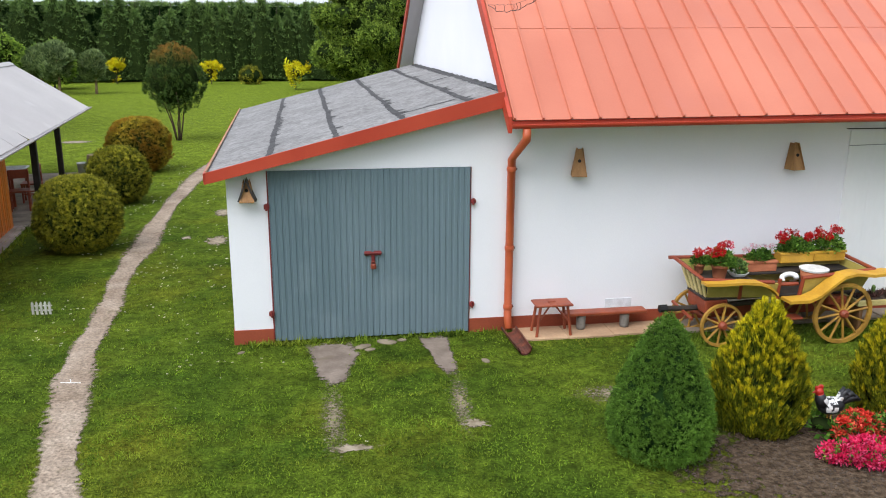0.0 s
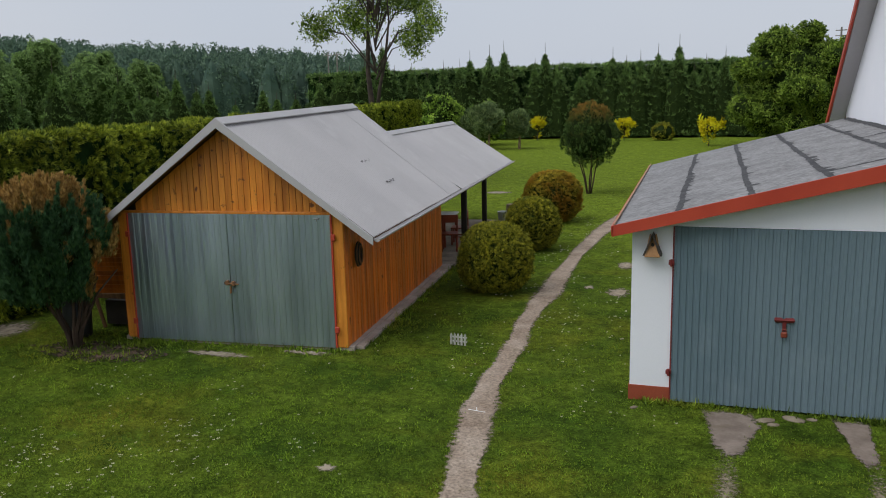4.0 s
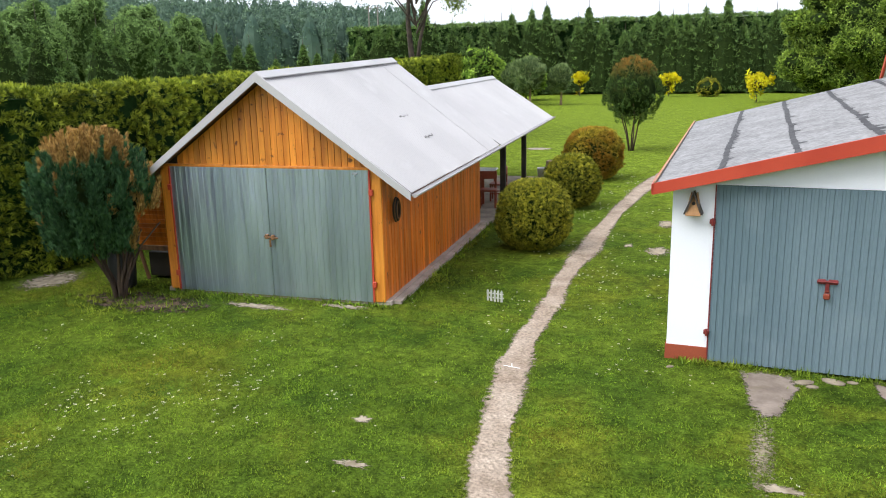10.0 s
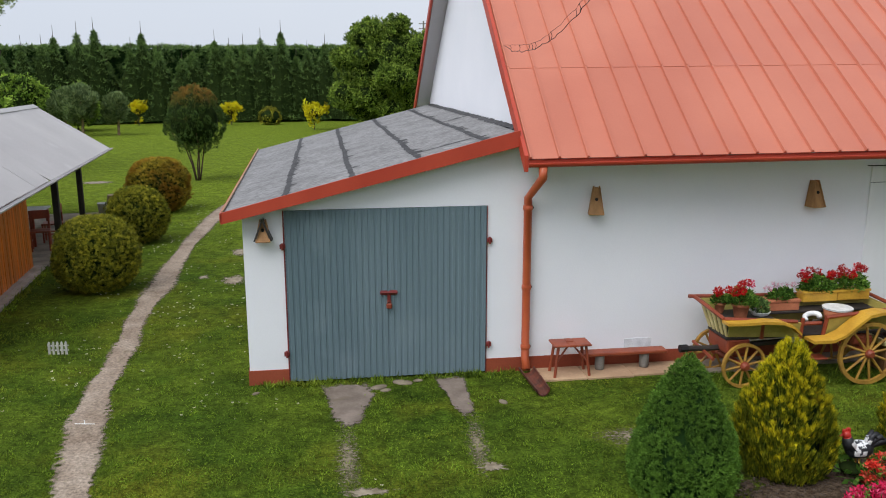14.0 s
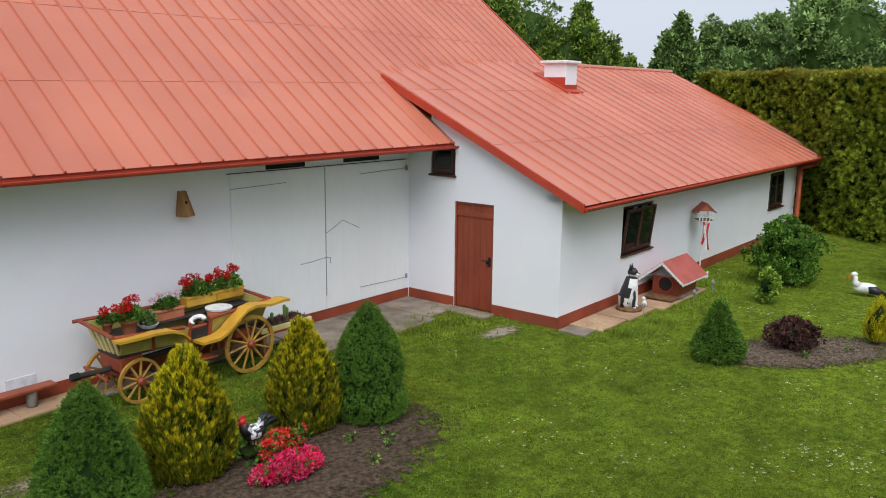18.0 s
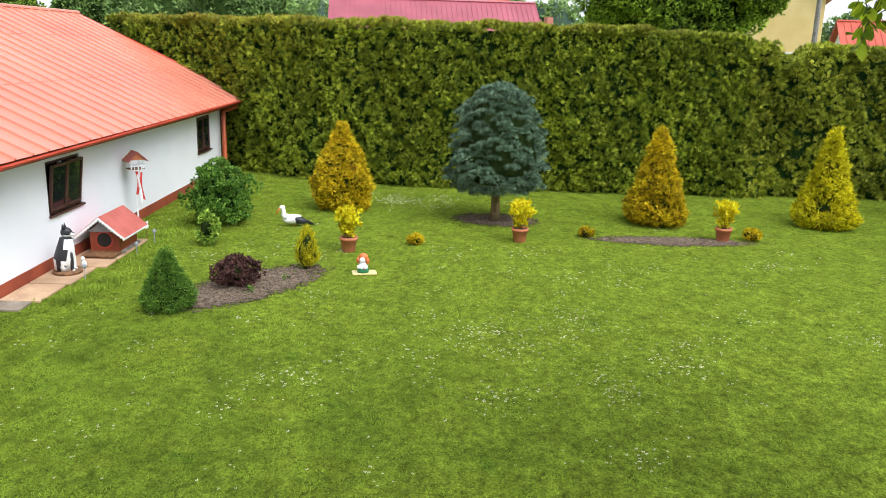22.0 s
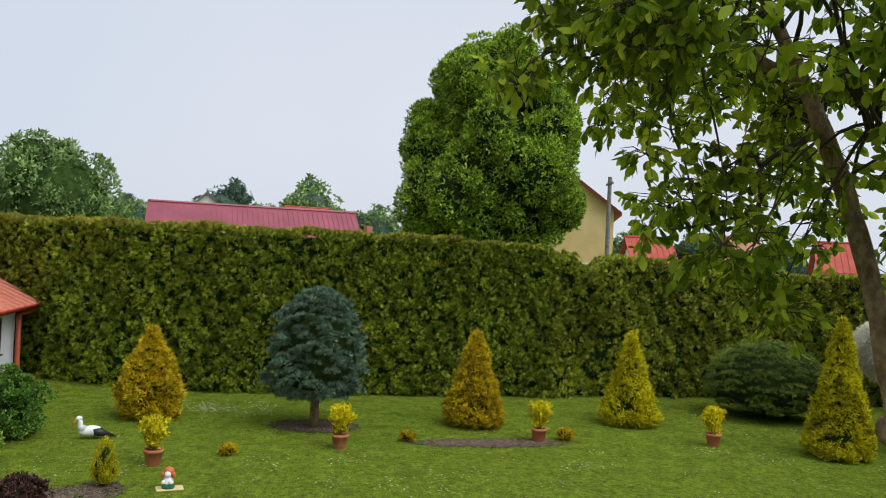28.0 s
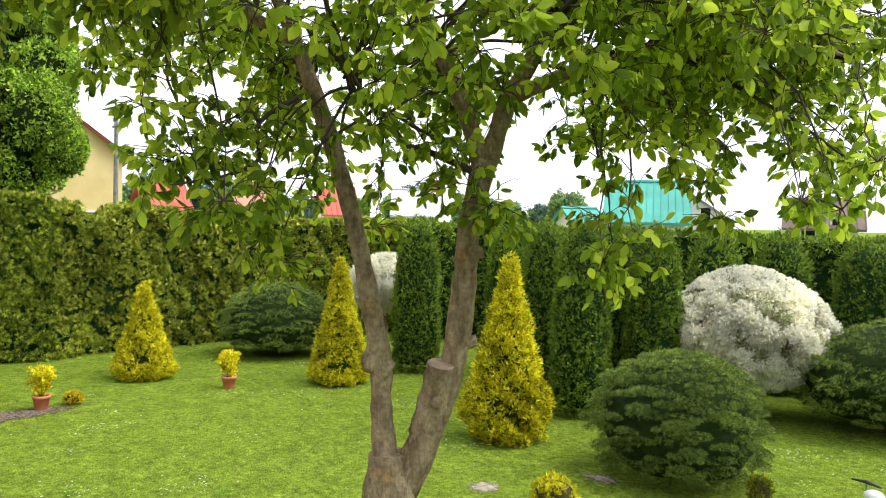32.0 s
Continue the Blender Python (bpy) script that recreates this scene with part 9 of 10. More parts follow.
def spruce(at, h, r, count, size, label, group, seed, material=F_SPRUCE):
    ob = thing("spruce", (*at, 0), label, "tree", group)
    part("trunk", Geo().tube([(0, 0, -0.1), (0, 0, h * 0.55), (0.03, 0, h * 1.14)], [0.14, 0.08, 0.012], 6), M_DARKBARK, ob)
    part("inner_core", Geo().lathe([(r * 0.8, 0.25), (r * 0.66, h * 0.3), (r * 0.36, h * 0.65), (0.03, h * 0.94)], (0, 0, 0), 9), M_TWIGS, ob)
    part("foliage", conifer_mesh(h, r, 9, count, size, material, seed), None, ob)
    return ob


def row_of_spruces(pts, step, h, r, count, size, label, group, seed, material=F_SPRUCE, jit=0.2):
    q = random.Random(seed)
    kinds = [spruce((0, 0), h * k, r * m, count, size, label, group, seed + i, material) for i, (k, m) in enumerate(((1.0, 1.0), (0.9, 1.05), (1.08, 0.95)))]
    used = 0
    for (x0, y0), (x1, y1) in zip(pts, pts[1:]):
        L = math.hypot(x1 - x0, y1 - y0)
        for i in range(int(L / step)):
            t = (i + 0.5) / int(L / step)
            p = (x0 + t * (x1 - x0) + q.uniform(-.5, .5), y0 + t * (y1 - y0) + q.uniform(-.5, .5), 0)
            k = q.uniform(1 - jit, 1 + jit)
            m = Matrix.Translation(p) @ Matrix.Rotation(q.uniform(0, 6.28), 4, "Z") @ Matrix.Diagonal((1, 1, k, 1))
            if used < 3:
                kinds[used].matrix_basis = m
            else:
                copy_thing(kinds[q.randrange(3)], m).scale = (1, 1, k)
            used += 1


# the dark spruce screen across the far end and the west side
hedge("spruce_screen", [(-46, 60, 6.0), (-30, 70.3, 6.3), (-14, 74.3, 6.4), (2, 78, 6.4), (20, 83, 6.4)], 6.3, 2.0, "dense dark wall of spruce boughs", 22000, 0.36, F_SPRUCE, 299, -1, 0.5, shape=BRUSH)
row_of_spruces([(-44, 58), (-30, 69), (-14, 73), (2, 77), (20, 82)], 1.35, 6.6, 2.1, 1300, 0.30, "dark spruce in a dense screen at the lawn's far end", "spruces of the far screen", 300)
row_of_spruces([(-34, 6), (-38, 20), (-42, 34), (-45, 48), (-44, 60)], 2.1, 4.9, 1.7, 2000, 0.20, "green young spruce beyond the west hedge", "spruces beyond the west hedge", 310)
for i, (deg, d, r0, h) in enumerate([(-60, 75, 3.8, 8.6), (-57.3, 80, 4.2, 9.4), (-54.2, 86, 4.6, 9.7), (-51.2, 92, 4.6, 9.6), (-48.3, 98, 3.8, 8.6)]):
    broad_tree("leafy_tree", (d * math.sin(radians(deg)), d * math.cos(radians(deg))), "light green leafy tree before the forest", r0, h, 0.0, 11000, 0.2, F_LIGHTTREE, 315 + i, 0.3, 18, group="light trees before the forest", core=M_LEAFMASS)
broad_tree("hornbeam", (-5.2, 62.0), "broad dense leafy tree at the lawn's far end", 5.6, 8.4, 0.05, 30000, 0.21, F_BROAD, 320, 0.3, 40, small=0.34, clump=14)
broad_tree("hornbeam", (1.5, 69.0), "tall leafy tree behind the barn roof", 5.0, 8.6, 0.1, 6000, 0.42, F_BROAD, 321, 0.3, 20)
for i, (x, y, r0, h) in enumerate([(-25.5, 54.5, 1.25, 3.5), (-23.4, 55.3, 0.95, 2.9), (-27.4, 56.0, 1.1, 3.1)]):
    ob = thing("young_pine", (x, y, 0), "grey-green young pine with upright candles", "tree", "young pines")
    part("trunk", Geo().tube([(0, 0, -0.1), (0.05, 0, 1.0), (0, 0, h * 0.8)], [0.1, 0.08, 0.03], 6), M_BARK, ob)
    b = masses(r0, h - 0.7, 0.7, 9, 330 + i)
    pos, way = crown_points(b, 2600, 330 + i)
    way[:, 2] += 1.3
    part("crown", scattered("crown", TUFT, pos, way, 0.3, F_PINE, 330 + i, 0.3), None, ob)
for i, (x, y, r0, h) in enumerate([(-26.2, 66.0, 0.7, 1.9), (-18.7, 66.3, 0.8, 1.8), (-10.9, 60.5, 1.0, 1.95)]):
    shrub("forsythia", (x, y), "bright yellow shrub before the spruces", "bush", [(0.2, .2 * r0), (.5 * h, .55 * r0), (.8 * h, r0), (h, .3 * r0)], 260, 0.24, LEAVES, F_YELLOW, 340 + i, 0.25, 1.0, M_TWIGSBROWN, depth=0.5, shrink=0.4, group="yellow shrubs")
shrub("thuja_ball", (-15.7, 67.0), "small round green-brown thuja ball", "bush", ballprof(0.9, 1.3), 700, 0.2, SPRAY, F_BALL, 344, 0.05)
for i, (x, y, r0, h) in enumerate([(-30.5, 56.5, 2.6, 4.1), (-33.2, 55.2, 2.2, 3.5), (-28.2, 59.5, 2.0, 3.4), (-25.8, 44.0, 1.9, 3.2)]):
    broad_tree("round_shrub", (x, y), "rounded yellow-green leafy shrub by the lawn", r0, h, 0.05, 1500, 0.28, F_LIGHTSHRUB, 350 + i, 0.1, 8, group="round shrubs")

# tall bare-stemmed tree behind the shed
tall = thing("tall_tree", (-21.0, 32.2, 0), "tall leafy tree with two bare dark stems", "tree")
part("trunk", Geo().tube([(0, 0, -0.1), (0.1, 0, 1.5), (-0.05, 0, 3.6), (-0.2, 0, 5.2), (-0.12, 0, 7.0), (0.0, 0, 9.5)], [0.2, 0.17, 0.14, 0.11, 0.08, 0.025], 9), M_DARKBARK, tall, smooth=True)
part("trunk", Geo().tube([(0.1, 0.05, 2.8), (0.4, 0, 4.4), (0.75, 0, 5.6), (0.9, 0.2, 7.4), (0.8, 0.2, 9.2)], [0.1, 0.085, 0.065, 0.045, 0.015], 8), M_DARKBARK, tall, smooth=True)
q = random.Random(365)
b = []
for i in range(34):
    a, rr0 = q.uniform(0, 6.283), q.uniform(0.6, 3.1)
    b.append((rr0 * math.cos(a) + 0.2, rr0 * math.sin(a), 7.3 + q.uniform(0, 4.6) - 0.3 * rr0, q.uniform(0.4, 0.8), q.uniform(0.3, 0.55)))
b += [(2.6, -0.5, 6.4, .5, .7), (-2.6, 0, 7.2, .6, .5), (3.0, 0, 7.2, .6, .6)]
for x, y, zz, rr0, rz in b:
    part("limb", Geo().tube([(0.25, 0, max(4.8, zz - 2.0)), (x * 0.5, y * 0.5, zz - 0.3), (x, y, zz)], [0.04, 0.028, 0.01], 5), M_DARKBARK, tall)
pos, way = crown_points(b, 12000, 361, 3)
part("crown", scattered("crown", LEAVES, pos + np.random.default_rng(362).normal(0, 0.16, pos.shape), way, 0.13, F_BROAD, 361, 0.6), None, tall)

# forest on the hill to the west
rng = np.random.default_rng(370)
pos, way = [], []
g = Geo()
for i in range(700):
    u = i / 700
    ang = radians(rng.uniform(33, 75))
    d = 150 + 110 * rng.uniform(0, 1) ** 1.3
    x, y = -d * math.sin(ang), d * math.cos(ang)
    z = 3.0 + (d - 150) * 0.085 + 6 * max(0, math.sin((ang - radians(33)) * 2.2))
    h, rr = rng.uniform(7, 11), rng.uniform(1.8, 3.0)
    k = 150
    t = rng.uniform(0, 1, k)
    a = rng.uniform(0, 6.283, k)
    rad = rr * np.sqrt(1 - (t * 0.97) ** 1.6) * rng.uniform(0.95, 1.15, k)
    pos.append(np.stack([x + rad * np.cos(a), y + rad * np.sin(a), z - 7 + (h * 0.6 + 7) * t], 1))
    way.append(np.stack([np.cos(a), np.sin(a), 0.6 + t], 1))
    g.lathe([(rr * 0.76, -8.0), (rr * 0.78, -h * 0.1), (rr * 0.66, h * 0.12), (rr * 0.42, h * 0.34), (rr * 0.16, h * 0.48), (0.1, h * 0.54)], (x, y, z), 8)
forest = thing("forest", (0, 0, 0), "dark mixed forest on the hill beyond the fields", "forest", kind="stuff")
# core and leaves carry the haze in their base colours
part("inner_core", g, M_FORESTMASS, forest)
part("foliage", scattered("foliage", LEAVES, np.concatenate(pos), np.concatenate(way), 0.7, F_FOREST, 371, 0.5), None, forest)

# leafy trees along the barn's far side and the village
trees = "trees behind the barn"
for i, (deg, d, r0, h, mat) in enumerate([(38, 60, 5.0, 12.5, F_FARTREE), (43, 52, 4.6, 11.8, F_BROAD), (47, 58, 4.5, 11, F_FARTREE), (50, 55, 3.6, 9.6, F_BROAD), (53.5, 78, 2.6, 7.6, F_BROAD), (56.8, 48, 1.9, 8.1, F_SPRUCE), (59.8, 52, 3.4, 8.0, F_LIGHTTREE), (63, 50, 4.0, 8.6, F_LIGHTTREE), (67.3, 47, 4.4, 9.9, F_LIGHTTREE), (34, 66, 5, 12, F_BROAD), (30, 70, 5, 12, F_FARTREE)]):
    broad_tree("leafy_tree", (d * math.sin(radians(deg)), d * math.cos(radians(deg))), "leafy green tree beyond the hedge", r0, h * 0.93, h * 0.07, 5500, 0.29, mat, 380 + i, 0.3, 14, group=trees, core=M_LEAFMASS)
for i in range(26):
    deg = 70 + i * 2.6 + random.Random(i).uniform(-1, 1)
    d = random.Random(i + 50).uniform(130, 190)
    h = random.Random(i + 90).uniform(8.5, 13.0) * (1.4 if i < 8 else 0.9)
    # the far trees' cores and some crowns use the forest's haze colours
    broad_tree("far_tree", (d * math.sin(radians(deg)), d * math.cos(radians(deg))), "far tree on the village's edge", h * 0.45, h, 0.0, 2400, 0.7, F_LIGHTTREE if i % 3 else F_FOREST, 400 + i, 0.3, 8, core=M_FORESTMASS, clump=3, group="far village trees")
broad_tree("chestnut", (33.95, -3.7), "huge dense chestnut tree behind the hedge", 4.45, 12.0, 1.4, 66000, 0.17, F_CHESTNUT, 440, 0.45, 52, small=0.42, clump=30, bare=(-1.3, 6.2))


def village_house(name, at, yaw, w, d, h, roof_h, wall, roof, label, over=0.4, windows=(), chimney=None):
    """A house with a gable roof: w along its ridge, d across; windows (face, u, z, w, h)."""
    m = Matrix.Translation((*at, 0)) @ Matrix.Rotation(radians(yaw), 4, "Z")
    ob = thing(name, m, label, "house")
    part("wall", Geo().prism([(-d / 2, 0), (d / 2, 0), (d / 2, h), (0, h + roof_h * 0.97), (-d / 2, h)], -w / 2, w / 2, "x"), wall, ob)
    q = over * roof_h / (d / 2)
    for sg in (-1, 1):
        slope = part("roof", Geo().prism([(0, h + roof_h + 0.08), (sg * (d / 2 + over), h - q + 0.08), (sg * (d / 2 + over), h - q - 0.06), (0, h + roof_h - 0.06)], -w / 2 - over, w / 2 + over, "x"), roof, ob)
        k = int(w / 0.34)
        g = Geo()
        for i in range(k + 1):
            x = -w / 2 - over + (w + 2 * over) * i / k
            g.prism([(0, h + roof_h + 0.13), (sg * (d / 2 + over), h - q + 0.13), (sg * (d / 2 + over), h - q + 0.08), (0, h + roof_h + 0.08)], x - 0.03, x + 0.03, "x")
        part("roof_ribs", g, roof, slope)
    part("ridge_cap", Geo().tube([(-w / 2 - over, 0, h + roof_h + 0.1), (w / 2 + over, 0, h + roof_h + 0.1)], 0.12, 6), roof, ob)
    for face, u, z, ww, hh in windows:
        if face in ("+", "-"):
            x = (w / 2 + 0.01) * (1 if face == "+" else -1)
            win = part("window", Geo().box(x - 0.04, x + 0.04, u - ww / 2, u + ww / 2, z, z + hh), M_WHITEPAINT, ob)
            part("pane", Geo().box(x - 0.05, x + 0.05, u - ww / 2 + 0.1, u + ww / 2 - 0.1, z + 0.1, z + hh - 0.1), M_GLASS, win)
        else:
            y = (d / 2 + 0.01) * (1 if face == "b" else -1)
            win = part("window", Geo().box(u - ww / 2, u + ww / 2, y - 0.04, y + 0.04, z, z + hh), M_WHITEPAINT, ob)
            part("pane", Geo().box(u - ww / 2 + 0.1, u + ww / 2 - 0.1, y - 0.05, y + 0.05, z + 0.1, z + hh - 0.1), M_GLASS, win)
    if chimney:
        part("chimney", Geo().cbox(chimney - 0.35, chimney + 0.35, -0.3, 0.3, h + roof_h * 0.6, h + roof_h + 1.0, 0.03), M_CHIMNEY, ob)
    return ob


M_CHIMNEY = surface("brick_chimney", (0.30, 0.12, 0.08), (0.42, 0.19, 0.13), 4, 30, 0.9)
M_WINERED = surface("wine_red_sheet_roof", (0.27, 0.055, 0.075), (0.34, 0.075, 0.10), 0.6, 40, 0.45)
M_TEAL = surface("turquoise_sheet_roof", (0.03, 0.235, 0.172), (0.045, 0.31, 0.225), 0.6, 40, 0.6)
M_REDTILE = surface("red_roof", (0.38, 0.060, 0.034), (0.47, 0.088, 0.050), 0.8, 40, 0.7)
M_ORANGETILE = surface("orange_roof", (0.40, 0.17, 0.09), (0.48, 0.22, 0.13), 0.8, 40, 0.6)
M_GREYROOF = surface("grey_roof", (0.16, 0.15, 0.15), (0.24, 0.22, 0.22), 0.8, 40, 0.7)
M_BROWNROOF = surface("brown_roof", (0.09, 0.055, 0.04), (0.14, 0.085, 0.06), 0.8, 40, 0.7)
M_YELLOWWALL = surface("pale_yellow_house_wall", (0.70, 0.51, 0.21), (0.79, 0.60, 0.28), 0.8, 40, 0.9)
M_CREAMWALL = surface("cream_house_wall", (0.62, 0.58, 0.48), (0.72, 0.68, 0.58), 0.8, 40, 0.9)


def polar(deg, d):
    return (d * math.sin(radians(deg)), d * math.cos(radians(deg)))


village_house("long_barn", polar(79.4, 61), -79.4 + 4, 14.0, 9.0, 4.3, 2.85, M_CREAMWALL, M_WINERED, "long building with a wine-red sheet roof beyond the hedge")
village_house("cottage", polar(76.3, 95), 12, 9, 7, 6.5, 3.6, M_SCREENWHITE, M_GREYROOF, "pale cottage with a grey gable roof far off")
village_house("cottage", polar(83.0, 130), -60, 7, 7, 8.0, 3.2, M_CREAMWALL, M_REDTILE, "far cottage with a dark red roof")
village_house("cottage", polar(84.9, 120), 20, 7, 7, 7.2, 3.0, M_CREAMWALL, M_ORANGETILE, "far cottage with an orange roof")
village_house("cottage", polar(87.4, 75), 30, 6, 6, 4.2, 1.6, M_SCREENWHITE, M_ORANGETILE, "far low house with a chimney", chimney=0.5)
village_house("yellow_house", polar(101.0, 50), 90 - 101.0, 9, 5.3, 7.2, 2.0, M_YELLOWWALL, M_REDWOOD, "pale yellow gabled house behind the chestnut", windows=(("-", -1.2, 3.0, 1.3, 1.2), ("-", 1.2, 3.4, 1.1, 1.2)))
village_house("cottage", polar(106.7, 66), -107 + 12, 2.8, 6, 4.4, 2.0, M_SCREENWHITE, M_REDTILE, "white house with a bright red roof")
village_house("cottage", polar(112.7, 72), -112, 2.2, 5, 4.9, 2.0, M_CREAMWALL, M_ORANGETILE, "house with an orange roof")
village_house("cottage", polar(118.4, 70), -118 + 8, 2.4, 5, 4.6, 2.0, M_SCREENWHITE, M_REDTILE, "white house with a dark red roof")
village_house("cottage", polar(124.0, 70), -124, 3.4, 6, 4.6, 2.0, M_SCREENWHITE, M_CORRUGATED, "white house with a pale roof and a chimney", chimney=1.7)
village_house("turquoise_house", polar(140.0, 52), -140, 4.3, 7.5, 4.4, 2.3, M_CREAMWALL, M_TEAL, "house with a bright turquoise sheet roof", over=0.35)
village_house("turquoise_shed", polar(135.4, 47), -135 + 25, 1.7, 2.6, 4.2, 0.7, M_CREAMWALL, M_TEAL, "small building with a turquoise roof", over=0.25)
village_house("cottage", polar(142.9, 58), 90 - 143, 6, 4.5, 4.6, 1.5, M_SCREENWHITE, M_GREYROOF, "white gabled house beyond the hedge", windows=(("-", 0.6, 4.3, 0.8, 1.1), ("-", -0.9, 4.3, 0.8, 1.1)))
village_house("cottage", polar(151.0, 54), -150, 3.6, 5, 4.3, 1.5, M_CREAMWALL, M_BROWNROOF, "house with brown roof and white windows", windows=(("f", -0.8, 3.6, 0.9, 1.2), ("f", 0.8, 3.6, 0.9, 1.2)))


def pole(at, h, label, arms=1):
    ob = thing("utility_pole", (*at, 0), label, "utility pole", "utility poles")
    part("mast", Geo().tube([(0, 0, 0), (0, 0, h)], [0.14, 0.1], 8), M_STONE, ob)
    for i in range(arms):
        part("cross_arm", Geo().cbox(-0.6, 0.6, -0.05, 0.05, h - 0.4 - 0.6 * i, h - 0.3 - 0.6 * i, 0.01), M_STONE, ob)
        for x in (-0.5, 0, 0.5):
            part("insulator", Geo().lathe([(0.04, 0), (0.05, 0.06), (0.02, 0.14)], (x, 0, h - 0.3 - 0.6 * i), 8), M_WHITEPAINT, ob)


pole(polar(103.95, 42), 8.6, "grey concrete utility pole behind the chestnut", 1)
pole(polar(-35.4, 120), 10.5, "far utility pole before the forest", 1)
pole(polar(-36.0, 122), 10.5, "far utility pole before the forest", 1)
pole(polar(-2.6, 105), 10.6, "far utility pole beyond the spruces", 2)

# ---------------------------------------------------------------- clods, grass and clover
rng = np.random.default_rng(690)
K = []
for (cx, cy, rx, ry, t), k in zip(BEDS[:5], (2600, 1500, 700, 600, 700)):
    a, q = rng.uniform(0, 6.283, k), np.sqrt(rng.uniform(0, 1, k)) * 0.97
    u, w = rx * q * np.cos(a), ry * q * np.sin(a)
    K.append(np.stack([cx + u * math.cos(t) - w * math.sin(t), cy + u * math.sin(t) + w * math.cos(t), np.full(k, 0.014)], 1))
K = np.concatenate(K)
CLOD = (np.array([(1, 0, 0), (0.2, 0.9, 0.1), (-0.9, 0.3, 0), (-0.3, -0.8, 0.1), (0.1, 0, 0.7), (0, 0.1, -0.6)], float), np.array([(0, 1, 4), (1, 2, 4), (2, 3, 4), (3, 0, 4), (1, 0, 5), (2, 1, 5), (3, 2, 5), (0, 3, 5)]))
me = scattered("soil_clods", CLOD, K, np.tile([0, 0, 1.0], (len(K), 1)), 0.015, M_POTSOIL, 691, 0.5)
solid("soil_clods", me, None, (0, 0, 0), "loose crumbs and clods of brown garden soil", "soil", "stuff")
rng = np.random.default_rng(700)


def lawn_points(boxes):
    """Tufts in small bunches, each bunch as lush as the rest of it."""
    P, S = [], []
    for x0, x1, y0, y1, k in boxes:
        c = np.stack([rng.uniform(x0, x1, k // 7), rng.uniform(y0, y1, k // 7)], 1)
        i = rng.integers(0, len(c), k)
        P.append(c[i] + rng.normal(0, 0.06, (k, 2)))
        S.append(rng.uniform(0.55, 1.45, len(c))[i])
    P, S = np.concatenate(P), np.concatenate(S)
    keep = trail_gap(P[:, 0], P[:, 1]) > -0.01 + 0.035 * rng.normal(0, 1, len(P))
    for cx, cy, rx, ry, t in BEDS:
        dx, dy = P[:, 0] - cx, P[:, 1] - cy
        u, v = (dx * math.cos(t) + dy * math.sin(t)) / rx, (-dx * math.sin(t) + dy * math.cos(t)) / ry
        keep &= u * u + v * v > 1.0 + 0.1 * rng.normal(0, 1, len(P))
    q = P - np.array([0.36, 10.58])
    c, s = math.cos(radians(9.75)), math.sin(radians(9.75))
    bs, bn = q[:, 0] * c + q[:, 1] * s, -q[:, 0] * s + q[:, 1] * c
    keep &= ~((bs > -3.17) & (bs < 9.66) & (bn > -0.02)) & ~((bs > 9.64) & (bn > -3.46)) & ~((bs > 0.6) & (bs < 2.75) & (bn > -0.48)) & ~((bs > 2.75) & (bs < 6.1) & (bn > -0.5)) & ~((bs > 6.1) & (bn > -1.4) & (bs < 9.7)) & ~((bs > 9.5) & (bs < 14.2) & (bn > -4.15))
    q = P - np.array([-7.34, 10.22])
    c, s = math.cos(radians(14.7)), math.sin(radians(14.7))
    hs, hn = q[:, 0] * c + q[:, 1] * s, -q[:, 0] * s + q[:, 1] * c
    keep &= ~((hs > -4.05) & (hs < 0.3) & (hn > -0.02) & (hn < 13.6))
    for cx, cy in ((-1.4, 9.4), (-0.1, 9.7)):
        keep &= ~((np.abs(P[:, 0] - cx) < 0.2) & (np.abs(P[:, 1] - cy) < 0.6))
    return P[keep], S[keep]


P, S = lawn_points([(-14, 9, 4.0, 13, 105000), (-10, 1, 2.5, 8, 40000), (-14.5, -2.5, 13, 32, 26000), (4, 22.5, -1, 10, 80000), (4, 24, -9, -1, 50000), (2, 22, -19, -9, 36000), (3.5, 11, 1.5, 8, 26000)])
pos = np.concatenate([P, np.full((len(P), 1), -0.004)], 1)
GV, GF = [], []
for i in range(4):
    a = 1.9 * i
    d = Vector((math.cos(a) * (0.5 + 0.14 * i), math.sin(a) * (0.5 + 0.14 * i), 1)) * (0.75 + 0.1 * (i % 3))
    GV += [(0.11 * math.cos(a + 1.57), 0.11 * math.sin(a + 1.57), 0), tuple(d), (-0.11 * math.cos(a + 1.57), -0.11 * math.sin(a + 1.57), 0)]
    GF.append((3 * i, 3 * i + 1, 3 * i + 2))
GRASSTUFT = (np.array(GV, float), np.array(GF))
me = scattered("lawn_grass", GRASSTUFT, pos, np.tile([0, 0, 1.0], (len(P), 1)), 0.030 * S, M_GRASS, 701, 0.45)
# longer tufts along walls, slabs and the path
E = []
for a, b, k, w in ((barn(9.8, -4.45), barn(11.4, -4.75), 260, .16), (barn(12.0, -4.85), barn(17.0, -4.3), 420, .2), (barn(6.2, -1.5), barn(9.4, -1.55), 260, .25), (barn(8.0, -2.2), barn(9.6, -2.0), 200, .3), (barn(-3.0, -0.08), barn(0.4, -0.08), 200, .06), (barn(2.9, -0.75), barn(6.0, -1.1), 220, .22), (shed(-3.9, -0.1), shed(0.1, -0.1), 240, .12), (shed(0.3, 0.2), shed(0.35, 6.4), 260, .08), ((-12.2, 8.0, 0), (-10.4, 8.7, 0), 200, .4), ((-11.2, 9.1, 0), (-10.4, 9.6, 0), 220, .3)):
    q = rng.uniform(0, 1, (k, 1))
    E.append(np.array(a)[None, :2] * (1 - q) + np.array(b)[None, :2] * q + rng.normal(0, w, (k, 2)))
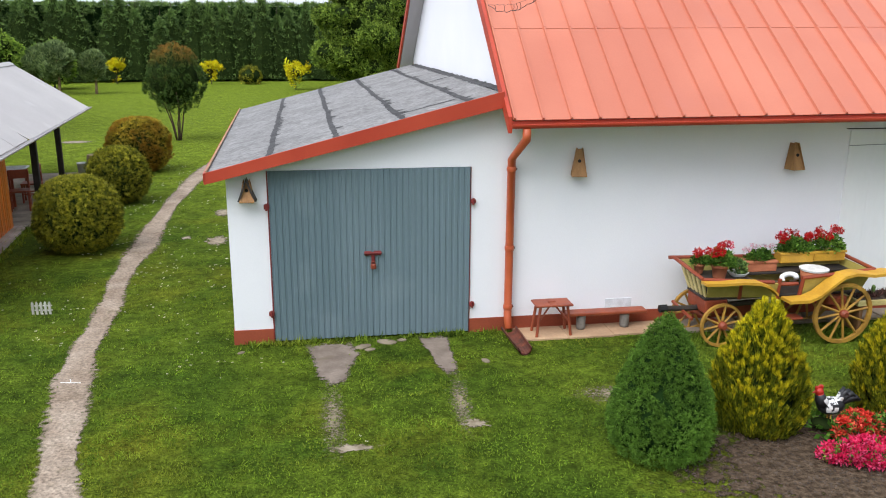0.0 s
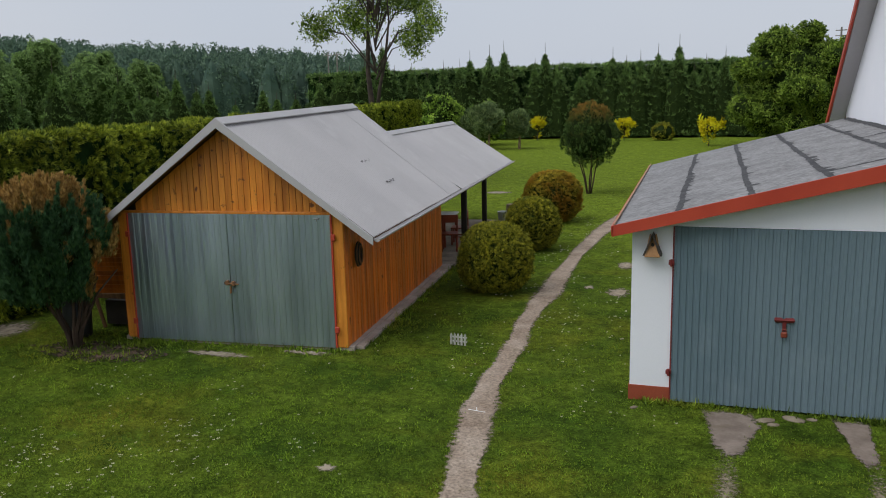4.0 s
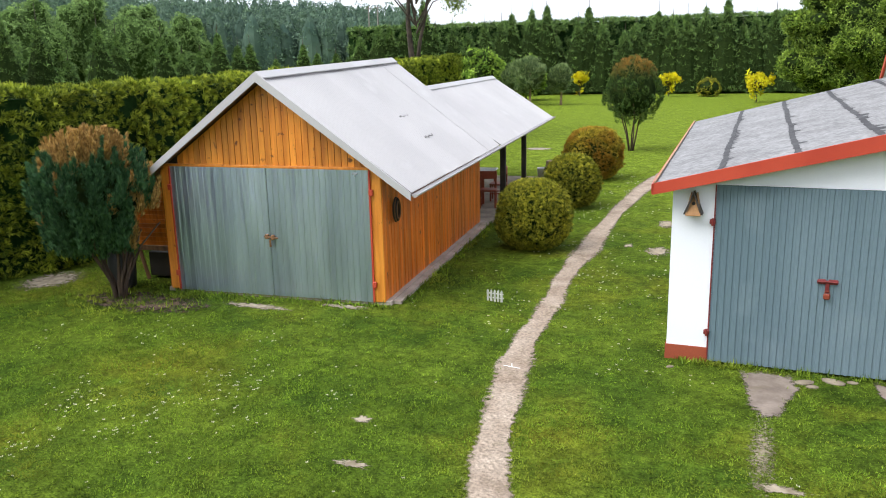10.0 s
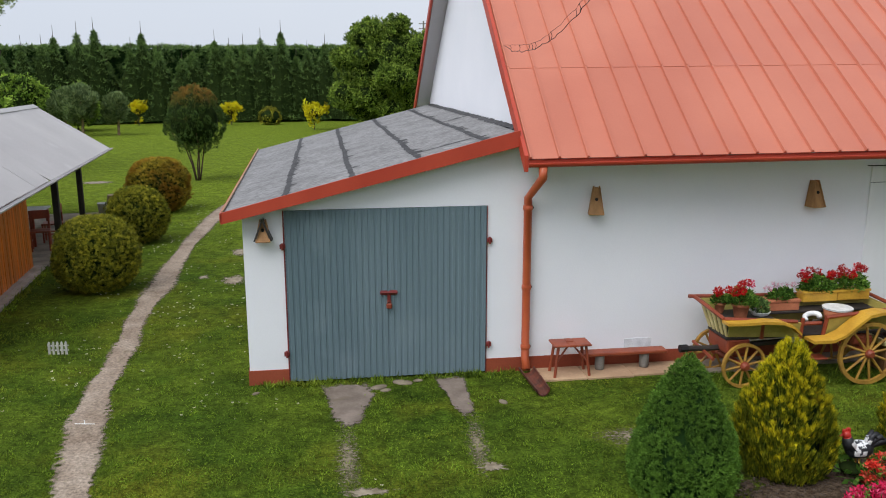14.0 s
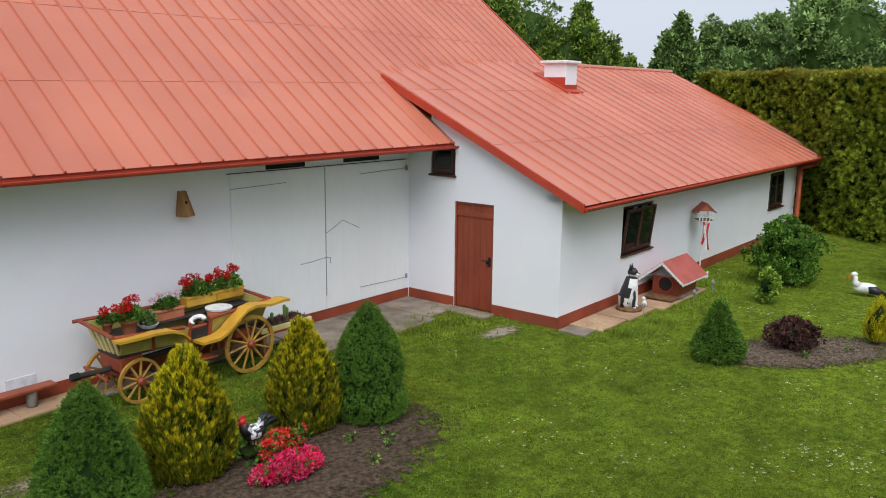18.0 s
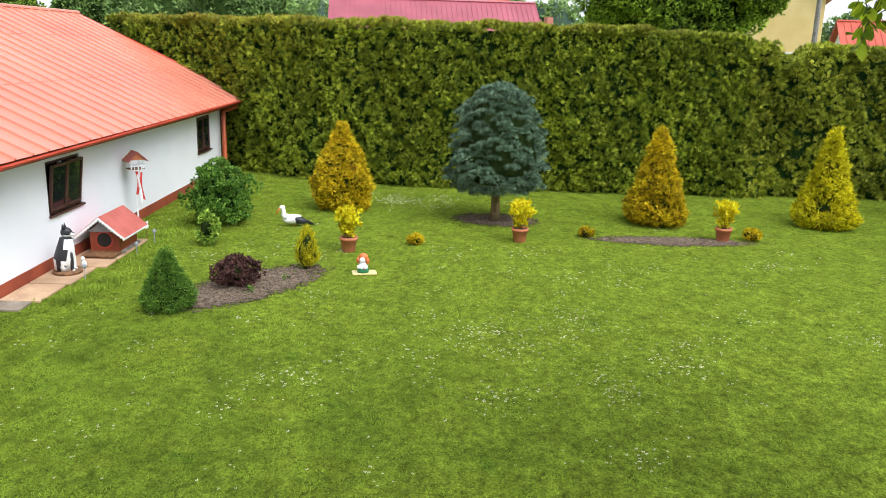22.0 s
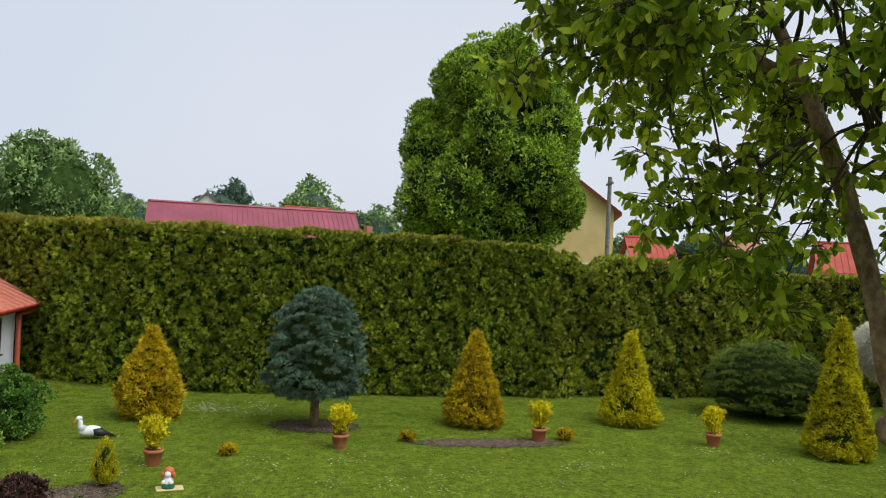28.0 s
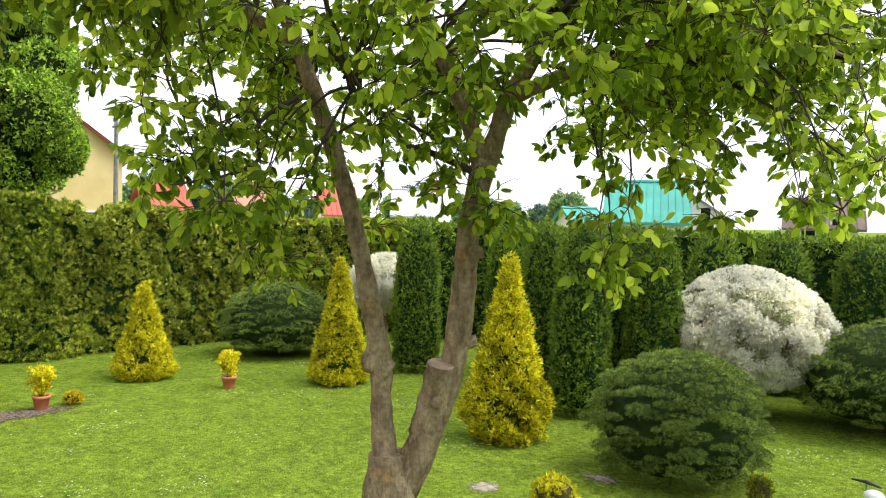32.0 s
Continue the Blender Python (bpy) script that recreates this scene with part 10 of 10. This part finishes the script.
E = np.concatenate(E)
me2 = scattered("tall_grass", GRASSTUFT, np.concatenate([E, np.full((len(E), 1), -0.004)], 1), np.tile([0, 0, 1.0], (len(E), 1)), 0.095, M_GRASS, 703, 0.25)
solid("tall_grass", me2, None, (0, 0, 0), "longer uncut grass and weeds at walls and slabs", "grass", "stuff")
solid("lawn_grass", me, None, (0, 0, 0), "short mown grass blades over the lawn", "grass", "stuff")
C = []
for cx, cy, sx, sy, k in ((10.8, .6, 1.4, 1.2, 560), (11.5, 2.6, 2.4, 1.2, 260), (20.9, 4.2, 0.7, 1.2, 520), (13.3, -1.3, 1.8, 2.0, 300), (16, -5, 2.2, 3.0, 260), (-7.6, 5.6, 1.3, .9, 260), (-5.2, 13, .8, 2.6, 160), (-7.2, 21, .8, 3, 140), (9.5, 5.5, 2.2, 1.8, 180), (16.5, -9.5, 3.0, 1.8, 220), (8.5, -13.5, 2.0, .8, 260), (-3, 11.5, .6, 1.6, 90), (15.5, 6.5, 1.6, 1.4, 160), (-6, 8, 2, 2, 120), (7, 4.5, 1.5, 1.5, 120)):
    spots = np.stack([rng.normal(cx, sx, 16), rng.normal(cy, sy, 16)], 1)
    C.append(spots[rng.integers(0, 16, k)] + rng.normal(0, 0.2, (k, 2)))
    C.append(np.stack([rng.normal(cx, sx, k // 4), rng.normal(cy, sy, k // 4)], 1))
C = np.concatenate(C)
keep = trail_gap(C[:, 0], C[:, 1]) > 0.05
for cx, cy, rx, ry, t in BEDS:
    keep &= ((C[:, 0] - cx) / rx) ** 2 + ((C[:, 1] - cy) / ry) ** 2 > 1.2
C = C[keep]
C = C[rng.uniform(0, 1, len(C)) < 0.7]
pos = np.concatenate([C, np.full((len(C), 1), 0.03)], 1)
me = scattered("clover_blossom", brush(5, 0.3, 1.6), pos, np.tile([0, 0, 1.0], (len(C), 1)), 0.018, M_CLOVER, 702, 0.2)
solid("clover_blossom", me, None, (0, 0, 0), "small white clover flowers scattered in the grass", "flowers", "stuff")

# ---------------------------------------------------------------- roof panels and planks, piece by piece


def seam_panel(p00, p10, p01, p11, rib=0.034, width=0.028, lift=0.0):
    """A sheet between four corners (eave left, eave right, top left, top right), with a standing rib at its left edge."""
    u = (p10 - p00).normalized()
    up = u.cross((p01 - p00).normalized()).normalized()
    if up.z < 0:
        up = -up
    o = up * lift
    row = lambda a, b: [a + o, a + u * width * 0.35 + up * rib + o, a + u * width + up * rib + o, a + u * width * 1.35 + o, b + o, b - up * 0.012]
    v = row(p00, p10) + row(p01, p11)
    f = [(i, i + 1, 7 + i, 6 + i) for i in range(5)] + [(0, 1, 2, 3, 4, 5)]
    return Geo().add(v, f)


ROWS = (0.0, 0.258, 0.518, 0.78, 1.0)
COLS = 46
for i in range(COLS):
    s0, s1 = 0.42 + (17.1 - 0.42) * i / COLS, 0.42 + (17.1 - 0.42) * (i + 1) / COLS
    for j in range(4):
        if s0 > 10.6 and j == 0:
            continue
        q0, q1 = ROWS[j], ROWS[j + 1] + (0.006 if j < 3 else 0)
        part("roof_panel", seam_panel(main_roof(s0, q0), main_roof(s1, q0), main_roof(s0, q1), main_roof(s1, q1), lift=0.004 + 0.006 * j), M_ROOF, barn_house)
COLS = 29
for i in range(COLS):
    s0, s1 = 9.5 + 15.4 * i / COLS, 9.5 + 15.4 * (i + 1) / COLS
    for j, (n0, n1) in enumerate(((-3.92, -2.02), (-2.02, -0.02), (-0.02, 1.45))):
        if j == 2 and s1 < 9.9:
            n1 = 0.5
        P = lambda s, n: Vector((s, n, annex_z(n)))
        part("roof_panel", seam_panel(P(s0, n0), P(s1, n0), P(s0, n1 + 0.02), P(s1, n1 + 0.02), lift=0.004 + 0.006 * j), M_ROOF, annex)
    P = lambda s, n: Vector((s, n, annex_z(1.45) - (n - 1.45) * 0.49))
    if s0 > 17.2:
        part("roof_panel", seam_panel(P(s0, 6.4), P(s1, 6.4), P(s0, 1.45), P(s1, 1.45)), M_ROOF, annex)

r = random.Random(11)
# front gable planks of the shed
k = 36
for i in range(k):
    a, b = -3.98 + 3.98 * i / k, -3.98 + 3.98 * (i + 1) / k - 0.010

    def under(s):
        return SZ - 0.1 - (SZ - 1.9) / 2.49 * abs(s - SX)
    y = r.uniform(-0.004, 0.002)
    ta, tb = under(a), under(b)
    if min(ta, tb) < 2.3:
        continue
    poly = [(a, 2.24), (b, 2.24), (b, tb), (a, ta)]
    if a < SX < b:
        poly = [(a, 2.24), (b, 2.24), (b, tb), (SX, under(SX)), (a, ta)]
    part("plank", Geo().prism(poly, 0.018 + y, 0.05, "y"), M_PINE, shed_house)
# side planks
k = 52
for i in range(k):
    a, b = 0.0 + 6.42 * i / k, 6.42 * (i + 1) / k - 0.009
    x = r.uniform(-0.003, 0.003)
    part("plank", Geo().cbox(-0.02, 0.005 + x, a, b, 0.07 + r.uniform(-0.01, 0.01), 2.1, 0.004), M_PINESIDE, shed_house)
k = 26
for i in range(k):
    a, b = 6.42 * i / k, 6.42 * (i + 1) / k - 0.006
    part("plank", Geo().cbox(-4.005, -3.98, a, b, 0.07, 2.1, 0.004), M_PINESIDE, shed_house)
